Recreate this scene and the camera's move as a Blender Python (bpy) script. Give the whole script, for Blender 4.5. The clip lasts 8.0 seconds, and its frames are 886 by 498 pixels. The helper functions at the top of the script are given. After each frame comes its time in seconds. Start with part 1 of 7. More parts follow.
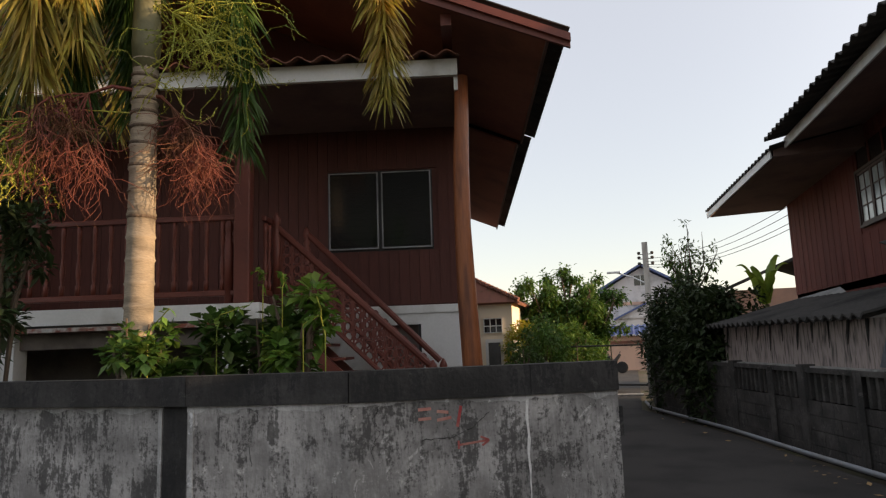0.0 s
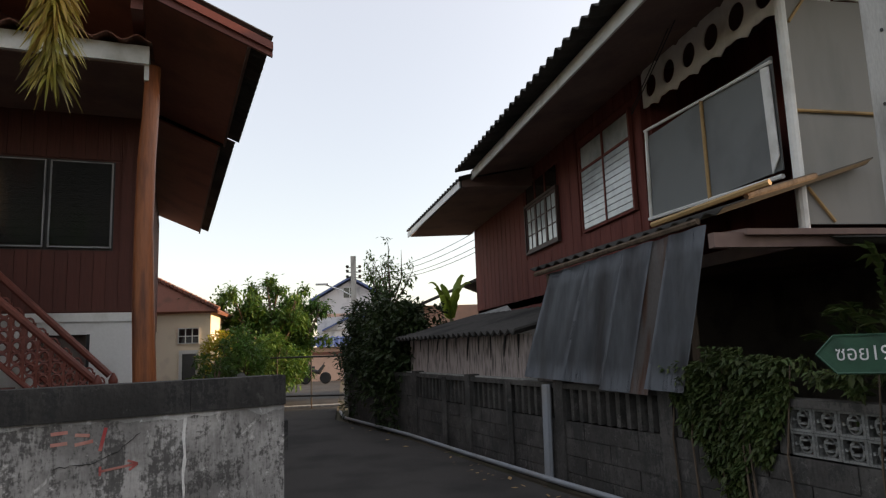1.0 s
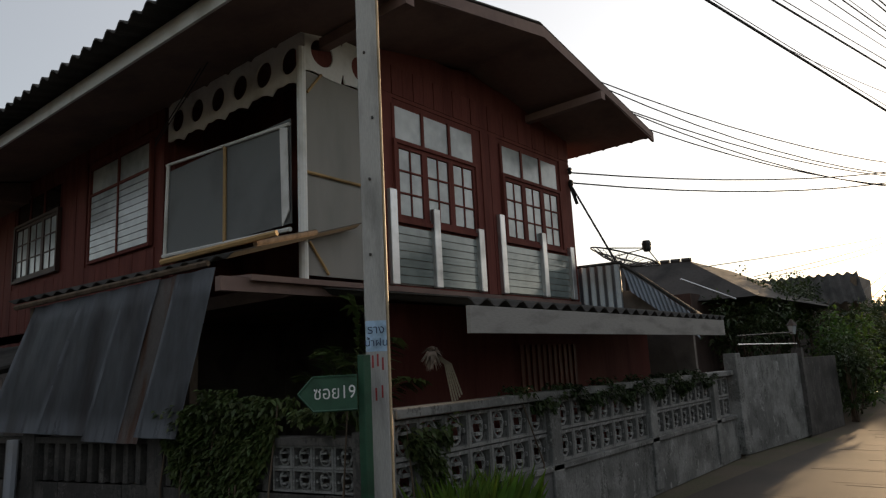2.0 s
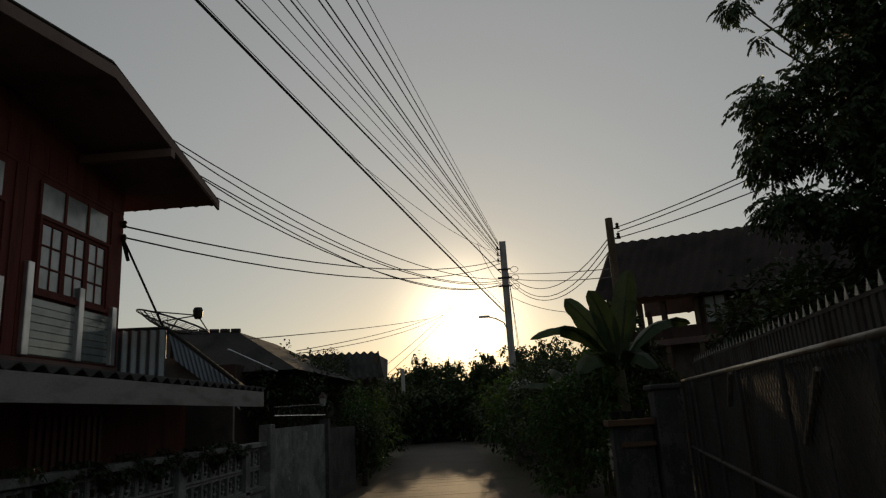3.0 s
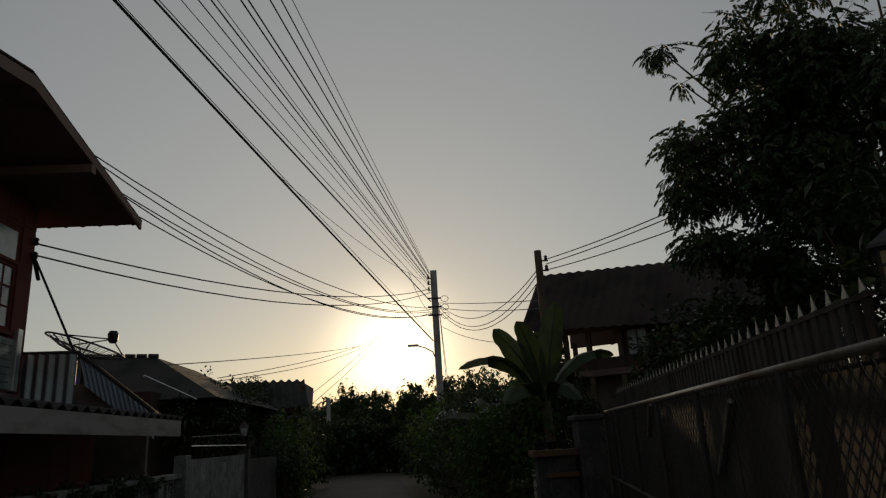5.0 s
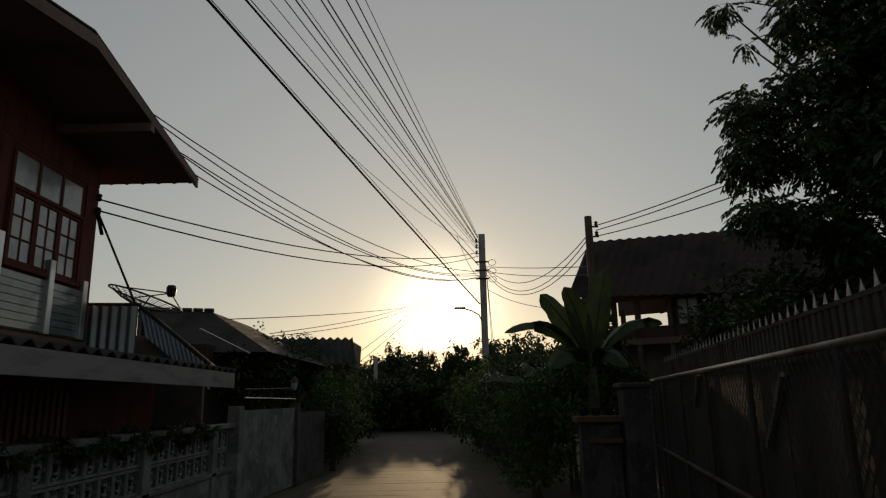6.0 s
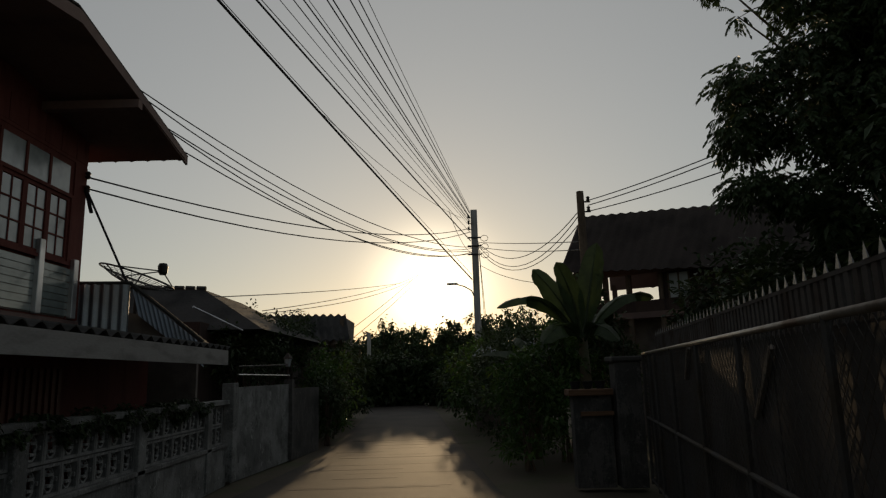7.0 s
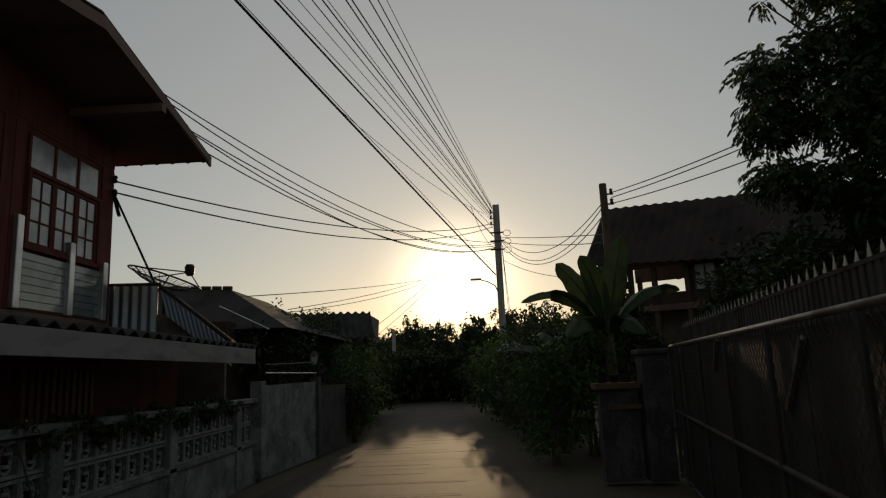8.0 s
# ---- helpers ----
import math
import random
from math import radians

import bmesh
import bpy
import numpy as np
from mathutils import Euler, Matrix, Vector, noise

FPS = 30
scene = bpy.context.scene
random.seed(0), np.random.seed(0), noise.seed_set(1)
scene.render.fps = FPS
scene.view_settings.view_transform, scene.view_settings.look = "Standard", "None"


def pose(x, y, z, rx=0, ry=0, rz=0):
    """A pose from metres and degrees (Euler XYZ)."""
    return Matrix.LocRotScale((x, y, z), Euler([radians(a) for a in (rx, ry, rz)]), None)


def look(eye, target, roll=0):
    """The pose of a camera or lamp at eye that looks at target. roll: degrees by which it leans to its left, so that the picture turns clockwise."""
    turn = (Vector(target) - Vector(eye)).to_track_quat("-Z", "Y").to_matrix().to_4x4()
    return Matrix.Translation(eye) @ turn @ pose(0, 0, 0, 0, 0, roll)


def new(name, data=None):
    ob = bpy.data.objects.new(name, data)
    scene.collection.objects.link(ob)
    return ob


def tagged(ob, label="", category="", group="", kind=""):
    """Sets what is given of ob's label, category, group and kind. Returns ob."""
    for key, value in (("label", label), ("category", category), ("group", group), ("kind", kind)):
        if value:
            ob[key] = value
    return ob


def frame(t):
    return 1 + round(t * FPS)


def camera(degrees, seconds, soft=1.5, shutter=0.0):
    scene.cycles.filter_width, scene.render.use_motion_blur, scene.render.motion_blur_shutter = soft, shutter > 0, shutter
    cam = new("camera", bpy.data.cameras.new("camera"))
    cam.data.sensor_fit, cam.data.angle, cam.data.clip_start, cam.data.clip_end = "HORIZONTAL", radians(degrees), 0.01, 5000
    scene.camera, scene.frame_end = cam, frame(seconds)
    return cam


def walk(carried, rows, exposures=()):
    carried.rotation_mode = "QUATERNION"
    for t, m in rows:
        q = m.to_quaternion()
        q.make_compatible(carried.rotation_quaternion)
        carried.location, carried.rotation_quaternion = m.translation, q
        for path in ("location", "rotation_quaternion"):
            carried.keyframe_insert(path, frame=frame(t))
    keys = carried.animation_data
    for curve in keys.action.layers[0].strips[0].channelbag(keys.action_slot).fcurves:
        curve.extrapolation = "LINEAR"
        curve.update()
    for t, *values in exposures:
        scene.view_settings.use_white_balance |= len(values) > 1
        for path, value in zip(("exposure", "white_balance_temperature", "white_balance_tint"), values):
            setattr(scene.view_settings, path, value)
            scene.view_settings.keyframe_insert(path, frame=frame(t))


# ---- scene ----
LENS = 67.1
# seconds, x, y, z, yaw, pitch, roll
PATH = [
    (0, 0.011, -0.424, 1.577, 104.18, 8.25, 2.03),
    (0.5, 0.002, -0.294, 1.590, 94.96, 9.05, 2.24),
    (0.6, 0.002, -0.263, 1.591, 92.35, 8.99, 2.44),
    (1, -0.001, -0.122, 1.596, 80.07, 8.25, 1.99),
    (1.2, -0.004, -0.057, 1.598, 73.66, 8.63, 2.21),
    (2.3, 0.000, 0.000, 1.600, 27.42, 10.79, 3.19),
    (2.5, 0.000, 0.000, 1.600, 19.49, 11.52, 3.49),
    (3, 0.000, 0.000, 1.600, 2.90, 13.74, 3.50),
    (3.5, 0.000, 0.000, 1.600, -3.06, 16.15, 4.22),
    (4, 0.000, 0.000, 1.600, -4.73, 16.78, 4.59),
    (5.5, 0.000, 0.000, 1.600, -1.26, 14.56, 2.14),
    (6, 0.000, 0.000, 1.600, 0.48, 12.80, 1.14),
    (6.5, 0.000, 0.000, 1.600, 0.30, 11.11, 1.00),
    (7, 0.000, 0.000, 1.600, -0.09, 10.73, 1.67),
    (7.5, 0.000, 0.000, 1.600, 0.67, 10.19, 2.21),
    (8, 0.000, 0.000, 1.600, 2.04, 10.45, 2.45),
]
cam = camera(LENS, 8.0, soft=1.25)
walk(cam, [(t, pose(x, y, z, 90 + p, r, w)) for t, x, y, z, w, p, r in PATH],
     exposures=[(0.0, 1.5, 7000, 18), (1.2, 1.65, 6900, 17), (2.3, 0.25, 6800, 13), (2.5, -0.2, 6700, 12), (3.0, -0.8, 6800, 10), (4.0, -0.94, 6800, 10), (5.5, -0.86, 6800, 10), (6.5, -0.78, 6800, 10), (8.0, -0.78, 6800, 10)])

# ---- sky and sun ----
SUN_YAW, SUN_UP = 0.6, 7.3
world = bpy.data.worlds.new("evening_sky")
scene.world = world
world.use_nodes = True
wn = world.node_tree.nodes
sky = wn.new("ShaderNodeTexSky")
sky.sky_type = "NISHITA"
sky.sun_disc = False
sky.sun_elevation = radians(SUN_UP)
sky.sun_rotation = radians(-SUN_YAW)
sky.air_density, sky.dust_density, sky.ozone_density = 1.0, 0.4, 1.0
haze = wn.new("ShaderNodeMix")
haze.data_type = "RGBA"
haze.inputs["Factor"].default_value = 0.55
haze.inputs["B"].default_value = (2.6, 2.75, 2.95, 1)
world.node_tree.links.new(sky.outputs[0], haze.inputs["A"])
# the bright aureole round the low sun in hazy air
sky_dir, dot, tight, glow = wn.new("ShaderNodeTexCoord"), wn.new("ShaderNodeVectorMath"), wn.new("ShaderNodeMath"), wn.new("ShaderNodeMix")
dot.operation, tight.operation = "DOT_PRODUCT", "POWER"
su, sw = radians(SUN_UP), radians(SUN_YAW)
dot.inputs[1].default_value = (-math.sin(sw) * math.cos(su), math.cos(sw) * math.cos(su), math.sin(su))
tight.inputs[1].default_value = 420
tight.use_clamp = True
glow.data_type, glow.blend_type = "RGBA", "ADD"
glow.inputs["B"].default_value = (24, 20, 14, 1)
world.node_tree.links.new(sky_dir.outputs["Generated"], dot.inputs[0])
world.node_tree.links.new(dot.outputs["Value"], tight.inputs[0])
world.node_tree.links.new(tight.outputs[0], glow.inputs["Factor"])
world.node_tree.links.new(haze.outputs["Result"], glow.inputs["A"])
# hazy air scatters broadly towards the viewer on the sun's side
pos_, wide, lobe = wn.new("ShaderNodeMath"), wn.new("ShaderNodeMath"), wn.new("ShaderNodeMix")
pos_.operation, wide.operation = "MAXIMUM", "POWER"
pos_.inputs[1].default_value, wide.inputs[1].default_value = 0.0, 2.5
lobe.data_type, lobe.blend_type = "RGBA", "ADD"
lobe.inputs["B"].default_value = (3.0, 2.85, 2.55, 1)
world.node_tree.links.new(dot.outputs["Value"], pos_.inputs[0])
world.node_tree.links.new(pos_.outputs[0], wide.inputs[0])
world.node_tree.links.new(wide.outputs[0], lobe.inputs["Factor"])
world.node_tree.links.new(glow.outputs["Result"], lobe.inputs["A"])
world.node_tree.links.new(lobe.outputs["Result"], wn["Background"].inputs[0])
wn["Background"].inputs[1].default_value = 0.12
sun = new("sun", bpy.data.lights.new("sun", "SUN"))
sun.data.energy, sun.data.angle, sun.data.color = 2.5, radians(0.6), (1.0, 0.72, 0.42)
sun.matrix_world = look((0, 0, 50), (50 * math.sin(radians(SUN_YAW)), -50 * math.cos(radians(SUN_YAW)), 50 - 50 * math.tan(radians(SUN_UP))))


# ---- materials ----
def mat(name, col, rough=0.8, metal=0.0, var=0.25, fine=40.0, coarse=2.5, bump=0.15, col2=None, stain=0.5, spec=0.4, stretch=(1, 1, 1)):
    """A surface with grain and coarse wear; col2 is the colour of its stains, stain how much they cover."""
    m = bpy.data.materials.new(name)
    m.use_nodes = True
    nt = m.node_tree
    N, L = nt.nodes, nt.links
    b = N["Principled BSDF"]
    b.inputs["Roughness"].default_value, b.inputs["Metallic"].default_value = rough, metal
    b.inputs["Specular IOR Level"].default_value = spec
    co, mp = N.new("ShaderNodeTexCoord"), N.new("ShaderNodeMapping")
    mp.inputs["Scale"].default_value = stretch
    L.new(co.outputs["Object"], mp.inputs["Vector"])
    n1, n2 = N.new("ShaderNodeTexNoise"), N.new("ShaderNodeTexNoise")
    n1.inputs["Scale"].default_value, n2.inputs["Scale"].default_value = fine, coarse
    n1.inputs["Detail"].default_value, n2.inputs["Detail"].default_value = 3, 5
    L.new(mp.outputs[0], n1.inputs["Vector"])
    L.new(mp.outputs[0], n2.inputs["Vector"])
    mix = N.new("ShaderNodeMix")
    mix.data_type = "RGBA"
    ramp = N.new("ShaderNodeMapRange")
    ramp.inputs["From Min"].default_value, ramp.inputs["From Max"].default_value = 0.62 - 0.3 * stain, 0.82 - 0.3 * stain
    L.new(n2.outputs["Fac"], ramp.inputs["Value"])
    L.new(ramp.outputs[0], mix.inputs["Factor"])
    c2 = col2 or tuple(c * 0.6 for c in col)
    mix.inputs["A"].default_value, mix.inputs["B"].default_value = (*col, 1), (*c2, 1)
    hsv = N.new("ShaderNodeHueSaturation")
    info = N.new("ShaderNodeObjectInfo")
    v = N.new("ShaderNodeMapRange")
    v.inputs["To Min"].default_value, v.inputs["To Max"].default_value = 1 - var, 1 + var
    add = N.new("ShaderNodeMath")
    add.inputs[1].default_value = 0.35
    sc = N.new("ShaderNodeMath")
    sc.operation = "MULTIPLY_ADD"
    sc.inputs[1].default_value, sc.inputs[2].default_value = 0.3, -0.15
    L.new(info.outputs["Random"], sc.inputs[0])
    add.operation = "ADD"
    L.new(n1.outputs["Fac"], add.inputs[0])
    L.new(sc.outputs[0], add.inputs[1])
    L.new(add.outputs[0], v.inputs["Value"])
    L.new(v.outputs[0], hsv.inputs["Value"])
    L.new(mix.outputs["Result"], hsv.inputs["Color"])
    L.new(hsv.outputs[0], b.inputs["Base Color"])
    if bump:
        bp = N.new("ShaderNodeBump")
        bp.inputs["Strength"].default_value, bp.inputs["Distance"].default_value = bump, 0.01
        L.new(n1.outputs["Fac"], bp.inputs["Height"])
        L.new(bp.outputs[0], b.inputs["Normal"])
    return m


def leafmat(name, col, col2, trans=0.3):
    m = mat(name, col, 0.5, var=0.5, fine=9, coarse=1.5, bump=0, col2=col2, spec=0.35)
    nt = m.node_tree
    N, L = nt.nodes, nt.links
    b = N["Principled BSDF"]
    geo = N.new("ShaderNodeNewGeometry")
    hs = b.inputs["Base Color"].links[0].from_node
    mr = N.new("ShaderNodeMapRange")
    mr.inputs["To Min"].default_value, mr.inputs["To Max"].default_value = 0.475, 0.525
    L.new(geo.outputs["Random Per Island"], mr.inputs["Value"])
    L.new(mr.outputs[0], hs.inputs["Hue"])
    tr, ms = N.new("ShaderNodeBsdfTranslucent"), N.new("ShaderNodeMixShader")
    ms.inputs[0].default_value = trans
    L.new(hs.outputs[0], tr.inputs["Color"])
    L.new(b.outputs[0], ms.inputs[1])
    L.new(tr.outputs[0], ms.inputs[2])
    L.new(ms.outputs[0], N["Material Output"].inputs["Surface"])
    return m


def streaky(name, col, dark, cover=0.5, speck=0.85):
    """Lime-washed plaster: flaked patches, black mould in specks, and runs that trail down."""
    m = mat(name, col, 0.92, var=0.22, fine=30, coarse=2.2, bump=0.6, col2=tuple(c * 0.5 for c in col), stain=0.5)
    nt = m.node_tree
    N, L = nt.nodes, nt.links
    b = N["Principled BSDF"]
    src = b.inputs["Base Color"].links[0].from_socket
    co, mp = N.new("ShaderNodeTexCoord"), N.new("ShaderNodeMapping")
    mp.inputs["Scale"].default_value = (7, 7, 1.5)
    L.new(co.outputs["Object"], mp.inputs["Vector"])

    def noise(scale, detail, vec, rough=0.6, dist=0.0):
        n = N.new("ShaderNodeTexNoise")
        n.inputs["Scale"].default_value, n.inputs["Detail"].default_value = scale, detail
        n.inputs["Roughness"].default_value, n.inputs["Distortion"].default_value = rough, dist
        L.new(vec, n.inputs["Vector"])
        return n.outputs["Fac"]

    def math_(op, a, bb):
        k = N.new("ShaderNodeMath")
        k.operation = op
        for slot, v in ((0, a), (1, bb)):
            if isinstance(v, (int, float)):
                k.inputs[slot].default_value = v
            else:
                L.new(v, k.inputs[slot])
        return k.outputs[0]

    def ramp(v, lo, hi):
        r = N.new("ShaderNodeMapRange")
        r.inputs["From Min"].default_value, r.inputs["From Max"].default_value = lo, hi
        L.new(v, r.inputs["Value"])
        return r.outputs[0]

    obj = co.outputs["Object"]
    streak = noise(1.0, 9, mp.outputs[0], 0.65, 0.5)
    patch = noise(2.6, 8, obj, 0.65, 0.6)
    grit = noise(34, 9, obj, 0.75)
    run_map = N.new("ShaderNodeMapping")
    run_map.inputs["Scale"].default_value = (28, 28, 4.5)
    L.new(obj, run_map.inputs["Vector"])
    runs = noise(1.0, 6, run_map.outputs[0], 0.7, 0.9)
    total = math_("ADD", math_("ADD", math_("ADD", streak, patch), math_("MULTIPLY", grit, speck)), math_("MULTIPLY", math_("SUBTRACT", runs, 0.5), 0.55))
    mask = ramp(total, 1.25 + 0.5 * speck - 0.42 * cover, 1.37 + 0.5 * speck - 0.42 * cover)
    # half-worn grey film between the clean lime and the black mould
    film = ramp(math_("ADD", math_("ADD", noise(1.7, 7, obj, 0.6, 0.4), math_("MULTIPLY", runs, 0.45)), math_("MULTIPLY", grit, 0.3)), 0.78, 0.98)
    pale = ramp(math_("ADD", math_("ADD", noise(6, 10, obj, 0.75, 0.8), math_("MULTIPLY", streak, 0.45)), math_("MULTIPLY", runs, 0.35)), 0.98, 1.05)
    mix0 = N.new("ShaderNodeMix")
    mix0.data_type = "RGBA"
    L.new(math_("MULTIPLY", pale, 0.8), mix0.inputs["Factor"])
    mix0.inputs["B"].default_value = (*(min(0.8, c * 1.5) for c in col), 1)
    worn = N.new("ShaderNodeMix")
    worn.data_type = "RGBA"
    L.new(math_("MULTIPLY", film, 0.75), worn.inputs["Factor"])
    L.new(src, worn.inputs["A"])
    worn.inputs["B"].default_value = (*(c * 0.4 for c in col), 1)
    L.new(worn.outputs["Result"], mix0.inputs["A"])
    mix = N.new("ShaderNodeMix")
    mix.data_type = "RGBA"
    L.new(math_("MULTIPLY", mask, 0.78), mix.inputs["Factor"])
    L.new(mix0.outputs["Result"], mix.inputs["A"])
    mix.inputs["B"].default_value = (*dark, 1)
    L.new(mix.outputs["Result"], b.inputs["Base Color"])
    return m


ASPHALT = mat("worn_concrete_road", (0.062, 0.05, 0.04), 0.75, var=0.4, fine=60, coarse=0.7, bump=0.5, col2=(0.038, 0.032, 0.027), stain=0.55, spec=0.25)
EARTH = mat("dry_earth", (0.1, 0.08, 0.055), 0.95, var=0.35, fine=30, coarse=0.8, bump=0.6, col2=(0.07, 0.075, 0.035))
PLASTER = streaky("mouldy_plaster", (0.45, 0.432, 0.408), (0.05, 0.048, 0.045), 0.56)
CAP = streaky("blackened_cap", (0.055, 0.052, 0.049), (0.02, 0.02, 0.02), 0.6)
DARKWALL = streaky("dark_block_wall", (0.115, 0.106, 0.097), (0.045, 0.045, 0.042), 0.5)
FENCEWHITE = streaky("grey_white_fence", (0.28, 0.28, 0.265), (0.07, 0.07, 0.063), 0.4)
WHITE = mat("white_paint", (0.72, 0.72, 0.7), 0.6, var=0.08, fine=30, coarse=2, bump=0.1, col2=(0.5, 0.49, 0.45), stain=0.3)
GREYBOARD = mat("grey_board", (0.28, 0.27, 0.255), 0.8, var=0.18, fine=20, coarse=2, col2=(0.18, 0.172, 0.165), stretch=(1, 1, 4))
# cream made lighter and warmer for sunlight bounced onto this wall
CREAM = mat("sun_warmed_cream_plaster", (0.85, 0.74, 0.58), 0.8, var=0.06, coarse=1.5, col2=(0.6, 0.5, 0.4), stain=0.3)
REDWOOD = mat("dark_red_boards", (0.155, 0.048, 0.039), 0.8, var=0.22, fine=14, coarse=1.4, bump=0.2, col2=(0.11, 0.032, 0.026), spec=0.15, stretch=(3, 3, 0.4))
REDDEEP = mat("deep_red_paint", (0.15, 0.038, 0.024), 0.5, var=0.2, fine=20, coarse=2, bump=0.2, col2=(0.12, 0.03, 0.02))
SOFFIT = mat("brown_soffit", (0.2, 0.13, 0.11), 0.8, var=0.15, fine=12, coarse=1.2, col2=(0.14, 0.09, 0.08))
SOFFITRED = mat("red_brown_soffit", (0.3, 0.11, 0.07), 0.7, var=0.15, fine=12, coarse=1.2, col2=(0.2, 0.08, 0.055))
LOG = mat("varnished_log", (0.28, 0.09, 0.032), 0.45, var=0.35, fine=12, coarse=2.5, bump=0.6, col2=(0.13, 0.042, 0.02), stretch=(4, 4, 0.5))
ROOFDARK = mat("dark_cement_sheet", (0.07, 0.066, 0.062), 0.9, var=0.25, fine=18, coarse=1.2, bump=0.3, col2=(0.035, 0.035, 0.033), spec=0.2)
ROOFRED = mat("red_brown_tile", (0.24, 0.1, 0.07), 0.8, var=0.25, col2=(0.14, 0.07, 0.05))
ROOFBLUE = mat("blue_roof", (0.09, 0.13, 0.27), 0.6, var=0.2, col2=(0.08, 0.1, 0.25))
TIN = mat("grey_tin_sheet", (0.2, 0.215, 0.235), 0.55, 0.4, var=0.25, fine=10, coarse=1.3, bump=0.1, col2=(0.11, 0.11, 0.115), stain=0.45, stretch=(2, 2, 0.4))
ZINC = mat("zinc_sheet", (0.3, 0.33, 0.37), 0.4, 0.75, var=0.15, coarse=1.5, col2=(0.25, 0.25, 0.26), stain=0.4)
ALU = mat("aluminium", (0.6, 0.6, 0.61), 0.35, 0.8, var=0.08, bump=0.05)
SHADE = mat("grey_shade_net", (0.17, 0.18, 0.18), 0.9, var=0.2, fine=150, coarse=1.0, bump=0.2, col2=(0.12, 0.125, 0.125))
PALESHADE = mat("pale_shade_net", (0.27, 0.26, 0.24), 0.9, var=0.15, fine=150, coarse=1.0, bump=0.2, col2=(0.2, 0.2, 0.185), stretch=(2, 2, 0.5))
CONCRETE = mat("grey_concrete", (0.4, 0.39, 0.37), 0.85, var=0.2, fine=50, coarse=3, bump=0.35, col2=(0.24, 0.235, 0.22), stretch=(2, 2, 0.4))
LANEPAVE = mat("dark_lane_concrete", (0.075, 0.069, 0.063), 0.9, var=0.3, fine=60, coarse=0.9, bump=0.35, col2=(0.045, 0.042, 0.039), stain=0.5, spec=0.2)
PIPE = mat("grey_pvc", (0.32, 0.34, 0.37), 0.5, var=0.1, col2=(0.3, 0.3, 0.3))
BLACK = mat("black_plastic", (0.02, 0.02, 0.021), 0.5, var=0.1, bump=0)
STEEL = mat("dark_steel", (0.05, 0.05, 0.05), 0.6, 0.4, var=0.2, col2=(0.07, 0.045, 0.03))
BAMBOO = mat("bare_batten", (0.42, 0.27, 0.12), 0.7, var=0.2, fine=20, bump=0.2)
DARKIN = mat("dim_interior", (0.19, 0.16, 0.14), 0.9, var=0.2)
BARK = mat("brown_bark", (0.14, 0.1, 0.07), 0.95, var=0.35, fine=18, coarse=4, bump=0.8, stretch=(2, 2, 0.6))
SIGNGREEN = mat("green_enamel", (0.028, 0.09, 0.052), 0.45, var=0.08, coarse=6)
SIGNWHITE = mat("white_lettering", (0.8, 0.8, 0.78), 0.5, var=0.03, bump=0)
LEAF = leafmat("green_leaf", (0.07, 0.13, 0.025), (0.05, 0.09, 0.02))
LEAFBRIGHT = leafmat("bright_leaf", (0.16, 0.27, 0.04), (0.1, 0.19, 0.03), 0.4)
LEAFDARK = leafmat("dark_leaf", (0.045, 0.07, 0.024), (0.032, 0.05, 0.018), 0.2)
LEAFYELLOW = leafmat("yellow_leaf", (0.42, 0.36, 0.04), (0.25, 0.3, 0.04), 0.4)
LEAFMID = leafmat("mid_green_leaf", (0.1, 0.19, 0.035), (0.06, 0.125, 0.025), 0.3)
# golden evening sunlight is put into the colour of these leaflets
PALMLEAF = leafmat("sun_gold_palm_leaflet", (0.4, 0.3, 0.055), (0.16, 0.15, 0.035), 0.35)
FRUITRED = mat("red_fruit_stalk", (0.13, 0.035, 0.024), 0.8, var=0.6, fine=8, bump=0, col2=(0.12, 0.06, 0.025))
FRUITGREEN = mat("green_flower_stalk", (0.38, 0.37, 0.05), 0.6, var=0.3, fine=8, bump=0, col2=(0.2, 0.26, 0.05))


def glassmat(name, tint, rough=0.08):
    m = bpy.data.materials.new(name)
    m.use_nodes = True
    b = m.node_tree.nodes["Principled BSDF"]
    b.inputs["Base Color"].default_value = (*tint, 1)
    b.inputs["Roughness"].default_value = rough
    b.inputs["Specular IOR Level"].default_value = 0.8
    n, bp = m.node_tree.nodes.new("ShaderNodeTexNoise"), m.node_tree.nodes.new("ShaderNodeBump")
    n.inputs["Scale"].default_value = 7
    bp.inputs["Strength"].default_value, bp.inputs["Distance"].default_value = 0.12, 0.01
    m.node_tree.links.new(n.outputs["Fac"], bp.inputs["Height"])
    m.node_tree.links.new(bp.outputs[0], b.inputs["Normal"])
    return m


PANE = mat("frosted_pane", (0.42, 0.45, 0.45), 0.16, var=0.3, fine=5, coarse=1.3, bump=0.06, col2=(0.24, 0.27, 0.27), stain=0.5, spec=0.8)
LOUVRE = mat("greenish_louvre_glass", (0.2, 0.235, 0.225), 0.12, var=0.25, fine=4, coarse=1.1, bump=0.04, col2=(0.1, 0.125, 0.12), stain=0.5, spec=0.9)
DARKPANE = glassmat("dark_pane", (0.02, 0.022, 0.022), 0.06)


# dark brown puts the silhouette against the low sun into the wall colour
SHADEBROWN = mat("silhouette_brown_boards", (0.075, 0.05, 0.042), 0.9, var=0.3, fine=14, coarse=1.6, bump=0.2, col2=(0.05, 0.036, 0.032), spec=0.15, stretch=(3, 3, 0.5))
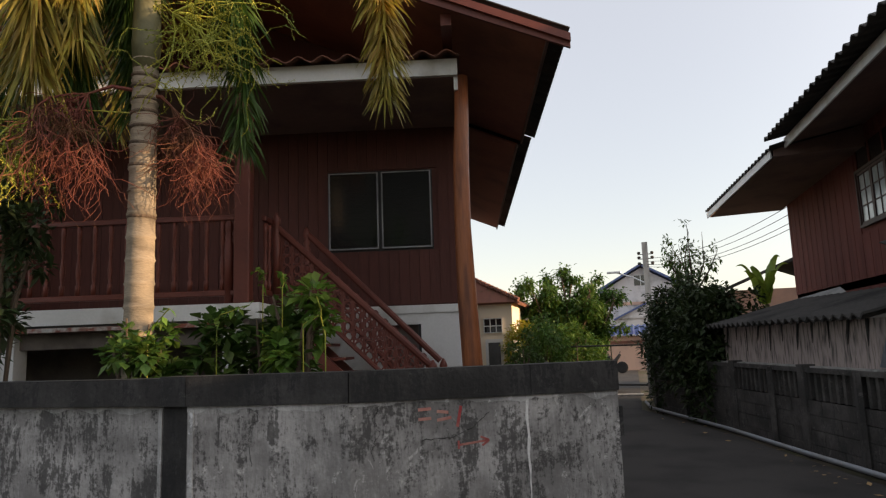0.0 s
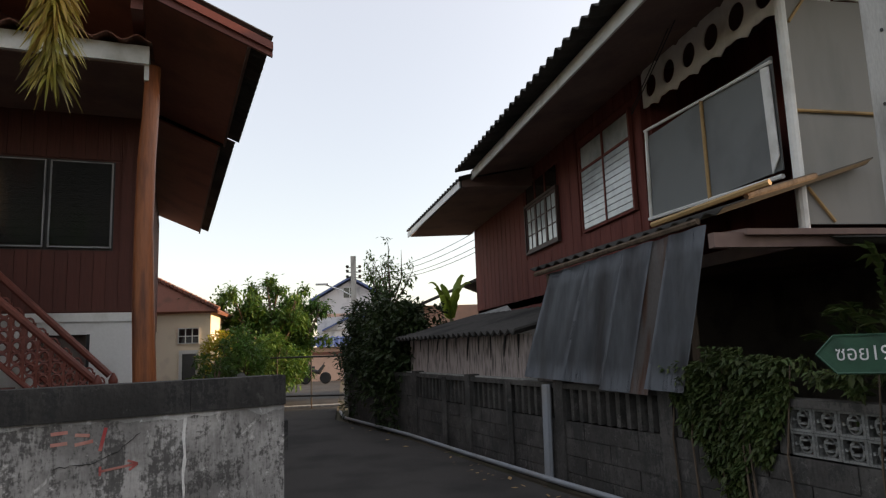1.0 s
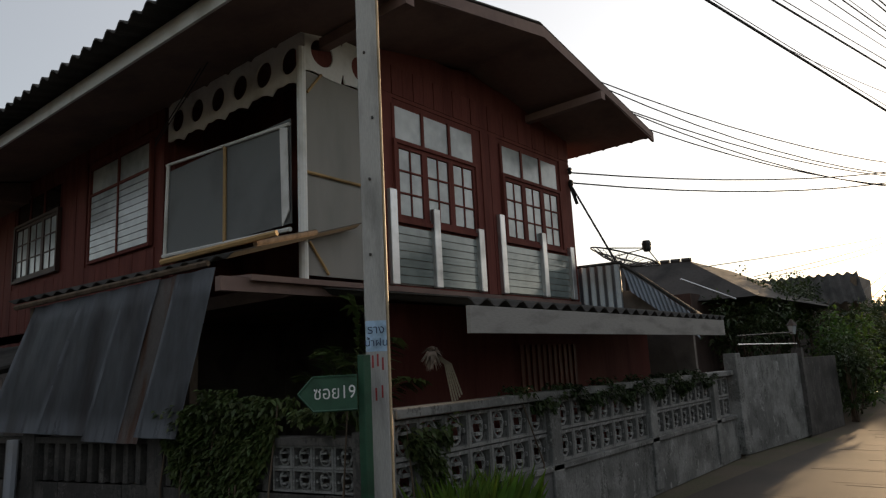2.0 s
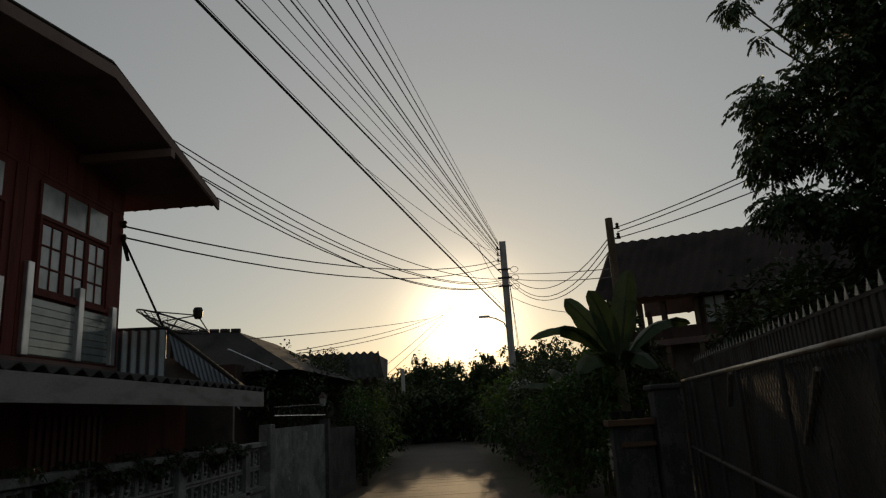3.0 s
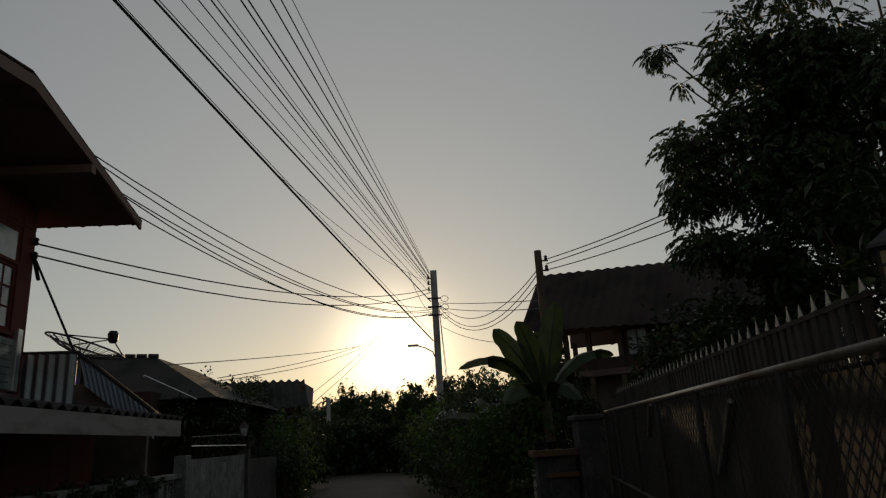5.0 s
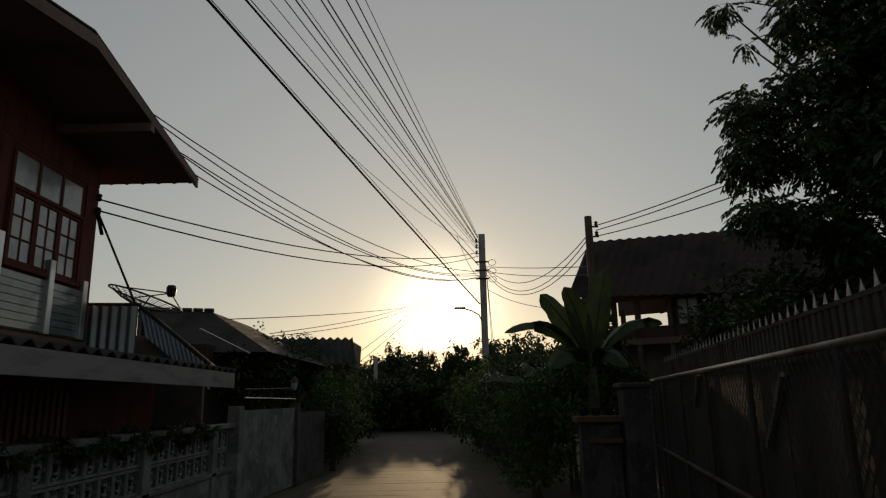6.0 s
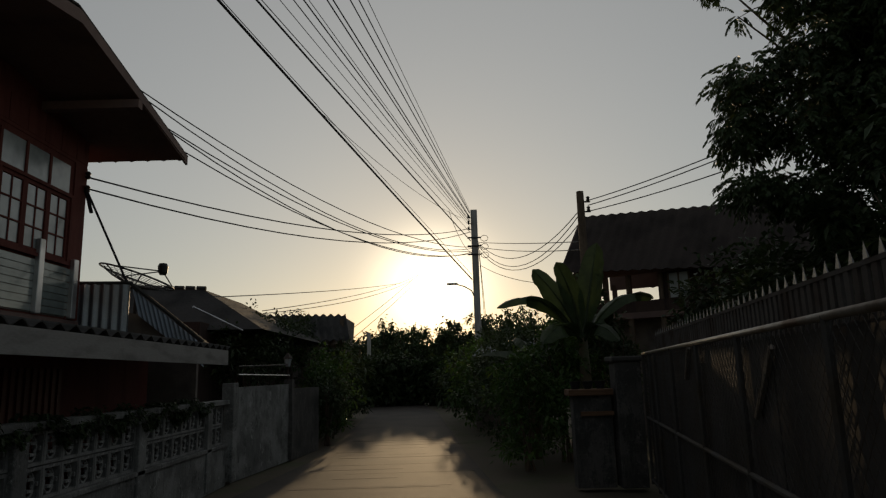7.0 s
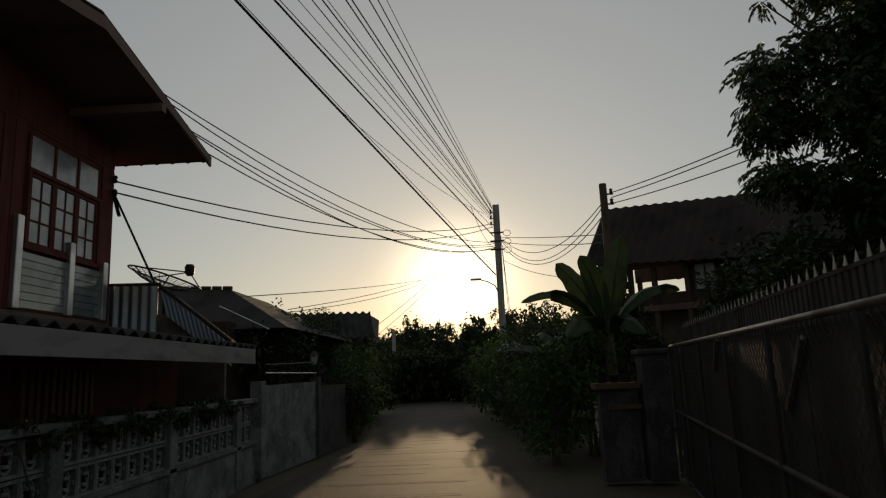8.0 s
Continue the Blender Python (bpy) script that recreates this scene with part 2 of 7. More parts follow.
# brown-black colour carries the shade of a roof with the sun behind it
ROOFBROWN = mat("backlit_brown_sheet", (0.062, 0.05, 0.045), 0.95, var=0.25, fine=18, coarse=1.2, bump=0.2, col2=(0.04, 0.033, 0.03), spec=0.1)


# ---- building helpers ----
def thing(name, at, label, category, group="", kind=""):
    ob = new(name)
    ob.matrix_world = Matrix.Translation(at)
    ob.empty_display_size = 0.1
    return tagged(ob, label, category, group, kind)


def mesh_of(name, bm, material, smooth=False):
    bmesh.ops.recalc_face_normals(bm, faces=bm.faces[:])
    me = bpy.data.meshes.new(name)
    bm.to_mesh(me)
    bm.free()
    me.materials.append(material)
    if smooth:
        me.polygons.foreach_set("use_smooth", [True] * len(me.polygons))
    return me


def part(name, bm, material, parent=None, label="", smooth=False, kind=""):
    ob = new(name, mesh_of(name, bm, material, smooth) if isinstance(bm, bmesh.types.BMesh) else bm)
    if parent is not None:
        ob.parent = parent
        up = Matrix.Identity(4)
        p = parent
        while p is not None:
            up = p.matrix_basis if p.parent is None else up
            p = p.parent
        ob.matrix_parent_inverse = up.inverted()
        if parent.parent is not None:
            ob.matrix_parent_inverse = Matrix.Identity(4)
    return tagged(ob, label, kind=kind)


ID = Matrix.Identity(4)


def box(x0, y0, z0, x1, y1, z1, m=ID, bm=None, bevel=0.0):
    bm = bm or bmesh.new()
    vs = [bm.verts.new(m @ Vector((x, y, z))) for x in (x0, x1) for y in (y0, y1) for z in (z0, z1)]
    fs = [bm.faces.new([vs[i] for i in f]) for f in ((0, 1, 3, 2), (4, 6, 7, 5), (0, 4, 5, 1), (2, 3, 7, 6), (0, 2, 6, 4), (1, 5, 7, 3))]
    if bevel:
        es = list({e for f in fs for e in f.edges})
        bmesh.ops.bevel(bm, geom=es, offset=bevel, segments=1, affect="EDGES")
    return bm


def slab(corners, thick, bm=None, down=None):
    """A plate: its outline and a thickness along its normal (or along down)."""
    bm = bm or bmesh.new()
    ps = [Vector(c) for c in corners]
    n = (ps[1] - ps[0]).cross(ps[2] - ps[0]).normalized() if down is None else Vector(down)
    if down is None and n.z < 0:
        n = -n
    top, low = [bm.verts.new(p) for p in ps], [bm.verts.new(p - n * thick) for p in ps]
    bm.faces.new(top)
    bm.faces.new(low[::-1])
    for i in range(len(ps)):
        k = (i + 1) % len(ps)
        bm.faces.new((top[i], low[i], low[k], top[k]))
    return bm


def tube(pts, radii, seg=8, bm=None, cap=True):
    bm = bm or bmesh.new()
    ps = [Vector(p) for p in pts]
    rs = [radii] * len(ps) if isinstance(radii, (int, float)) else list(radii)
    rings = []
    ref = Vector((0.31, 0.17, 0.93)).normalized()
    for i, p in enumerate(ps):
        d = (ps[min(i + 1, len(ps) - 1)] - ps[max(i - 1, 0)]).normalized()
        if abs(d.dot(ref)) > 0.97:
            ref = Vector((0.9, 0.3, 0.1)).normalized()
        s = d.cross(ref).normalized()
        q = d.cross(s)
        rings.append([bm.verts.new(p + rs[i] * (s * math.cos(2 * math.pi * k / seg) + q * math.sin(2 * math.pi * k / seg))) for k in range(seg)])
    for a, b in zip(rings, rings[1:]):
        for k in range(seg):
            bm.faces.new((a[k], a[(k + 1) % seg], b[(k + 1) % seg], b[k]))
    if cap:
        bm.faces.new(rings[0][::-1])
        bm.faces.new(rings[-1])
    return bm


def corrugated(o, across, down, pitch=0.18, amp=0.025, thick=0.012, bm=None, steps=6, sag=0.0, ragged=0.0):
    """A corrugated sheet from corner o: its waves follow one another along across; down runs along a wave."""
    bm = bm or bmesh.new()
    o, a, d = Vector(o), Vector(across), Vector(down)
    n = a.cross(d).normalized()
    if n.z < 0:
        n = -n
    cols = max(2, int(a.length / pitch * steps))
    rows = 4 if sag else 1
    grid = []
    for side in (0, 1):
        g = []
        for j in range(rows + 1):
            v = j / rows
            line = []
            for i in range(cols + 1):
                w = amp * math.cos(2 * math.pi * i / steps) - side * thick - sag * 4 * v * (1 - v)
                dd = v + (ragged * math.sin(i // steps * 2.3) if j == rows else 0)
                line.append(bm.verts.new(o + a * (i / cols) + d * dd + n * w))
            g.append(line)
        grid.append(g)
    for g in grid:
        for j in range(rows):
            for i in range(cols):
                bm.faces.new((g[j][i], g[j][i + 1], g[j + 1][i + 1], g[j + 1][i]))
    for j in (0, rows):
        for i in range(cols):
            bm.faces.new((grid[0][j][i], grid[0][j][i + 1], grid[1][j][i + 1], grid[1][j][i]))
    for i in (0, cols):
        for j in range(rows):
            bm.faces.new((grid[0][j][i], grid[0][j + 1][i], grid[1][j + 1][i], grid[1][j][i]))
    return bm


def lathe(profile, m=ID, seg=12, bm=None):
    """A turned body: rows of (radius, height)."""
    bm = bm or bmesh.new()
    rings = [[bm.verts.new(m @ Vector((r * math.cos(2 * math.pi * k / seg), r * math.sin(2 * math.pi * k / seg), z))) for k in range(seg)] for r, z in profile]
    for a, b in zip(rings, rings[1:]):
        for k in range(seg):
            bm.faces.new((a[k], a[(k + 1) % seg], b[(k + 1) % seg], b[k]))
    bm.faces.new(rings[0][::-1])
    bm.faces.new(rings[-1])
    return bm


def leaf(bm, p, d, length, width, droop=0.2, fold=0.0):
    """One leaf: a small pointed blade from p along d."""
    d = Vector(d).normalized()
    s = d.cross(Vector((random.uniform(-.3, .3), random.uniform(-.3, .3), 1)))
    s = s.normalized() if s.length > 1e-4 else Vector((1, 0, 0))
    p = Vector(p)
    mid = p + d * length * 0.5
    tip = p + d * length - Vector((0, 0, droop * length))
    a, b, c, e = bm.verts.new(p), bm.verts.new(mid + s * width / 2), bm.verts.new(tip), bm.verts.new(mid - s * width / 2)
    bm.faces.new((a, b, c, e))


def randdir(up=0.0):
    while True:
        v = Vector((random.uniform(-1, 1), random.uniform(-1, 1), random.uniform(-1, 1)))
        if 0.05 < v.length < 1:
            v.normalize()
            v.z += up
            return v.normalized()
# ---- ground, lane and road ----
g = part("ground", slab([(-1500, -1500, -0.06), (1500, -1500, -0.06), (1500, 1500, -0.06), (-1500, 1500, -0.06)], 0.3, down=(0, 0, 1)), EARTH)
tagged(g, "dry brown earth with thin grass beside the lanes", "ground", kind="structure")


def strip(left, right, z, sub=6):
    """A paved strip between two edges of as many corners."""
    bm = bmesh.new()
    rows = [[bm.verts.new((*p, zz)) for p, zz in ((l, z), (r, z), (r, z - 0.09), (l, z - 0.09))] for l, r in zip(left, right)]
    for a, b in zip(rows, rows[1:]):
        for k in range(4):
            bm.faces.new((a[k], a[(k + 1) % 4], b[(k + 1) % 4], b[k]))
    bm.faces.new(rows[0])
    bm.faces.new(rows[-1][::-1])
    return bm


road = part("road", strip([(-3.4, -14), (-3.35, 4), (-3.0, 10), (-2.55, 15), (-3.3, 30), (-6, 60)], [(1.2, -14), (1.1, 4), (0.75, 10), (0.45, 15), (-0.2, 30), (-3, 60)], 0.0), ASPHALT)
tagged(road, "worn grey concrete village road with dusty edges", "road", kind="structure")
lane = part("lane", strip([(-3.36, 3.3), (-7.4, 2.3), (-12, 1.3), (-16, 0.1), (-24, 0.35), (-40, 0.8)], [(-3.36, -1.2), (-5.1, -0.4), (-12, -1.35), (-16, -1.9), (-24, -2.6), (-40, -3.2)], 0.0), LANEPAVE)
tagged(lane, "narrow dark concrete side lane with fallen leaves", "lane", kind="structure")
# shallow transverse grooves of the concrete road
for i in range(22):
    y = 4.6 + i * 0.62 + random.uniform(-0.35, 0.35)
    x0 = -2.9 + 0.02 * (y - 5) + random.uniform(0, 1.1)
    joint = part("road_joint", box(x0, y, 0.0, x0 + random.uniform(0.7, 2.6), y + random.uniform(0.008, 0.02), 0.0012 + 0.001 * (i % 2)), ASPHALT, road)

# ---- boundary wall of the timber house ----
WALL_LINE = [(-4.55, -9.0), (-4.5, -6.5), (-4.28, -3.62), (-4.24, -3.38), (-4.35, -2.2), (-4.82, -1.02), (-5.15, -0.42), (-12.0, -1.4), (-21.0, -2.6)]
wall_corner = thing("wall_corner", (-4.3, -3, 0), "mouldy whitewashed boundary wall with black cap at the lane corner", "wall", kind="structure")


def wall_run(p, q, z0, z1, thick, proud=0.0):
    d = Vector((q[0] - p[0], q[1] - p[1], 0)).normalized()
    n = Vector((d.y, -d.x, 0))
    a, b = Vector((*p, 0)), Vector((*q, 0))
    return slab([tuple(v + Vector((0, 0, z1))) for v in (a + n * proud, b + n * proud, b - n * (thick + proud), a - n * (thick + proud))], z1 - z0, down=(0, 0, 1))


for i, (p, q) in enumerate(zip(WALL_LINE, WALL_LINE[1:])):
    pillar = i == 2
    low = 0.33 if i > 5 else 0.0
    part("panel", wall_run(p, q, -0.05, 1.215 - low, 0.12, -0.035 if i < 2 else (0.0 if not pillar else -0.02)), CAP if pillar else PLASTER, wall_corner)
    part("cap", wall_run(p, q, 1.215 - low, 1.425 - low - 0.012 * (i == 1), 0.16, 0.022 + 0.001 * i), CAP, wall_corner, "blackened concrete cap")

# red daubed marks on the plaster: bars in place of a number, and an arrow
d = (Vector((-4.82, -1.02, 0)) - Vector((-4.35, -2.2, 0))).normalized()
nrm = Vector((d.y, -d.x, 0))
REDPAINT = mat("faded_red_paint", (0.36, 0.05, 0.05), 0.8, var=0.3, fine=30, bump=0.1, col2=(0.5, 0.25, 0.2), stain=0.45)
base = Vector((-4.35, -2.2, 0)) + nrm * 0.004
mark = thing("painted_mark", base, "faded red daubed bars and arrow on the plaster", "marking")


def daub(name, s0, z0, s1, z1, w=0.016):
    a, b = base + d * s0 + Vector((0, 0, z0)), base + d * s1 + Vector((0, 0, z1))
    k = (b - a).normalized().cross(nrm) * w / 2
    part(name, slab([a + k, b + k, b - k, a - k], 0.004, down=nrm), REDPAINT, mark)


for s0, z0, s1, z1 in ((0.47, 1.145, 0.56, 1.15), (0.47, 1.08, 0.56, 1.085), (0.60, 1.13, 0.68, 1.12), (0.60, 1.07, 0.70, 1.085), (0.74, 1.02, 0.77, 1.16)):
    daub("bar", s0, z0, s1, z1, 0.02)
daub("arrow_shaft", 0.74, 0.895, 0.96, 0.92, 0.014)
daub("arrow_head", 0.96, 0.92, 0.9, 0.945, 0.014)
daub("arrow_head", 0.96, 0.92, 0.91, 0.885, 0.014)
daub("arrow_tail", 0.745, 0.87, 0.745, 0.925, 0.014)

# cracks in the plaster, thin open joints
crack = thing("wall_crack", base, "dark wandering crack in the plaster", "crack")
for pts in (((0.2, 1.2), (0.16, 1.1), (0.2, 1.0), (0.15, 0.9), (0.17, 0.8)), ((0.5, 0.94), (0.7, 0.95), (0.86, 1.02), (0.98, 1.12)), ((-0.62, 1.2), (-0.6, 1.13), (-0.67, 1.08), (-0.66, 0.98), (-0.63, 0.8))):
    pp = [base - nrm * 0.001 + d * a_ + Vector((0, 0, b_)) for a_, b_ in pts]
    fine = [pa.lerp(pb, k / 7) + d * random.uniform(-.012, .012) + Vector((0, 0, random.uniform(-.008, .008))) for pa, pb in zip(pp, pp[1:]) for k in range(7)]
    bmc = tube(fine, [random.uniform(0.001, 0.0035) for _ in fine], 4)
    part("crack_line", bmc, CAP, crack)

# ---- timber house on the lane corner, in its own axes: a along its front, b towards the road ----
UY = radians(102)
U1, N1 = Vector((math.cos(UY), math.sin(UY), 0)), Vector((math.sin(UY), -math.cos(UY), 0))
M1 = Matrix(((U1.x, N1.x, 0, -9.36), (U1.y, N1.y, 0, -2.9), (0, 0, 1, 0), (0, 0, 0, 1)))


def P1(a, b, z):
    return M1 @ Vector((a, b, z))


h1 = thing("timber_house", P1(-2, -3, 0), "raised dark red timber house with porch, log post and gable roof", "house")
WALLRED = mat("varnished_red_wall", (0.09, 0.027, 0.02), 0.7, var=0.3, fine=12, coarse=1.3, bump=0.3, col2=(0.09, 0.026, 0.018), stretch=(4, 4, 0.35))
fw = part("front_wall", box(-6.2, -0.16, 2.19, 0.36, -0.1, 6.0, M1), WALLRED, h1)
part("side_wall", box(0.34, -9.0, 2.19, 0.4, -0.101, 5.2, M1), WALLRED, h1)
part("rear_wall", box(-6.2, -9.06, 0, 0.4, -9.0, 5.4, M1), WALLRED, h1)
part("far_side_wall", box(-6.26, -9.0, 0, -6.2, 1.7, 5.4, M1), WALLRED, h1)
part("plinth", box(-2.0, -0.14, 0, -0.76, 0.0, 2.17, M1), WHITE, h1, "white rendered ground floor wall")
part("plinth", box(-0.2, -0.14, 0, 0.36, 0.0, 2.17, M1), WHITE, h1)
part("plinth", box(-0.76, -0.14, 1.9, -0.2, 0.0, 2.17, M1), WHITE, h1)
part("plinth_band", box(-2.0, 0.0, 2.06, 0.37, 0.025, 2.175, M1), WHITE, h1)
part("side_plinth", box(0.24, -9.0, 0, 0.38, -0.14, 2.17, M1), WHITE, h1)
part("dark_room", box(-6.1, -3.0, 0, 0.2, -2.9, 2.0, M1), DARKIN, h1)
# dark panel stands in for the darkness of the open gap in the plinth
part("shutter", box(-0.75, -0.2, 0.0, -0.21, -0.16, 1.89, M1), DARKIN, h1)
part("shutter_frame", box(-0.235, -0.15, 0.3, -0.2, 0.012, 1.9, M1), BLACK, h1)
# front boards
for i in range(44):
    a = -6.2 + i * 0.15
    if a > 0.3:
        break
    for z0, z1 in (((2.2, 3.0), (4.24, 4.86)) if -1.6 < a < 0.0 else ((2.2, 4.86),)):
        part("board", box(a + 0.003, -0.1, z0, min(a + 0.147, 0.38), -0.082 + 0.004 * (i % 2), z1, M1), WALLRED, fw)
for i in range(58):
    b = -9.0 + i * 0.15
    part("board", box(0.4, b + 0.003, 2.2, 0.418 + 0.003 * (i % 2), b + 0.147, 5.0, M1), WALLRED, fw)
DULLALU = mat("dull_aluminium", (0.3, 0.3, 0.31), 0.55, 0.3, var=0.1)
win = part("window", box(-1.58, -0.1, 3.0, 0.02, -0.09, 4.22, M1), BLACK, h1, "two dark louvre windows in thin pale frames")
for a0, a1 in ((-1.53, -0.79), (-0.74, 0.0)):
    for k in range(11):
        z = 3.07 + k * 0.102
        ml = M1 @ Matrix.Translation((0, -0.055, z + 0.05)) @ Matrix.Rotation(radians(-14), 4, "X")
        part("louvre", box(a0 + 0.02, -0.004, -0.052, a1 - 0.02, 0.004, 0.052, ml), DARKPANE, win)
    for x0, z0, x1, z1 in ((a0, 3.03, a0 + 0.018, 4.19), (a1 - 0.018, 3.03, a1, 4.19), (a0 + 0.018, 3.03, a1 - 0.018, 3.048), (a0 + 0.018, 4.175, a1 - 0.018, 4.19)):
        part("frame", box(x0, -0.09, z0, x1, -0.03, z1, M1), DULLALU, win)
# porch
part("porch_floor", box(-6.2, 0.03, 1.98, -2.0, 1.8, 2.17, M1), WHITE, h1, "white edge of the porch floor")
part("flaking_board", box(-6.2, 1.6, 1.9, -2.3, 1.83, 1.95, M1), mat("flaking_red_board", (0.25, 0.08, 0.05), 0.8, fine=30, coarse=9, col2=(0.6, 0.58, 0.55), stain=0.55), h1, "flaking red and white board")
part("under_beam", box(-6.2, 1.5, 1.7, -2.3, 1.6, 1.9, M1), DARKIN, h1)
for a in (-5.15, -2.35):
    part("porch_pier", box(a - 0.12, 1.45, 0, a + 0.12, 1.7, 1.98, M1), WHITE, h1)
part("ground_wall", box(-6.2, -0.1, 0, -2.0, 0.0, 1.98, M1), DARKIN, h1)
part("ground_door", box(-4.3, 0.0, 0, -3.4, 0.05, 1.9, M1), mat("grey_panel", (0.16, 0.14, 0.13), 0.8), h1)
part("porch_ceiling", slab([P1(-6.2, -0.08, 4.9), P1(0.42, -0.08, 4.9), P1(0.42, 1.8, 4.9), P1(-6.2, 1.8, 4.9)], 0.04), SOFFIT, h1)
part("porch_beam", box(-6.2, 1.8, 4.87, 0.47, 1.86, 5.08, M1), WHITE, h1, "white painted porch beam")
part("porch_beam_end", box(0.42, 0.5, 4.7, 0.47, 1.8, 5.07, M1), WHITE, h1)
part("porch_roof", corrugated(P1(-6.3, 2.02, 5.1), P1(0.5, 2.02, 5.1) - P1(-6.3, 2.02, 5.1), P1(0, 0, 5.55) - P1(0, 2.02, 5.1), pitch=0.3, amp=0.035), ROOFRED, h1, "red-brown corrugated porch roof")
part("porch_post", box(-2.33, 1.58, 2.17, -2.14, 1.76, 4.9, M1, bevel=0.012), REDDEEP, h1)
logp = [(0.53, 1.7, 0), (0.53, 1.7, 0.8), (0.51, 1.7, 1.4), (0.48, 1.7, 2.1), (0.46, 1.7, 3.0), (0.47, 1.7, 3.8), (0.5, 1.7, 4.4), (0.51, 1.7, 4.9)]
part("log_post", tube([P1(*p) for p in logp], (0.135, 0.125, 0.12, 0.115, 0.1, 0.098, 0.09, 0.085), 16), LOG, h1, "varnished orange-brown log post", smooth=True)
# turned balusters
BAL = [(0.03, 0), (0.03, 0.12), (0.016, 0.14), (0.024, 0.2), (0.032, 0.3), (0.02, 0.42), (0.014, 0.5), (0.026, 0.56), (0.026, 0.74), (0.03, 0.76), (0.03, 0.86)]
balm = mesh_of("baluster", lathe(BAL, seg=8), REDDEEP, True)
for i in range(17):
    ob = part("baluster", balm, None, h1)
    ob.matrix_basis = M1 @ Matrix.Translation((-5.7 + i * 0.2, 1.66, 2.34)) @ Matrix.Diagonal((1, -1, 1, 1))
for i in range(3):
    ob = part("baluster", balm, None, h1)
    ob.matrix_basis = M1 @ Matrix.Translation((-2.02, 1.5 - i * 0.16, 2.32)) @ Matrix.Diagonal((1, -1, 1, 1))
for z in (2.27, 3.2):
    part("rail", box(-6.0, 1.62, z, -2.33, 1.7, z + 0.07, M1, bevel=0.01), REDDEEP, h1)
    part("rail", box(-2.05, 1.1, z, -1.99, 1.58, z + 0.07, M1, bevel=0.01), REDDEEP, h1)
NEWEL = [(0.055, 0), (0.055, 0.75), (0.035, 0.78), (0.05, 0.83), (0.03, 0.87), (0.05, 0.92), (0.055, 0.97), (0.035, 1.02), (0.012, 1.06)]
newm = mesh_of("newel", lathe(NEWEL, seg=10), REDDEEP, True)
for a, b, z in ((-2.42, 1.66, 2.17), (-1.95, 1.25, 2.3), (-1.75, 0.45, 2.25), (0.02, 1.25, 0.35), (0.12, 0.45, 0.35)):
    ob = part("newel", newm, None, h1)
    ob.matrix_basis = M1 @ Matrix.Translation((a, b, z)) @ Matrix.Diagonal((1, -1, 1, 1))
# stair with carved sides
stair = part("stair", slab([P1(-1.95, 0.5, 2.1), P1(0.25, 0.5, 0.02), P1(0.25, 0.56, 0.02), P1(-1.95, 0.56, 2.1)], 0.2, down=(0, 0, 1)), REDDEEP, h1, "steep red wooden stair with carved sides")
part("stringer", slab([P1(-1.95, 1.2, 2.1), P1(0.25, 1.2, 0.02), P1(0.25, 1.25, 0.02), P1(-1.95, 1.25, 2.1)], 0.22, down=(0, 0, 1)), REDDEEP, stair)
for i in range(11):
    a, z = -1.85 + i * 0.19, 1.98 - i * 0.18
    part("tread", box(a - 0.06, 0.56, z, a + 0.2, 1.2, z + 0.035, M1), REDDEEP, stair)
for b in (0.45, 1.23):
    o = 0.25 if b < 1 else 0.0
    part("handrail", tube([P1(-2.0 + o, b, 3.22), P1(0.08, b, 1.26 + 0.12 * (b < 1))], 0.045, 8), REDDEEP, stair)
    part("lower_rail", tube([P1(-1.9 + o, b, 2.5), P1(0.05, b, 0.62)], 0.03, 6), REDDEEP, stair)
    for i in range(15):
        a = -1.88 + i * 0.13 + (0.1 if b < 1 else 0)
        if a > 0.02:
            continue
        zt, zb = 3.22 - (a + 2.0) * 0.94, 2.5 - (a + 1.9) * 0.96
        part("slat", box(a - 0.012, b - 0.012, zb, a + 0.012, b + 0.012, zt, M1), REDDEEP, stair)
        for k in range(5):
            zc = zb + (zt - zb) * (k + 0.5) / 5
            ring = tube([P1(a + 0.065 + 0.05 * math.cos(q * math.pi / 5), b, zc - 0.06 + 0.06 * math.sin(q * math.pi / 5)) for q in range(11)], 0.014, 4, cap=False)
            part("carving", ring, REDDEEP, stair)
# main gable roof: upper tier in front, a slightly lower tier behind
RIDGE_A, SL = -2.9, 0.41


def roof_z(a, ze, ae):
    return ze + (ae - a) * SL


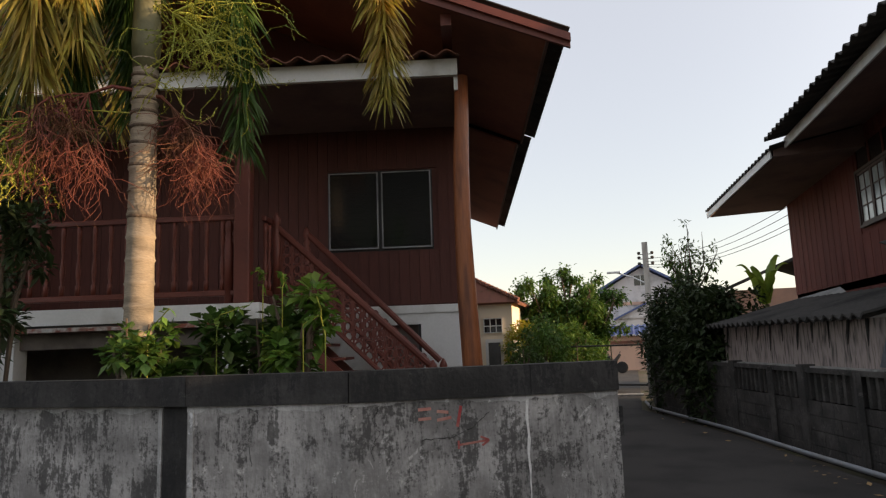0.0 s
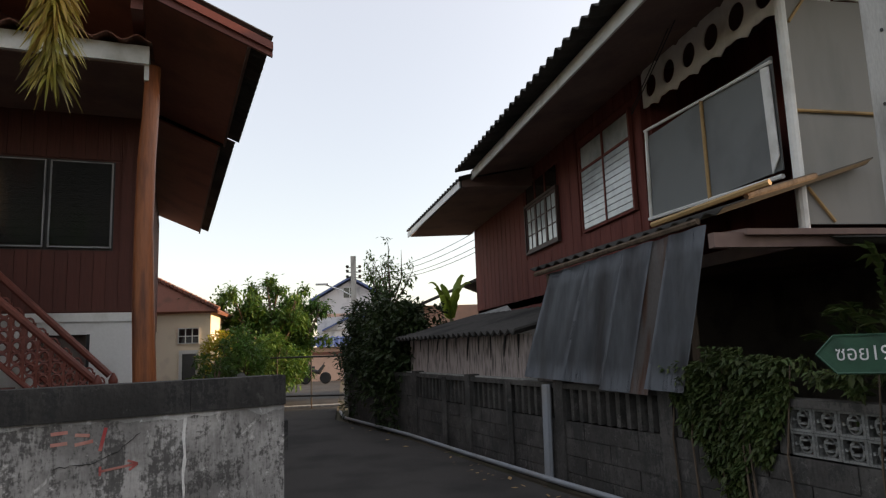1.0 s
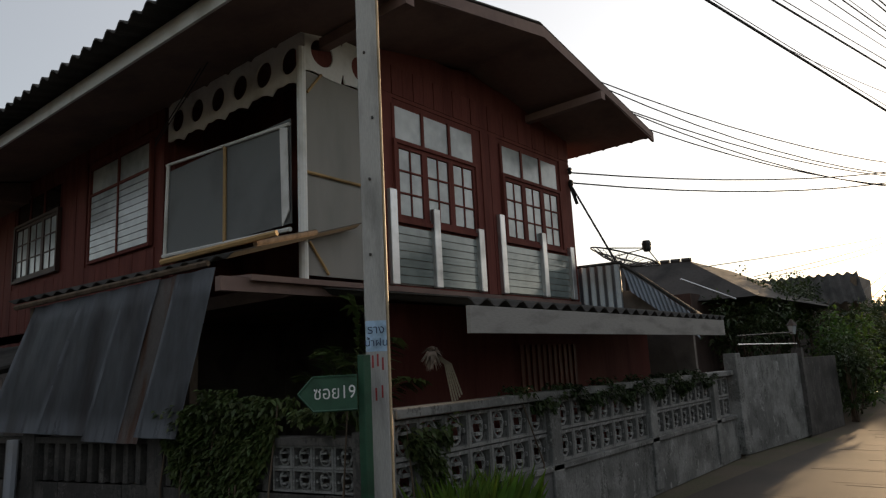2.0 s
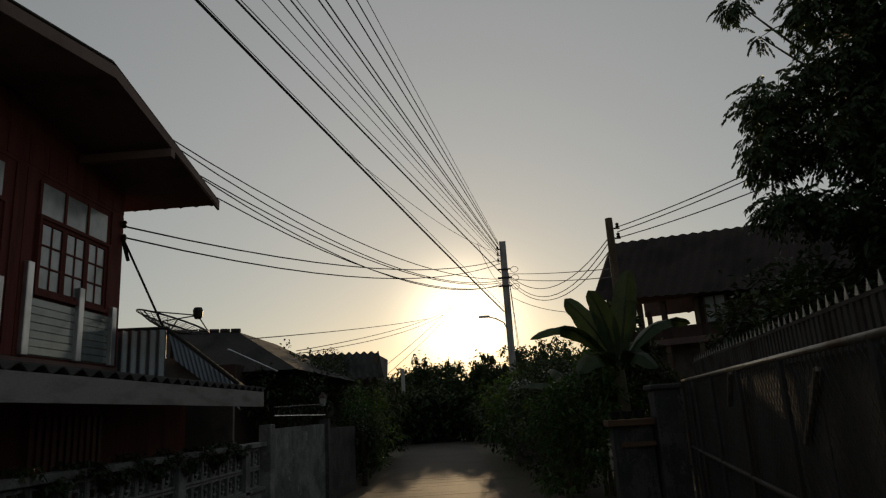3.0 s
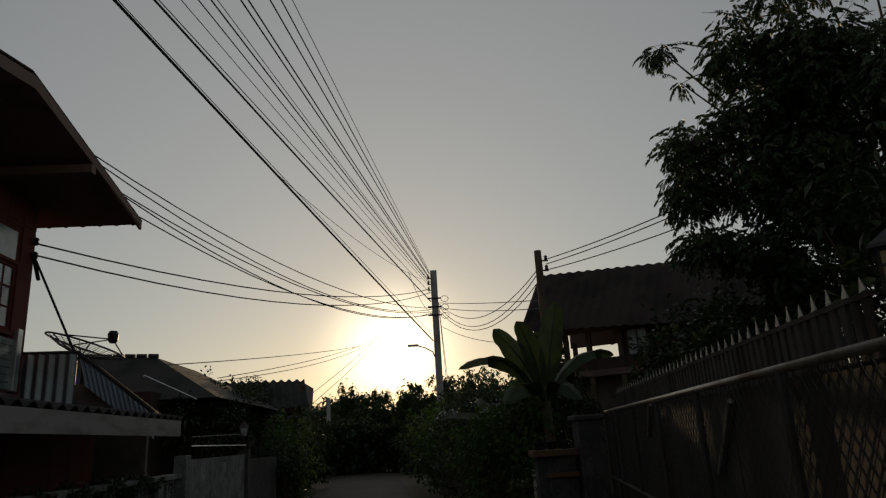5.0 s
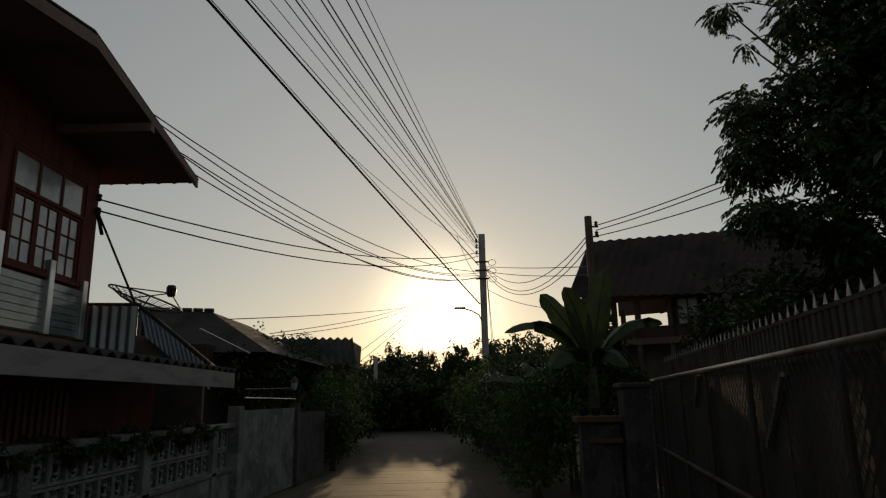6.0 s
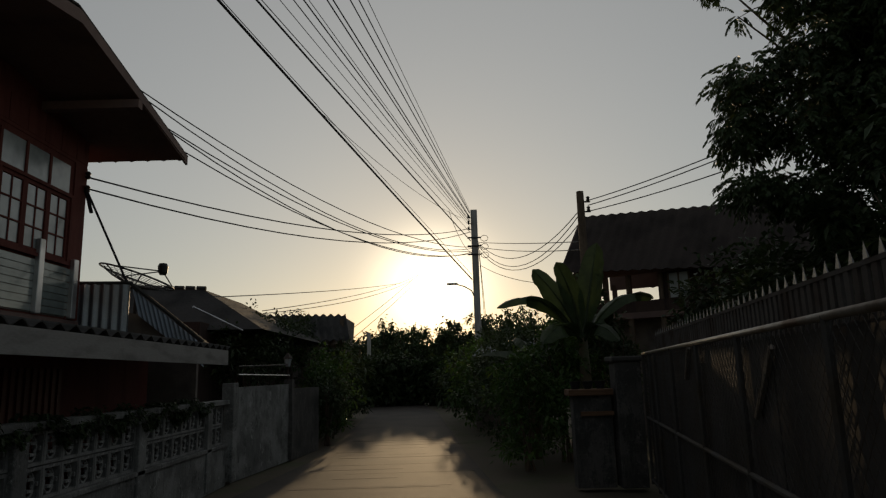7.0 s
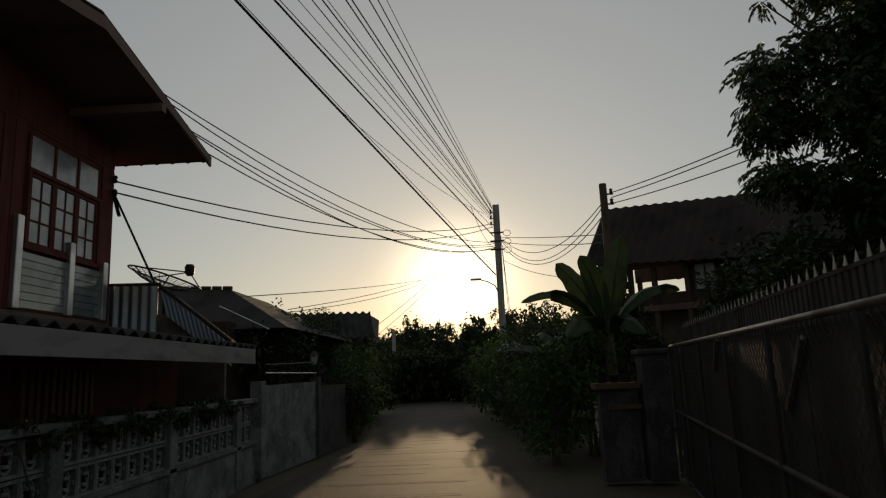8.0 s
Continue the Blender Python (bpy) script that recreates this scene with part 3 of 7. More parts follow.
for b0, b1, ae, ze, nm in ((2.6, -1.35, 1.74, 4.97, "front"), (-1.2, -9.6, 1.66, 4.9, "rear")):
    zr = roof_z(RIDGE_A, ze, ae)
    for s in (1, -1):
        e, r = P1(RIDGE_A + s * (ae - RIDGE_A), b0, ze), P1(RIDGE_A, b0, zr)
        back = P1(0, b1, 0) - P1(0, b0, 0)
        part("roof_sheet", corrugated(e + Vector((0, 0, 0.06)), back, r - e, pitch=0.22, amp=0.022), ROOFDARK, h1, "dark corrugated roofing")
        i = 0.22
        e2 = P1(RIDGE_A + s * (ae - RIDGE_A - i), b0 - 0.12, ze + i * SL - 0.06)
        r2 = P1(RIDGE_A, b0 - 0.12, zr - 0.06)
        part("soffit", slab([e2, r2, r2 + back * 0.97, e2 + back * 0.97], 0.03), SOFFITRED, h1, "red-brown boarded soffit")
        if nm == "front":
            part("barge_board", slab([e + Vector((0, 0, -0.02)), r + Vector((0, 0, -0.02)), r + Vector((0, 0, -0.24)), e + Vector((0, 0, -0.16))], 0.04, down=N1), REDDEEP, h1, "red-brown barge board")
            part("barge_board", slab([e + N1 * 0.045 + Vector((0, 0, -0.01)), r + N1 * 0.045 + Vector((0, 0, -0.01)), r + N1 * 0.045 + Vector((0, 0, -0.1)), e + N1 * 0.045 + Vector((0, 0, -0.1))], 0.04, down=N1), REDDEEP, h1)
        part("fascia", slab([e2, e2 + back * 0.97, e2 + back * 0.97 + Vector((0, 0, -0.07)), e2 + Vector((0, 0, -0.07))], 0.03, down=U1 * s), SOFFIT, h1)
part("gable_wall", slab([P1(0.36, -0.11, 5.0), P1(0.36, -0.11, 5.45), P1(RIDGE_A, -0.11, 6.75), P1(-6.2, -0.11, 5.45), P1(-6.2, -0.11, 5.0)], 0.05, down=-N1), WALLRED, h1)
part("purlin", box(0.3, -0.1, 5.22, 0.42, 2.45, 5.36, M1), REDDEEP, h1)

# ---- dark red house between lane and road ----
h2 = thing("red_house", (-12, 7, 0), "dark red boarded two-storey house with corrugated roof and screened porch", "house")
FX, LY, BX, BY = -5.44, 4.28, -19.0, 10.0
lw = part("lane_wall", box(BX, LY, 2.3, -8.4, LY + 0.1, 5.75), REDWOOD, h2)
part("front_wall", box(FX - 0.1, 5.45, 2.55, FX, BY, 5.7), REDWOOD, h2)
part("rear_wall", box(BX, LY + 0.1, 0, BX + 0.1, BY, 5.7), REDWOOD, h2)
part("far_wall", box(BX, BY - 0.1, 0, FX - 0.1, BY, 5.5), REDWOOD, h2)
part("porch_inner_wall", box(-8.4, LY + 0.1, 2.5, -8.3, BY - 0.1, 5.6), REDWOOD, h2)
part("porch_side_wall", box(-8.3, 5.45, 2.55, FX - 0.1, 5.55, 5.6), REDWOOD, h2)
part("upper_floor", box(BX, LY, 2.4, FX + 0.04, BY, 2.55), SOFFIT, h2)
part("ground_wall", box(BX + 0.1, 6.6, 0, FX - 0.5, 6.7, 2.4), DARKIN, h2)
part("ground_wall", box(BX + 0.1, LY + 0.4, 0, -9.0, LY + 0.5, 2.4), DARKIN, h2)
part("ground_partition", box(-9.0, LY + 0.5, 0, -8.9, 6.6, 2.4), DARKIN, h2)
for i in range(52):
    x = BX + i * 0.2
    if x > -8.5:
        break
    if -14.05 < x < -11.6 or -10.8 < x < -8.6:
        spans = ((2.55, 3.38), (5.05, 5.4))
    else:
        spans = ((2.55, 5.4),)
    for z0, z1 in spans:
        part("board", box(x + 0.004, LY - 0.022 + 0.004 * (i % 2), z0, x + 0.196, LY, z1), REDWOOD, lw)
# roof: gable towards the road, ridge along x
EY, EZ, AY, AZ = 3.05, 5.1, 7.3, 5.95
FE, RX = -4.2, -13.2
EY2 = BY + 0.75
EZ2 = 5.27
for (e, ez, nm) in ((EY, EZ, "lane"), (EY2, EZ2, "far")):
    k = -0.24 if nm == "lane" else 0.1
    o = Vector((FE, e + k, ez + 0.1 - 0.2 * abs(k)))
    part("roof_sheet", corrugated(o, (RX - FE, -0.25 if nm == "lane" else 0, 0.02), (0, AY - e - k, AZ - ez + 0.2 * abs(k)), pitch=0.27, amp=0.035, thick=0.02), ROOFDARK, h2, "dark weathered corrugated cement roofing")
    t = 0.12 if nm == "lane" else -0.12
    part("soffit", slab([(FE + 0.05, e + t, ez + 0.0), (RX, e + t - 0.2 * (t > 0), ez + 0.0), (RX, AY, AZ - 0.08), (FE + 0.05, AY, AZ - 0.08)], 0.03), SOFFIT, h2)
    part("gable_barge", slab([(FE, e, ez + 0.07), (FE, AY, AZ + 0.06), (FE, AY, AZ - 0.1), (FE, e, ez - 0.08)], 0.035, down=(-1, 0, 0)), SOFFIT, h2)
part("eave_fascia", slab([(FE, EY + 0.08, EZ + 0.04), (RX, EY - 0.12, EZ + 0.06), (RX, EY - 0.12, EZ - 0.12), (FE, EY + 0.08, EZ - 0.14)], 0.03, down=(0, 1, 0)), WHITE, h2, "pale weathered fascia board")
for y, z in ((4.6, 5.3), (8.8, 5.5)):
    part("purlin", box(FE + 0.1, y - 0.06, z - 0.12, FX, y + 0.06, z), SOFFIT, h2)
part("gable_wall", slab([(FX - 0.02, LY, 5.1), (FX - 0.02, AY, AZ - 0.15), (FX - 0.02, BY, 5.45), (FX - 0.02, BY, 5.0), (FX - 0.02, LY, 4.95)], 0.08, down=(1, 0, 0)), REDWOOD, h2)
# lower roof at the rear
part("rear_roof", corrugated((RX + 0.1, EY - 0.42, 5.0), (-6.6, -0.3, 0.05), (0, AY - EY, 1.1), pitch=0.27, amp=0.03), ROOFDARK, h2)
part("rear_fascia", slab([(RX - 0.1, EY - 0.36, 4.98), (RX - 6.5, EY - 0.66, 5.0), (RX - 6.5, EY - 0.66, 4.85), (RX - 0.1, EY - 0.36, 4.83)], 0.03, down=(0, 1, 0)), WHITE, h2)
part("rear_soffit", slab([(RX - 0.1, EY - 0.3, 4.88), (RX - 6.5, EY - 0.6, 4.9), (RX - 6.5, LY, 4.95), (RX - 0.1, LY, 4.95)], 0.03), SOFFIT, h2)
part("rear_soffit_end", slab([(RX - 0.08, EY - 0.33, 4.86), (RX - 0.08, LY, 4.9), (RX - 0.08, LY, 5.3), (RX - 0.08, EY - 0.33, 5.0)], 0.03, down=(1, 0, 0)), SOFFIT, h2)


def casement(parent, org, ux, w, z0, z1, cols, rows, pane=PANE, name="window", bar=0.022, frame_mat=REDWOOD, out=Vector((0, -1, 0))):
    """A window: outer frame, then sashes of cols x rows panes; org is its lower left corner."""
    o, ux = Vector(org), Vector(ux)
    m = Matrix(((ux.x, out.x, 0, o.x), (ux.y, out.y, 0, o.y), (0, 0, 1, 0), (0, 0, 0, 1)))
    wd = part(name, box(0, -0.02, z0, w, -0.005, z1, m), DARKIN, parent)
    for x0, a0, x1, a1 in ((-0.05, z0 - 0.05, 0, z1 + 0.05), (w, z0 - 0.05, w + 0.05, z1 + 0.05), (0, z0 - 0.05, w, z0), (0, z1, w, z1 + 0.05)):
        part("frame", box(x0, -0.01, a0, x1, 0.06, a1, m), frame_mat, wd)
    for c in range(cols):
        x0, x1 = w * c / cols, w * (c + 1) / cols
        s = 0.05
        for r in range(rows):
            for k in range(2):
                xa = x0 + s + (x1 - x0 - 2 * s) * k / 2 + bar / 2
                xb = x0 + s + (x1 - x0 - 2 * s) * (k + 1) / 2 - bar / 2
                za, zb = z0 + s + (z1 - z0 - 2 * s) * r / rows + bar / 2, z0 + s + (z1 - z0 - 2 * s) * (r + 1) / rows - bar / 2
                part("pane", box(xa, 0.01, za, xb, 0.016, zb, m), pane, wd)
        for xx in (x0, x1 - s):
            part("stile", box(xx, 0.0, z0, xx + s, 0.035, z1, m), frame_mat, wd)
        for zz in (z0, z1 - s):
            part("sash_rail", box(x0 + s, 0.0, zz, x1 - s, 0.034, zz + s, m), frame_mat, wd)
        for r in range(1, rows):
            zz = z0 + s + (z1 - z0 - 2 * s) * r / rows
            part("bar", box(x0 + s, 0.0, zz - bar / 2, x1 - s, 0.03, zz + bar / 2, m), frame_mat, wd)
        part("bar", box((x0 + x1) / 2 - bar / 2, 0.0, z0 + s, (x0 + x1) / 2 + bar / 2, 0.028, z1 - s, m), frame_mat, wd)
    return wd


def toplights(parent, org, ux, w, z0, z1, n, out, pane=PANE, frame_mat=REDWOOD):
    o, ux = Vector(org), Vector(ux)
    m = Matrix(((ux.x, out.x, 0, o.x), (ux.y, out.y, 0, o.y), (0, 0, 1, 0), (0, 0, 0, 1)))
    wd = part("toplight", box(0, -0.02, z0, w, -0.005, z1, m), frame_mat, parent)
    for c in range(n):
        part("pane", box(w * c / n + 0.025, 0.0, z0 + 0.02, w * (c + 1) / n - 0.025, 0.012, z1 - 0.02, m), pane, wd)
        part("mullion", box(w * c / n - 0.025, -0.005, z0, w * c / n + 0.025, 0.03, z1, m), frame_mat, wd)


LEFTX, OUTL, OUTF = Vector((1, 0, 0)), Vector((0, -1, 0)), Vector((1, 0, 0))
DARKSASH = mat("dark_sash_paint", (0.05, 0.025, 0.022), 0.6, var=0.2)
casement(h2, (-13.8, LY - 0.02, 0), LEFTX, 1.95, 3.52, 4.5, 3, 3, frame_mat=DARKSASH, out=OUTL)
toplights(h2, (-13.8, LY - 0.02, 0), LEFTX, 1.95, 4.56, 4.98, 3, OUTL, DARKPANE)
# white sliding louvre window on the lane side
lv = part("louvre_window", box(-10.55, LY - 0.03, 3.42, -8.65, LY - 0.02, 4.9), DARKIN, h2, "pale slatted louvre window")
for k in range(10):
    z = 3.45 + k * 0.1
    for x0, x1 in ((-10.52, -9.63), (-9.59, -8.68)):
        part("slat", box(x0, LY - 0.05 - 0.012, z + 0.004, x1, LY - 0.04, z + 0.092), PANE, lv)
for x0, x1 in ((-10.52, -9.63), (-9.59, -8.68)):
    part("pane", box(x0, LY - 0.05, 4.5, x1, LY - 0.04, 4.86), PANE, lv)
for x in (-10.6, -9.63, -8.68):
    part("frame", box(x, LY - 0.075, 3.4, x + 0.045, LY - 0.02, 4.92), REDWOOD, lv)
for z in (3.4, 4.45, 4.88):
    part("frame", box(-10.6, LY - 0.07, z, -8.63, LY - 0.02, z + 0.04), REDWOOD, lv)
# road front windows
YF = Vector((0, 1, 0))
for y0, w, n, ups in ((5.66, 1.62, 3, (5.5, 6.28, 7.21)), (7.95, 1.62, 3, (7.73, 8.84, 9.7))):
    toplights(h2, (FX, y0, 0), YF, w, 4.38, 4.84, n, OUTF)
    casement(h2, (FX, y0 + 0.02, 0), YF, w - 0.04, 3.38, 4.33, 3, 3, out=OUTF)
    ap = part("louvre_apron", box(FX, ups[0] + 0.06, 2.58, FX + 0.012, ups[2] + 0.06, 3.3), DARKIN, h2, "pale slatted apron below the window")
    for k in range(7):
        part("slat", box(FX + 0.012, ups[0] + 0.07, 2.6 + k * 0.1, FX + 0.03, ups[2] + 0.05, 2.69 + k * 0.1), LOUVRE, ap)
    for q in range(3):
        yy = ups[q]
        part("upright", box(FX + 0.02, yy, 2.57, FX + 0.09, yy + 0.12, 3.72 - 0.14 * q, bevel=0.008), ALU, ap, "bright aluminium upright")
# screened porch corner
sc = part("porch_screen", box(-8.25, LY - 0.02, 3.17, -5.62, LY, 4.33), SHADE, h2, "dark grey shade cloth stretched on a pale frame")
part("frame", tube([(-8.3, LY - 0.04, 3.2), (-5.6, LY - 0.04, 3.1)], 0.025, 6), WHITE, sc)
part("frame", tube([(-8.25, LY - 0.04, 4.42), (-5.6, LY - 0.04, 4.26)], 0.02, 6), WHITE, sc)
part("frame", tube([(-8.25, LY - 0.04, 3.17), (-8.2, LY - 0.04, 4.42)], 0.025, 6), WHITE, sc)
part("frame", tube([(-6.85, LY - 0.04, 3.12), (-6.85, LY - 0.04, 4.33)], 0.022, 6), BAMBOO, sc)
part("loose_edge", slab([(-5.75, LY - 0.05, 4.25), (-5.62, LY - 0.05, 4.22), (-5.6, LY - 0.05, 3.3), (-5.72, LY - 0.05, 3.15)], 0.01, down=(0, 1, 0)), WHITE, sc)
part("corner_post", tube([(FX, LY, 2.55), (FX, LY, 5.1)], 0.05, 10), WHITE, h2, "white corner post")
part("front_screen", box(FX - 0.02, LY + 0.06, 2.6, FX, 5.42, 4.85), PALESHADE, h2, "pale grey shade cloth")
part("screen_batten", tube([(FX + 0.02, LY, 3.7), (FX + 0.02, 5.4, 3.68)], 0.018, 6), BAMBOO, h2)
for (ya, za, yb, zb) in ((4.35, 2.95, 4.6, 2.62), (5.4, 2.95, 5.2, 2.62), (4.35, 4.6, 4.55, 4.86), (5.4, 4.55, 5.25, 4.82)):
    part("corner_brace", tube([(FX + 0.015, ya, za), (FX + 0.015, yb, zb)], 0.016, 5), BAMBOO, h2)


def holed_panel(org, ux, w, z0, z1, n, r, down, wavy=0.0):
    """A flat board with a row of round holes cut through it."""
    bm = bmesh.new()
    o, ux = Vector(org), Vector(ux)
    S = 20
    for k in range(n):
        x0, x1 = w * k / n, w * (k + 1) / n
        cx, cz = (x0 + x1) / 2, (z0 + z1) / 2
        hw, hh = (x1 - x0) / 2, (z1 - z0) / 2
        inner, outer = [], []
        for q in range(S):
            t = 2 * math.pi * (q + 0.5) / S
            c, s = math.cos(t), math.sin(t)
            f = 1 / max(abs(c) / hw, abs(s) / hh)
            zo = cz + f * s
            if s < 0 and wavy and abs(f * s + hh) < 1e-6:
                zo += wavy * math.sin((cx + f * c) * 9)
            inner.append(o + ux * (cx + r * c) + Vector((0, 0, cz + r * s)))
            outer.append(o + ux * (cx + f * c) + Vector((0, 0, zo)))
        for side in (0, 0.02):
            vi = [bm.verts.new(p + Vector(down) * side) for p in inner]
            vo = [bm.verts.new(p + Vector(down) * side) for p in outer]
            for q in range(S):
                bm.faces.new((vi[q], vi[(q + 1) % S], vo[(q + 1) % S], vo[q]))
            if side == 0:
                keep = vi
        for q in range(S):
            bm.faces.new((keep[q], keep[(q + 1) % S], vi[(q + 1) % S], vi[q]))
    return bm


for k in range(6):
    part("holed_frieze", holed_panel((-8.3 + k * 0.4833, LY, 0), (1, 0, 0), 0.4833, 4.72, 5.3, 1, 0.15, (0, 1, 0), 0.05), WHITE, h2, "white frieze board with a round hole")
for k in range(2):
    part("holed_frieze", holed_panel((FX, LY + k * 0.6, 0), (0, 1, 0), 0.6, 4.86, 5.4, 1, 0.16, (-1, 0, 0), 0.02), WHITE, h2, "white frieze board with a round hole")
# upright boards on the road front
fwall = part("front_cladding", box(FX, 5.46, 4.92, FX + 0.012, BY, 4.97), REDWOOD, h2)
for i in range(23):
    y = 5.46 + i * 0.2
    inside = 5.5 < y < 7.3 or 7.8 < y < 9.6
    for z0, z1 in (((4.97, 5.35),) if inside else ((2.56, 4.92), (4.97, 5.35))):
        part("board", box(FX, y + 0.004, z0, FX + 0.018 + 0.004 * (i % 2), min(y + 0.196, BY), z1), REDWOOD, fwall)
# pale ragged crust of old limewash below the cap
CRUST = streaky("flaking_limewash", (0.62, 0.61, 0.58), (0.16, 0.155, 0.15), 0.35)
random.seed(5)
for i, (p, q) in enumerate(zip(WALL_LINE[:7], WALL_LINE[1:7])):
    if i == 2:
        continue
    pa, qa = Vector((*p, 0)), Vector((*q, 0))
    dv = (qa - pa).normalized()
    nv = Vector((dv.y, -dv.x, 0)) * (0.004 if i > 2 else -0.029)
    n = max(6, int((qa - pa).length / 0.035))
    bm = bmesh.new()
    tops, lows = [], []
    for k in range(n + 1):
        c = pa.lerp(qa, k / n) + nv
        h = 0.008 + 0.05 * max(0, noise.noise((c.x * 7, c.y * 7, 3.1)) + 0.25) + random.uniform(0, 0.012)
        tops.append(bm.verts.new(c + Vector((0, 0, 1.213))))
        lows.append(bm.verts.new(c + Vector((0, 0, 1.213 - h))))
    for k in range(n):
        bm.faces.new((tops[k], tops[k + 1], lows[k + 1], lows[k]))
    part("limewash_crust", bm, CRUST, wall_corner)
AR = Vector((-4.82, -1.02, 0))
LIME = mat("bare_lime", (0.7, 0.69, 0.66), 0.9, var=0.3, fine=40, coarse=8, bump=0.4, col2=(0.4, 0.39, 0.37))
bm, left_, right_ = bmesh.new(), [], []
for q in range(25):
    z_ = 1.2 - 0.7 * q / 24
    ww = 0.03 * (1 - 0.65 * q / 24) * (0.55 + 0.9 * noise.noise((z_ * 9, 0.0, 0.4)) ** 2 + 0.3 * random.random())
    c = AR + d * (0.012 * noise.noise((z_ * 6, 0.0, 1.3)) - 0.03) + nrm * 0.0035 + Vector((0, 0, z_))
    left_.append(bm.verts.new(c - d * ww / 2))
    right_.append(bm.verts.new(c + d * ww / 2))
for q in range(24):
    bm.faces.new((left_[q], right_[q], right_[q + 1], left_[q + 1]))
part("lime_run", bm, LIME, wall_corner)
for y0, y1 in ((-3.37, -3.33), (-3.66, -3.63)):
    part("limewash_edge", box(-4.245 if y0 > -3.5 else -4.31, y0, 0.0, -4.235 if y0 > -3.5 else -4.3, y1, 1.2), CRUST, wall_corner)
# ---- plants ----
def bush(name, label, category, at, rad, n, size, material, stems=5, seed=1, low=0.0, wide=0.5, group=""):
    """A shrub: a few stems and many leaves in uneven clumps."""
    random.seed(seed)
    ob = thing(name, (at[0], at[1], 0), label, category, group)
    c = Vector(at)
    for i in range(stems):
        d = randdir(0.6)
        part("stem", tube([(c.x + random.uniform(-.1, .1), c.y + random.uniform(-.1, .1), -0.05), c + Vector((d.x * rad[0] * .4, d.y * rad[1] * .4, -rad[2] * .3)), c + Vector((d.x * rad[0] * .8, d.y * rad[1] * .8, abs(d.z) * rad[2] * .8))], (0.03, 0.02, 0.008), 5), BARK, ob)
    clumps = []
    for i in range(max(8, n // 60)):
        d = randdir(0.15)
        k = random.uniform(0.45, 1.0)
        clumps.append((c + Vector((d.x * rad[0] * k, d.y * rad[1] * k, d.z * rad[2] * k)), random.uniform(0.16, 0.42) * min(rad)))
    bm = bmesh.new()
    for i in range(n):
        q, r = clumps[i % len(clumps)]
        d = randdir(0.2)
        p = q + d * r * random.uniform(0.3, 1.1)
        if p.z < low:
            continue
        leaf(bm, p, (d + randdir() * 0.7), size * random.uniform(0.6, 1.3), size * wide * random.uniform(0.7, 1.2), 0.25)
    part("foliage", bm, material, ob)
    return ob


def tree(name, label, at, height, trunk_r, crown, n, size, material, seed=1, limbs=9, droop=0.25, up=0.35, flat=1.0, loose=0.16):
    """A tapered trunk, bent limbs with twigs, and leaves in clumps along the twigs. crown: its centre and radii."""
    random.seed(seed)
    ob = thing(name, at, label, "tree")
    base, cc, cr = Vector(at), Vector(crown[0]), Vector(crown[1])
    fork = base.lerp(Vector((cc.x, cc.y, cc.z - cr.z * 0.7)), 0.9)
    bm = tube([base - Vector((0, 0, .1)), base.lerp(fork, 0.5) + Vector((random.uniform(-.1, .1), random.uniform(-.1, .1), 0)), fork], (trunk_r * 1.25, trunk_r, trunk_r * 0.75), 10)
    part("trunk", bm, BARK, ob, smooth=True)
    bm, tips = bmesh.new(), []
    for i in range(limbs):
        d = randdir(up)
        end = cc + Vector((d.x * cr.x, d.y * cr.y, d.z * cr.z)) * random.uniform(0.55, 0.95)
        mid = fork.lerp(end, 0.5) + randdir() * 0.12 * cr.length
        tube([fork, mid, end], (trunk_r * 0.5, trunk_r * 0.3, trunk_r * 0.08), 6, bm)
        for j in range(7):
            f = random.uniform(0.3, 1.0)
            s = (fork.lerp(mid, f * 2) if f < 0.5 else mid.lerp(end, f * 2 - 1))
            d2 = randdir(0.1)
            e = s + Vector((d2.x * cr.x, d2.y * cr.y, d2.z * cr.z * flat)) * random.uniform(0.2, 0.42)
            tube([s, s.lerp(e, 0.5) + Vector((0, 0, 0.05)), e], (trunk_r * 0.12, trunk_r * 0.07, 0.006), 4, bm)
            tips.append((s, e))
    part("branching", bm, BARK, ob)
    bm = bmesh.new()
    for i in range(n):
        s, e = tips[i % len(tips)]
        k = random.uniform(0.35, 1.08)
        p = s.lerp(e, k) + randdir() * random.uniform(0.0, loose) * cr.length * 0.6
        leaf(bm, p, randdir(-droop), size * random.uniform(0.6, 1.35), size * random.uniform(0.35, 0.55), droop)
    part("crown", bm, material, ob)
    return ob


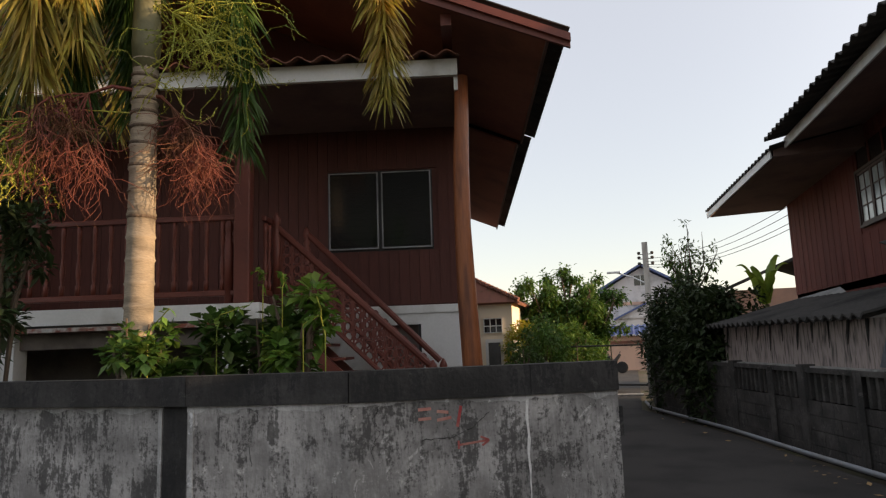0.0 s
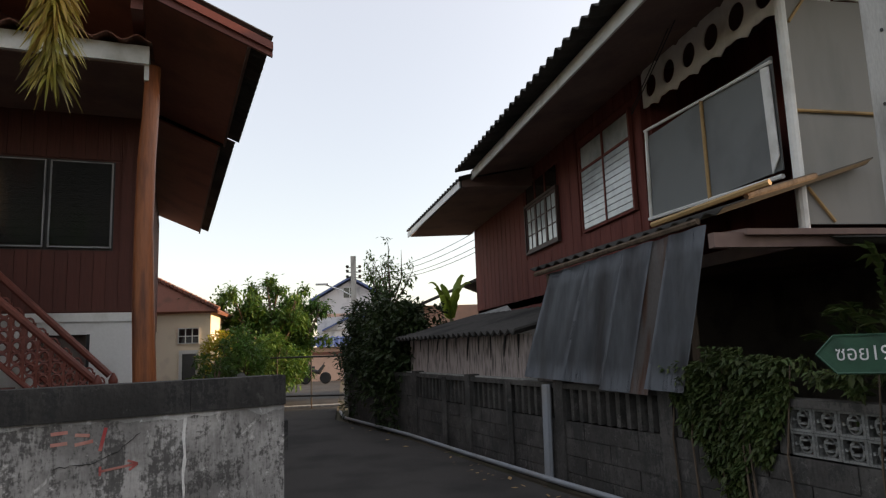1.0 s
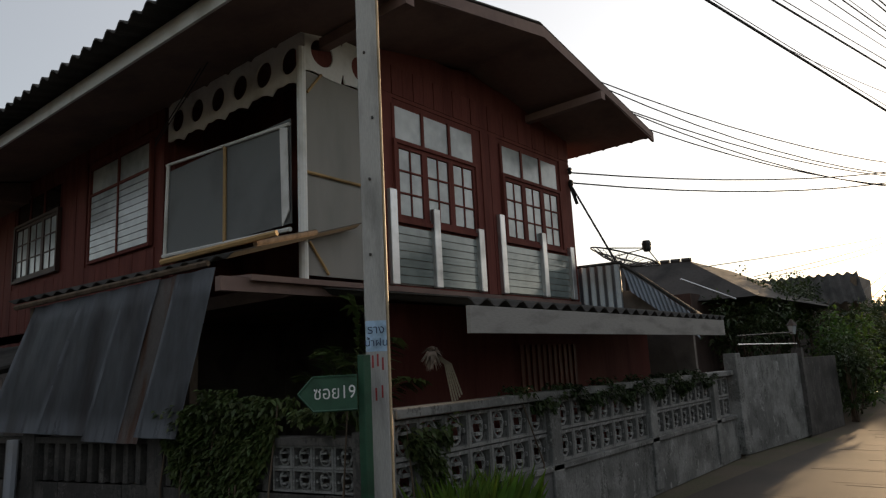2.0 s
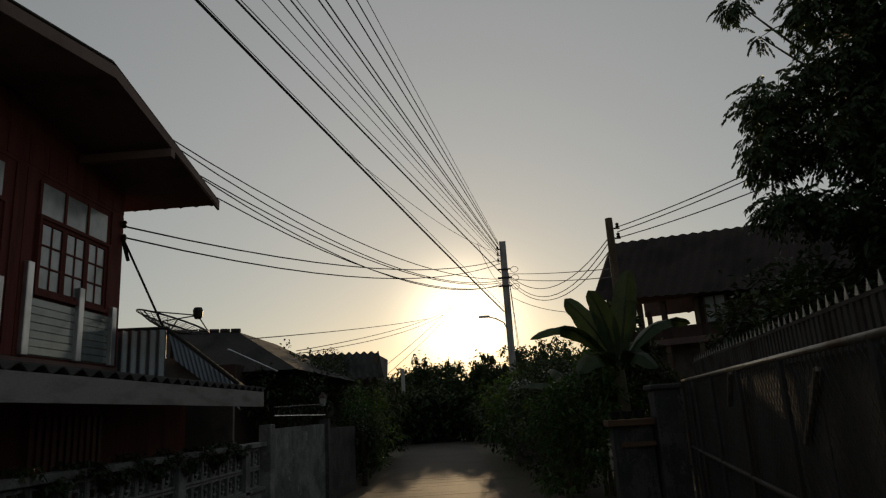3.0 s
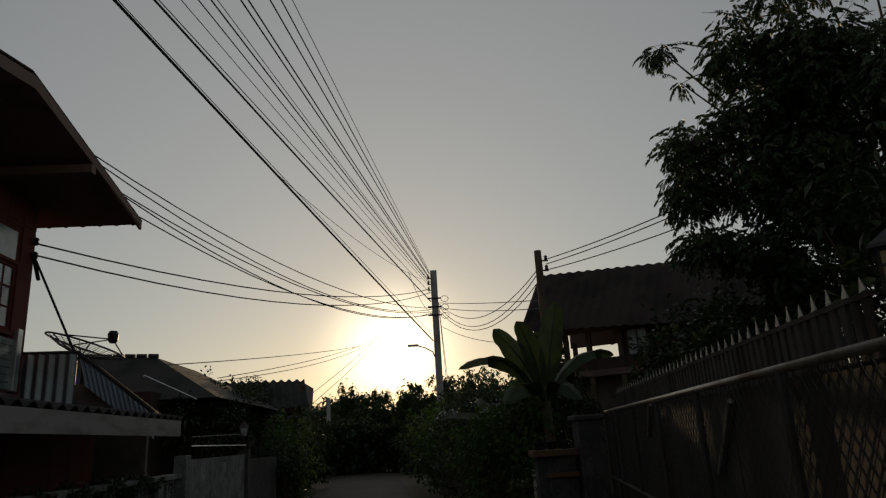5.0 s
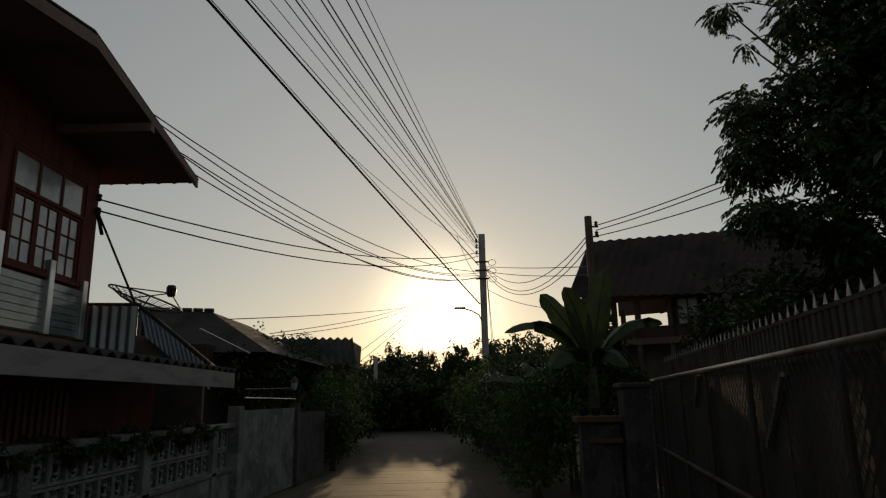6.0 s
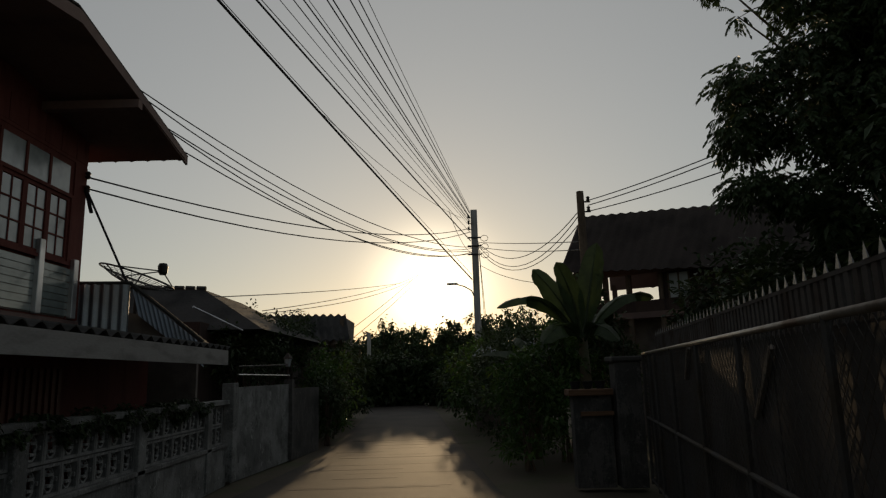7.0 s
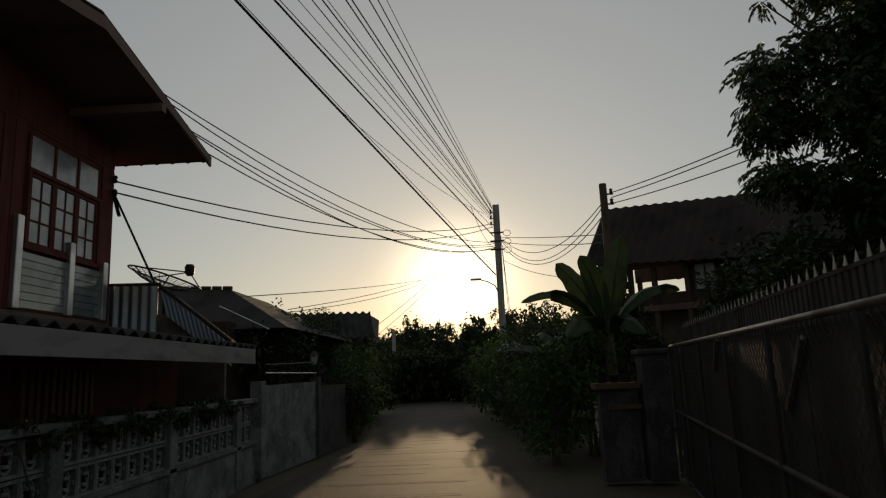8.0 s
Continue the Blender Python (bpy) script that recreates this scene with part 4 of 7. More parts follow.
def banana(name, label, at, height, leaves, seed, length=1.7, material=None):
    """A banana plant: a sheathed stem and broad split leaves."""
    random.seed(seed)
    ob = thing(name, at, label, "plant")
    b = Vector(at)
    part("stem", tube([b, b + Vector((0.03, 0, height * .5)), b + Vector((0, 0.03, height))], (0.13, 0.1, 0.05), 9), mat("banana_stem", (0.1, 0.12, 0.05), 0.6, col2=(0.12, 0.08, 0.04)), ob, smooth=True)
    for az, lift, ln in leaves:
        d = Vector((math.cos(radians(az)), math.sin(radians(az)), 0))
        s = Vector((-d.y, d.x, 0))
        bm = bmesh.new()
        rows = []
        for i in range(13):
            f = i / 12
            up = lift * f - (lift * 0.55 + 0.14) * f * f
            p = b + Vector((0, 0, height)) + d * (f * ln * (1 - 0.15 * lift)) + Vector((0, 0, up * ln))
            w = 0.3 * ln / 1.7 * math.sin(math.pi * min(1, 0.12 + 0.88 * f) ** 0.75) * (0.0 if i == 0 else 1) + 0.012
            j = 1 - (0.22 if i % 3 == 1 and 2 < i < 11 else 0)
            rows.append([bm.verts.new(p + s * w * j * 0.85 + Vector((0, 0, -0.5 * w))), bm.verts.new(p + Vector((0, 0, 0.03 * (1 - f)))), bm.verts.new(p - s * w * 0.85 + Vector((0, 0, -0.5 * w)))])
        for r, q in zip(rows, rows[1:]):
            for k in (0, 1):
                bm.faces.new((r[k], r[k + 1], q[k + 1], q[k]))
        part("leaf", bm, material or LEAFDARK, ob)
    return ob


def broad_leaf(ob, root, mid, tip, width, face, material):
    """One broad banana leaf on a bent midrib; face 1 turns its blade across the road."""
    a, b, c = Vector(root), Vector(mid), Vector(tip)
    bm, rows, n = bmesh.new(), [], 22
    for i in range(n + 1):
        f = i / n
        p = a.lerp(b, f).lerp(b.lerp(c, f), f)
        t = (b.lerp(c, f) - a.lerp(b, f)).normalized()
        flat_ = t.cross(Vector((0, 0, 1)))
        flat_ = flat_.normalized() if flat_.length > 0.05 else Vector((0, 1, 0))
        across = t.cross(Vector((0, 1, 0))).normalized()
        if flat_.dot(across) < 0:
            flat_ = -flat_
        s = (flat_ * (1 - face) + across * face).normalized()
        nrm = s.cross(t)
        nrm = -nrm if nrm.z > 0 else nrm
        w = width * min(1.0, (max(0.0, f - 0.14) / 0.3)) ** 0.6 * (1 - f ** 5) ** 0.5 + 0.012
        row = []
        for k in (-1, -0.5, 0, 0.5, 1):
            j = 1 - (random.uniform(0.04, 0.16) if abs(k) == 1 else 0)
            row.append(bm.verts.new(p + s * w * k * j + nrm * w * 0.35 * abs(k)))
        rows.append(row)
    for i, (r, q) in enumerate(zip(rows, rows[1:])):
        for k in range(4):
            bm.faces.new((r[k], r[k + 1], q[k + 1], q[k]))
    lf = part("leaf", bm, material, ob)
    part("midrib", tube([a.lerp(b, f).lerp(b.lerp(c, f), f) for f in (0, 0.25, 0.5, 0.75, 0.97)], (0.035, 0.028, 0.02, 0.013, 0.006), 6), material, lf)


# ---- lane fence of the red house ----
LF = [(-3.72, 3.5), (-5.9, 3.05), (-7.6, 2.62), (-10.0, 2.05), (-12.3, 1.55), (-16.0, 0.5), (-19.0, 0.55)]
lane_fence = thing("lane_fence", (-8, 2.5, 0), "stained grey block fence along the lane with pierced upper course", "fence")
ROSE = mat("stained_pink_plaster", (0.46, 0.38, 0.35), 0.9, var=0.2, coarse=5, col2=(0.12, 0.11, 0.1), stain=0.5, stretch=(5, 5, 0.7))
for i, (p, q) in enumerate(zip(LF, LF[1:])):
    p, q = Vector((*p, 0)), Vector((*q, 0))
    dv = (q - p).normalized()
    L_ = (q - p).length
    m = Matrix(((dv.x, -dv.y, 0, p.x), (dv.y, dv.x, 0, p.y), (0, 0, 1, 0), (0, 0, 0, 1)))
    # front face looks to the lane, which lies on -m.y or +m.y
    n_blocks = max(1, round(L_ / 0.8))
    for k in range(n_blocks):
        for r in range(4):
            x0 = k * L_ / n_blocks
            if r % 2:
                x0 += L_ / n_blocks * 0.5 * (k < n_blocks - 1)
            w_ = L_ / n_blocks if not (r % 2 and k == n_blocks - 1) else L_ / n_blocks * 0.5 + 0.001
            if r % 2 and k == n_blocks - 1:
                x0 = L_ - L_ / n_blocks * 0.5
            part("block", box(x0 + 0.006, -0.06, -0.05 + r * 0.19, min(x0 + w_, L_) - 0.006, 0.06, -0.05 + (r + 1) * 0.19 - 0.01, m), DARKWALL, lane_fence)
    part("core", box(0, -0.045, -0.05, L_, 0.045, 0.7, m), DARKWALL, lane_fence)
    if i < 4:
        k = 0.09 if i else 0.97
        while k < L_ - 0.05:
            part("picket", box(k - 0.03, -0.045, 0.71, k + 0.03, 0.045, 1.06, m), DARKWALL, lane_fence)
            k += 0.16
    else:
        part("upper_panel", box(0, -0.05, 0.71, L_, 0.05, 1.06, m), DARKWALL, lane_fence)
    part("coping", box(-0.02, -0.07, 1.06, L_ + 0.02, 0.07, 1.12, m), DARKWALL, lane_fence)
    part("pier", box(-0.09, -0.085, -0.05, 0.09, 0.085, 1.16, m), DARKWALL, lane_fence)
for s, t_ in ((0.45, 2), (0.35, 3), (0.5, 4)):
    p, q = Vector((*LF[t_], 0)), Vector((*LF[t_ + 1], 0))
    c = p.lerp(q, s)
    part("stay_post", box(c.x - 0.04, c.y - 0.15, 0, c.x + 0.04, c.y - 0.09, 1.1), DARKWALL, lane_fence)
pipe = thing("drain_pipe", (-8, 2.3, 0), "grey plastic drain pipe lying along the lane edge", "pipe")
part("pipe", tube([(x, y - 0.2, 0.04) for x, y in LF[:6]] + [(-17.5, 0.25, 0.04)], 0.032, 8), PIPE, pipe, smooth=True)
part("pipe_post", tube([(-7.75, 2.44, 0.0), (-7.72, 2.45, 1.1)], 0.055, 8), PIPE, pipe, "blue-grey upright pipe")

# low shed between lane fence and house
shed = thing("low_shed", (-11, 3, 0), "low shed with stained pink wall and dark tile roof", "shed")
part("wall", slab([(-8.6, 2.48, 1.72), (-12.9, 1.5, 1.72), (-12.9, 1.6, 1.72), (-8.6, 2.58, 1.72)], 0.6, down=(0, 0, 1)), ROSE, shed, "pink plaster wall streaked with soot")
for i in range(11):
    f = i / 10
    x, y = -8.75 - 4.0 * f, 2.43 - 0.91 * f
    s = 0.06 + 0.04 * math.sin(i * 2.1)
    part("soot_stain", slab([(x - s, y + 0.225 * s - .0, 1.72), (x + s, y + .225 * s, 1.72), (x, y, 1.4 + 0.1 * math.sin(i * 3))], 0.006, down=(0, 1, 0)), CAP, shed)
part("ledge", slab([(-8.5, 2.4, 1.14), (-13.0, 1.38, 1.14), (-13.0, 1.6, 1.14), (-8.5, 2.6, 1.14)], 0.04, down=(0, 0, 1)), CONCRETE, shed)
part("roof", corrugated((-8.4, 2.3, 1.76), (-4.7, -1.06, 0), (0.12, 1.6, 0.4), pitch=0.2, amp=0.03, thick=0.03), ROOFDARK, shed, "dark mossy tile roof")
part("flashing", slab([(-16.3, 3.1, 1.89), (-12.23, 3.4, 2.15), (-13.4, 3.6, 2.38), (-18.66, 3.3, 2.22)], 0.05), GREYBOARD, shed, "pale sheet metal flashing")
part("red_flashing", slab([(-10.5, 3.5, 2.4), (-8.4, 3.6, 2.42), (-8.4, 4.2, 2.66), (-10.5, 4.2, 2.64)], 0.03), ROOFRED, shed)

# tin awning over the fence
awn = thing("tin_awning", (-7, 3, 0), "weathered grey corrugated tin screen hung from a lean-to", "awning")
RUSTY = mat("rusty_tin", (0.22, 0.2, 0.19), 0.6, 0.3, var=0.3, coarse=1.8, col2=(0.17, 0.09, 0.06), stain=0.55, stretch=(4, 4, 0.3))
T0, T1 = Vector((-7.87, 2.64, 2.44)), Vector((-5.3, 3.2, 2.57))
B0, B1 = Vector((-8.2, 2.34, 1.18)), Vector((-5.47, 2.95, 1.11))
EDGE = (0.0, 0.3, 0.56, 0.72, 0.82, 1.0)
for k, (f0, f1) in enumerate(zip(EDGE, EDGE[1:])):
    bm = bmesh.new()
    rows = []
    for r in range(7):
        v = r / 6
        line = []
        for c in range(13):
            u = f0 + (f1 + 0.012 - f0) * c / 12
            q = T0.lerp(T1, min(u, 1)).lerp(B0.lerp(B1, min(u, 1)), v * (1.0 + (0.035 if k in (2, 3) else 0.0)))
            line.append(bm.verts.new(q + Vector((0.1, -0.6, 0.2)) * (0.012 * math.cos(u * 46) + 0.025 * math.sin(v * 3.0 + k) * v + 0.012 * k % 0.03)))
        rows.append(line)
    for a, b in zip(rows, rows[1:]):
        for c in range(12):
            bm.faces.new((a[c], a[c + 1], b[c + 1], b[c]))
    bmesh.ops.solidify(bm, geom=bm.faces[:], thickness=0.006)
    part("sheet", bm, RUSTY if k == 3 else TIN, awn, smooth=True)
part("lean_roof", corrugated((-8.25, 2.5, 2.52), (3.1, 0.78, 0.16), (-0.1, 1.65, 0.5), pitch=0.2, amp=0.02), ROOFDARK, awn, "old sheet lean-to roof")
part("batten", tube([(-5.9, 3.0, 2.68), (-4.75, 3.45, 2.82)], 0.028, 6), BAMBOO, awn, "bare wooden batten")
part("batten", tube([(-8.2, 2.55, 2.46), (-5.4, 3.18, 2.62)], 0.03, 6), BARK, awn)
part("rafter", tube([(-5.0, 3.4, 2.76), (-5.2, 4.25, 3.0)], 0.03, 6), BARK, awn)
part("post", box(-5.8, 3.2, 0, -5.72, 3.28, 2.5), BARK, awn)
part("post", box(-8.1, 2.66, 0, -8.0, 2.76, 2.45), BARK, awn)
# concrete slab edge and low porch canopy on the road side
can = thing("porch_canopy", (-4, 7, 0), "low canopy along the road front with a grey fascia board", "canopy")
part("sheet", corrugated((-3.12, 4.0, 2.09), (0, 6.0, 0), (-2.3, 0, 0.36), pitch=0.25, amp=0.03), ROOFDARK, can, "dark cement sheets")
part("fascia", box(-3.14, 4.0, 1.84, -3.1, 9.85, 2.05), GREYBOARD, can, "pale grey fascia board")
part("beam", box(-4.9, 2.95, 2.3, -4.82, 5.3, 2.42), SOFFIT, can)
part("edge_board", slab([(-4.75, 3.2, 2.44), (-4.75, 5.6, 2.44), (-5.4, 5.6, 2.52), (-5.4, 3.4, 2.52)], 0.05), SOFFIT, can)
part("inner_wall", box(-4.4, 4.25, 0, -4.3, 9.95, 2.2), REDWOOD, can, "dark red boarded wall below the canopy")
for i in range(11):
    y = 6.4 + i * 0.12
    part("slat", box(-4.3, y, 1.25, -4.275, y + 0.06, 1.8), REDDEEP, can)

# ---- road fence of pierced blocks ----
rf = thing("road_fence", (-3.6, 8, 0), "grey-white fence of pierced concrete blocks beside the road", "fence")
RX0, RY0, RY1 = -3.62, 3.6, 11.35


def fence_x(y):
    return -3.55 + 0.0 * y


def pierced(w=0.3, h=0.3, t=0.08):
    """A pierced block: a frame with an oval ring and four bars inside."""
    bm = bmesh.new()
    for x0, z0, x1, z1 in ((0, 0, w, 0.03), (0, h - 0.03, w, h), (0, 0.03, 0.03, h - 0.03), (w - 0.03, 0.03, w, h - 0.03)):
        box(-t / 2, x0, z0, t / 2, x1, z1, bm=bm)
    S = 10
    for q in range(S):
        t0, t1 = 2 * math.pi * q / S, 2 * math.pi * (q + 1) / S
        tube([(0, w / 2 + 0.075 * math.cos(t0), h / 2 + 0.115 * math.sin(t0)), (0, w / 2 + 0.075 * math.cos(t1), h / 2 + 0.115 * math.sin(t1))], 0.018, 4, bm, cap=False)
    for s in (-1, 1):
        box(-t / 2.5, w / 2 + s * 0.1 - 0.012, h / 2 - 0.02, t / 2.5, w / 2 + s * 0.1 + 0.012, h / 2 + 0.02, bm=bm)
        box(-t / 2.5, w / 2 - 0.045, h / 2 - 0.012 + s * 0.05, t / 2.5, w / 2 + 0.045, h / 2 + 0.012 + s * 0.05, bm=bm)
    return mesh_of("pierced_block", bm, FENCEWHITE)


pm = pierced()
LF0, LF1 = Vector((*LF[0], 0)), Vector((*LF[1], 0))
for c in range(4):
    for r in range(2):
        ob = part("pierced_block", pm, None, lane_fence)
        q = LF0.lerp(LF1, (0.1 + c * 0.2) / (LF1 - LF0).length)
        ob.matrix_basis = Matrix.Translation((q.x, q.y, 0.712 + r * 0.174)) @ Matrix.Rotation(math.atan2(LF1.y - LF0.y, LF1.x - LF0.x) - math.pi / 2, 4, "Z") @ Matrix.Diagonal((1, 0.655, 0.57, 1))
k = 0
y = RY0
while y < RY1 - 0.3:
    for zz in (0.62, 0.925):
        if k % 8 != 7:
            ob = part("pierced_block", pm, None, rf)
            ob.matrix_basis = Matrix.Translation((RX0, y + 0.002, zz)) @ Matrix.Diagonal((1, 1, 0.98, 1))
    if k % 8 == 7:
        part("pier", box(RX0 - 0.08, y, 0, RX0 + 0.09, y + 0.2, 1.3, bevel=0.008), FENCEWHITE, rf)
        y += 0.2
    else:
        y += 0.303
    k += 1
part("base_wall", box(RX0 - 0.06, RY0, -0.05, RX0 + 0.06, RY1, 0.56), FENCEWHITE, rf, "grey rendered base wall")
part("ledge", box(RX0 - 0.08, RY0, 0.56, RX0 + 0.09, RY1, 0.615, bevel=0.006), FENCEWHITE, rf)
part("coping", box(RX0 - 0.09, RY0, 1.235, RX0 + 0.1, RY1, 1.31, bevel=0.008), FENCEWHITE, rf)
part("pier", box(RX0 - 0.14, RY0 - 0.12, 0, RX0 + 0.08, RY0, 1.3, bevel=0.01), FENCEWHITE, rf)
gp = thing("gate_wall", (-3.4, 12, 0), "plain grey concrete wall panel with a post", "wall")
part("post", box(-3.66, 11.35, 0, -3.46, 11.6, 1.58, bevel=0.01), FENCEWHITE, gp)
part("panel", slab([(-3.56, 11.6, 1.5), (-3.2, 14.4, 1.52), (-3.28, 14.4, 1.52), (-3.64, 11.6, 1.5)], 1.55, down=(0, 0, 1)), FENCEWHITE, gp)
part("panel", slab([(-3.2, 14.4, 1.42), (-3.0, 16.6, 1.42), (-3.1, 16.6, 1.42), (-3.3, 14.4, 1.42)], 1.47, down=(0, 0, 1)), DARKWALL, gp)
part("post", box(-3.32, 14.3, 0, -3.14, 14.48, 1.62), DARKWALL, gp)
part("rail", tube([(-3.5, 11.7, 1.72), (-3.2, 14.3, 1.7)], 0.011, 6), ALU, gp)
part("rail", tube([(-3.5, 11.7, 1.86), (-3.2, 14.3, 1.92)], 0.012, 6), STEEL, gp)

# ---- corner pole, street sign, shelf plants ----
cp = thing("utility_pole", (-4.02, 3.9, 0), "square grey concrete utility pole with pasted notice at the corner", "pole")
CPM = Matrix.Translation((-4.02, 3.9, 0)) @ Matrix.Rotation(radians(45), 4, "Z")
part("shaft", box(-0.088, -0.088, -0.4, 0.088, 0.088, 9.9, CPM, bevel=0.012), CONCRETE, cp)
part("conduit", tube([CPM @ Vector((0.1, -0.06, 0.0)), CPM @ Vector((0.1, -0.06, 9.0))], 0.012, 6), mat("pale_conduit", (0.6, 0.45, 0.28), 0.5), cp)
for z in (4.35, 3.75, 3.2, 2.55):
    part("bolt", tube([CPM @ Vector((0.03 * math.sin(z * 7), 0, z)), CPM @ Vector((0.03 * math.sin(z * 7), -0.105, z))], 0.012, 6), STEEL, cp)
part("crossarm", box(-7.0, 3.86, 9.58, -3.8, 3.94, 9.68), STEEL, cp)
# notice faces the road corner
ND = Vector((0.71, -0.70, 0)).normalized()
NS = Vector((0.70, 0.71, 0)).normalized()
nt0 = Vector((-3.985, 3.815, 1.99))
notice = thing("pasted_notice", nt0, "pale blue printed notice pasted on the pole", "notice")


def flat_quad(c, s, w, h, depth, n, material, name, parent):
    up = Vector((0, 0, 1))
    return part(name, slab([c - s * w / 2 - up * h / 2, c + s * w / 2 - up * h / 2, c + s * w / 2 + up * h / 2, c - s * w / 2 + up * h / 2], depth, down=-n), material, parent)


XN = Vector((1, 0, 0))
NOT_BLUE = mat("notice_paper", (0.42, 0.6, 0.78), 0.7, var=0.06, coarse=8)
INK = mat("notice_ink", (0.04, 0.06, 0.12), 0.7, var=0.05)
OUT2, SN2 = (CPM.to_3x3() @ Vector((0, -1, 0))), (CPM.to_3x3() @ Vector((1, 0, 0)))
nc2 = CPM @ Vector((0, -0.0885, 1.875))
flat_quad(nc2, SN2, 0.168, 0.25, 0.003, OUT2, NOT_BLUE, "sheet", notice)


def lettering(name, text, size, centre, side, out, material, parent=None, depth=0.003, squash=1.0):
    cu = bpy.data.curves.new(name, "FONT")
    cu.body, cu.size, cu.align_x, cu.align_y, cu.extrude = text, size, "CENTER", "CENTER", depth
    tmp = bpy.data.objects.new("tmp", cu)
    scene.collection.objects.link(tmp)
    dg = bpy.context.evaluated_depsgraph_get()
    me = bpy.data.meshes.new_from_object(tmp.evaluated_get(dg))
    bpy.data.objects.remove(tmp)
    up = Vector((0, 0, 1))
    m = Matrix(((side.x * squash, up.x, out.x, centre[0]), (side.y * squash, up.y, out.y, centre[1]), (side.z * squash, up.z, out.z, centre[2]), (0, 0, 0, 1)))
    me.transform(m)
    me.materials.clear()
    me.materials.append(material)
    return part(name, me, None, parent)


lettering("letters", "ราง", 0.1, nc2 + OUT2 * 0.004 + Vector((0, 0, 0.05)), SN2, OUT2, INK, notice)
lettering("letters", "น้ำฝน", 0.085, nc2 + OUT2 * 0.004 + Vector((0, 0, -0.055)), SN2, OUT2, INK, notice)
pm_ = thing("painted_mark", (-3.94, 3.9, 1.5), "red daubed bars on the concrete pole", "marking")
for dx, dz in ((-0.04, 1.62), (0.0, 1.63), (0.04, 1.6), (-0.02, 1.36), (0.03, 1.38)):
    part("bar", box(dx, -0.0915, dz, dx + 0.014, -0.0885, dz + 0.1, CPM), REDPAINT, pm_)
# sign on its own post
sgn = thing("street_sign", (-3.8, 3.5, 0), "dark green arrow-shaped street sign with white lettering on a post", "sign")
part("post", box(-3.8, 3.475, -0.4, -3.725, 3.55, 1.72, bevel=0.006), SIGNGREEN, sgn)
SS = Vector((0.62, 0.72, 0)).normalized()
SO = Vector((0.72, -0.62, 0)).normalized()
s0 = Vector((-3.77, 3.495, 1.45)) - SS * 0.04


def sp(x, z):
    return s0 + SS * x + Vector((0, 0, z)) + SO * 0.03


part("plate", slab([sp(0, -0.12), sp(0, 0.115), sp(-0.32, 0.115), sp(-0.42, 0.0), sp(-0.32, -0.12)], 0.03, down=SO), SIGNGREEN, sgn)
for a_, b_ in ((sp(0, 0.12), sp(-0.32, 0.12)), (sp(-0.32, 0.12), sp(-0.43, 0)), (sp(-0.43, 0), sp(-0.32, -0.125)), (sp(-0.32, -0.125), sp(0, -0.125))):
    part("rim", tube([a_, b_], 0.009, 5), SIGNGREEN, sgn)
lettering("letters", "ซอย19", 0.135, sp(-0.165, 0.0) + SO * 0.004, SS * 0.85, SO, SIGNWHITE, sgn)

# pole and sign stand on the road side of the fence corner
NEAR = Matrix.Translation((0, 0, 1.6)) @ Matrix.Scale(0.87, 4) @ Matrix.Translation((0, 0, -1.6))
for ob in (cp, notice, pm_, sgn):
    ob.matrix_world = NEAR @ ob.matrix_basis
# ---- wires ----
WIRE = mat("black_cable", (0.018, 0.018, 0.02), 0.6, var=0.1, bump=0)


def wire(p, q, sag, r=0.008, label="thin black overhead cable", n=14):
    p, q = Vector(p), Vector(q)
    pts = [p.lerp(q, i / n) - Vector((0, 0, sag * 4 * (i / n) * (1 - i / n))) for i in range(n + 1)]
    ob = part("overhead_cable", tube(pts, r, 5), WIRE)
    return tagged(ob, label, "cable", "overhead cables")


MP = Vector((1.54, 27.0, 0))
mp = thing("utility_pole", MP, "square grey concrete utility pole crowded with cables beside the road", "pole")
part("shaft", slab([(1.38, 26.9, 8.32), (1.64, 26.9, 8.32), (1.64, 27.15, 8.32), (1.38, 27.15, 8.32)], 8.4, down=(0, 0, 1)), CONCRETE, mp)
for z in (8.1, 7.85, 7.6):
    part("insulator", lathe([(0.03, 0), (0.05, 0.03), (0.03, 0.06), (0.05, 0.09), (0.02, 0.12)], Matrix.Translation((1.28, 26.95, z - 0.1)), 8), STEEL, mp)
    part("bracket", box(1.25, 26.93, z - 0.13, 1.38, 26.97, z - 0.1), STEEL, mp)
for z in (7.1, 6.75, 6.4):
    part("clamp", box(1.2, 26.86, z, 1.75, 26.9, z + 0.06), STEEL, mp)
    for k in range(7):
        t0, t1 = k * 2 * math.pi / 7, (k + 1) * 2 * math.pi / 7
        part("cable_loop", tube([(1.9 + 0.16 * math.cos(t0), 26.9, z + 0.13 * math.sin(t0)), (1.9 + 0.16 * math.cos(t1), 26.9, z + 0.13 * math.sin(t1))], 0.012, 4), WIRE, mp)
part("lamp_arm", tube([(1.4, 26.9, 4.7), (1.3, 26.9, 4.95), (1.0, 26.85, 5.12), (0.72, 26.8, 5.2)], 0.025, 6), STEEL, mp)
part("lamp_head", box(0.3, 26.72, 5.18, 0.75, 26.86, 5.27, bevel=0.03), ALU, mp)
for dx in (0.3, 0.42):
    part("guy_wire", tube([(1.65, 27, 7.0), (1.54 + dx + .1, 26.9, 0.0)], 0.012, 5), WIRE, mp)

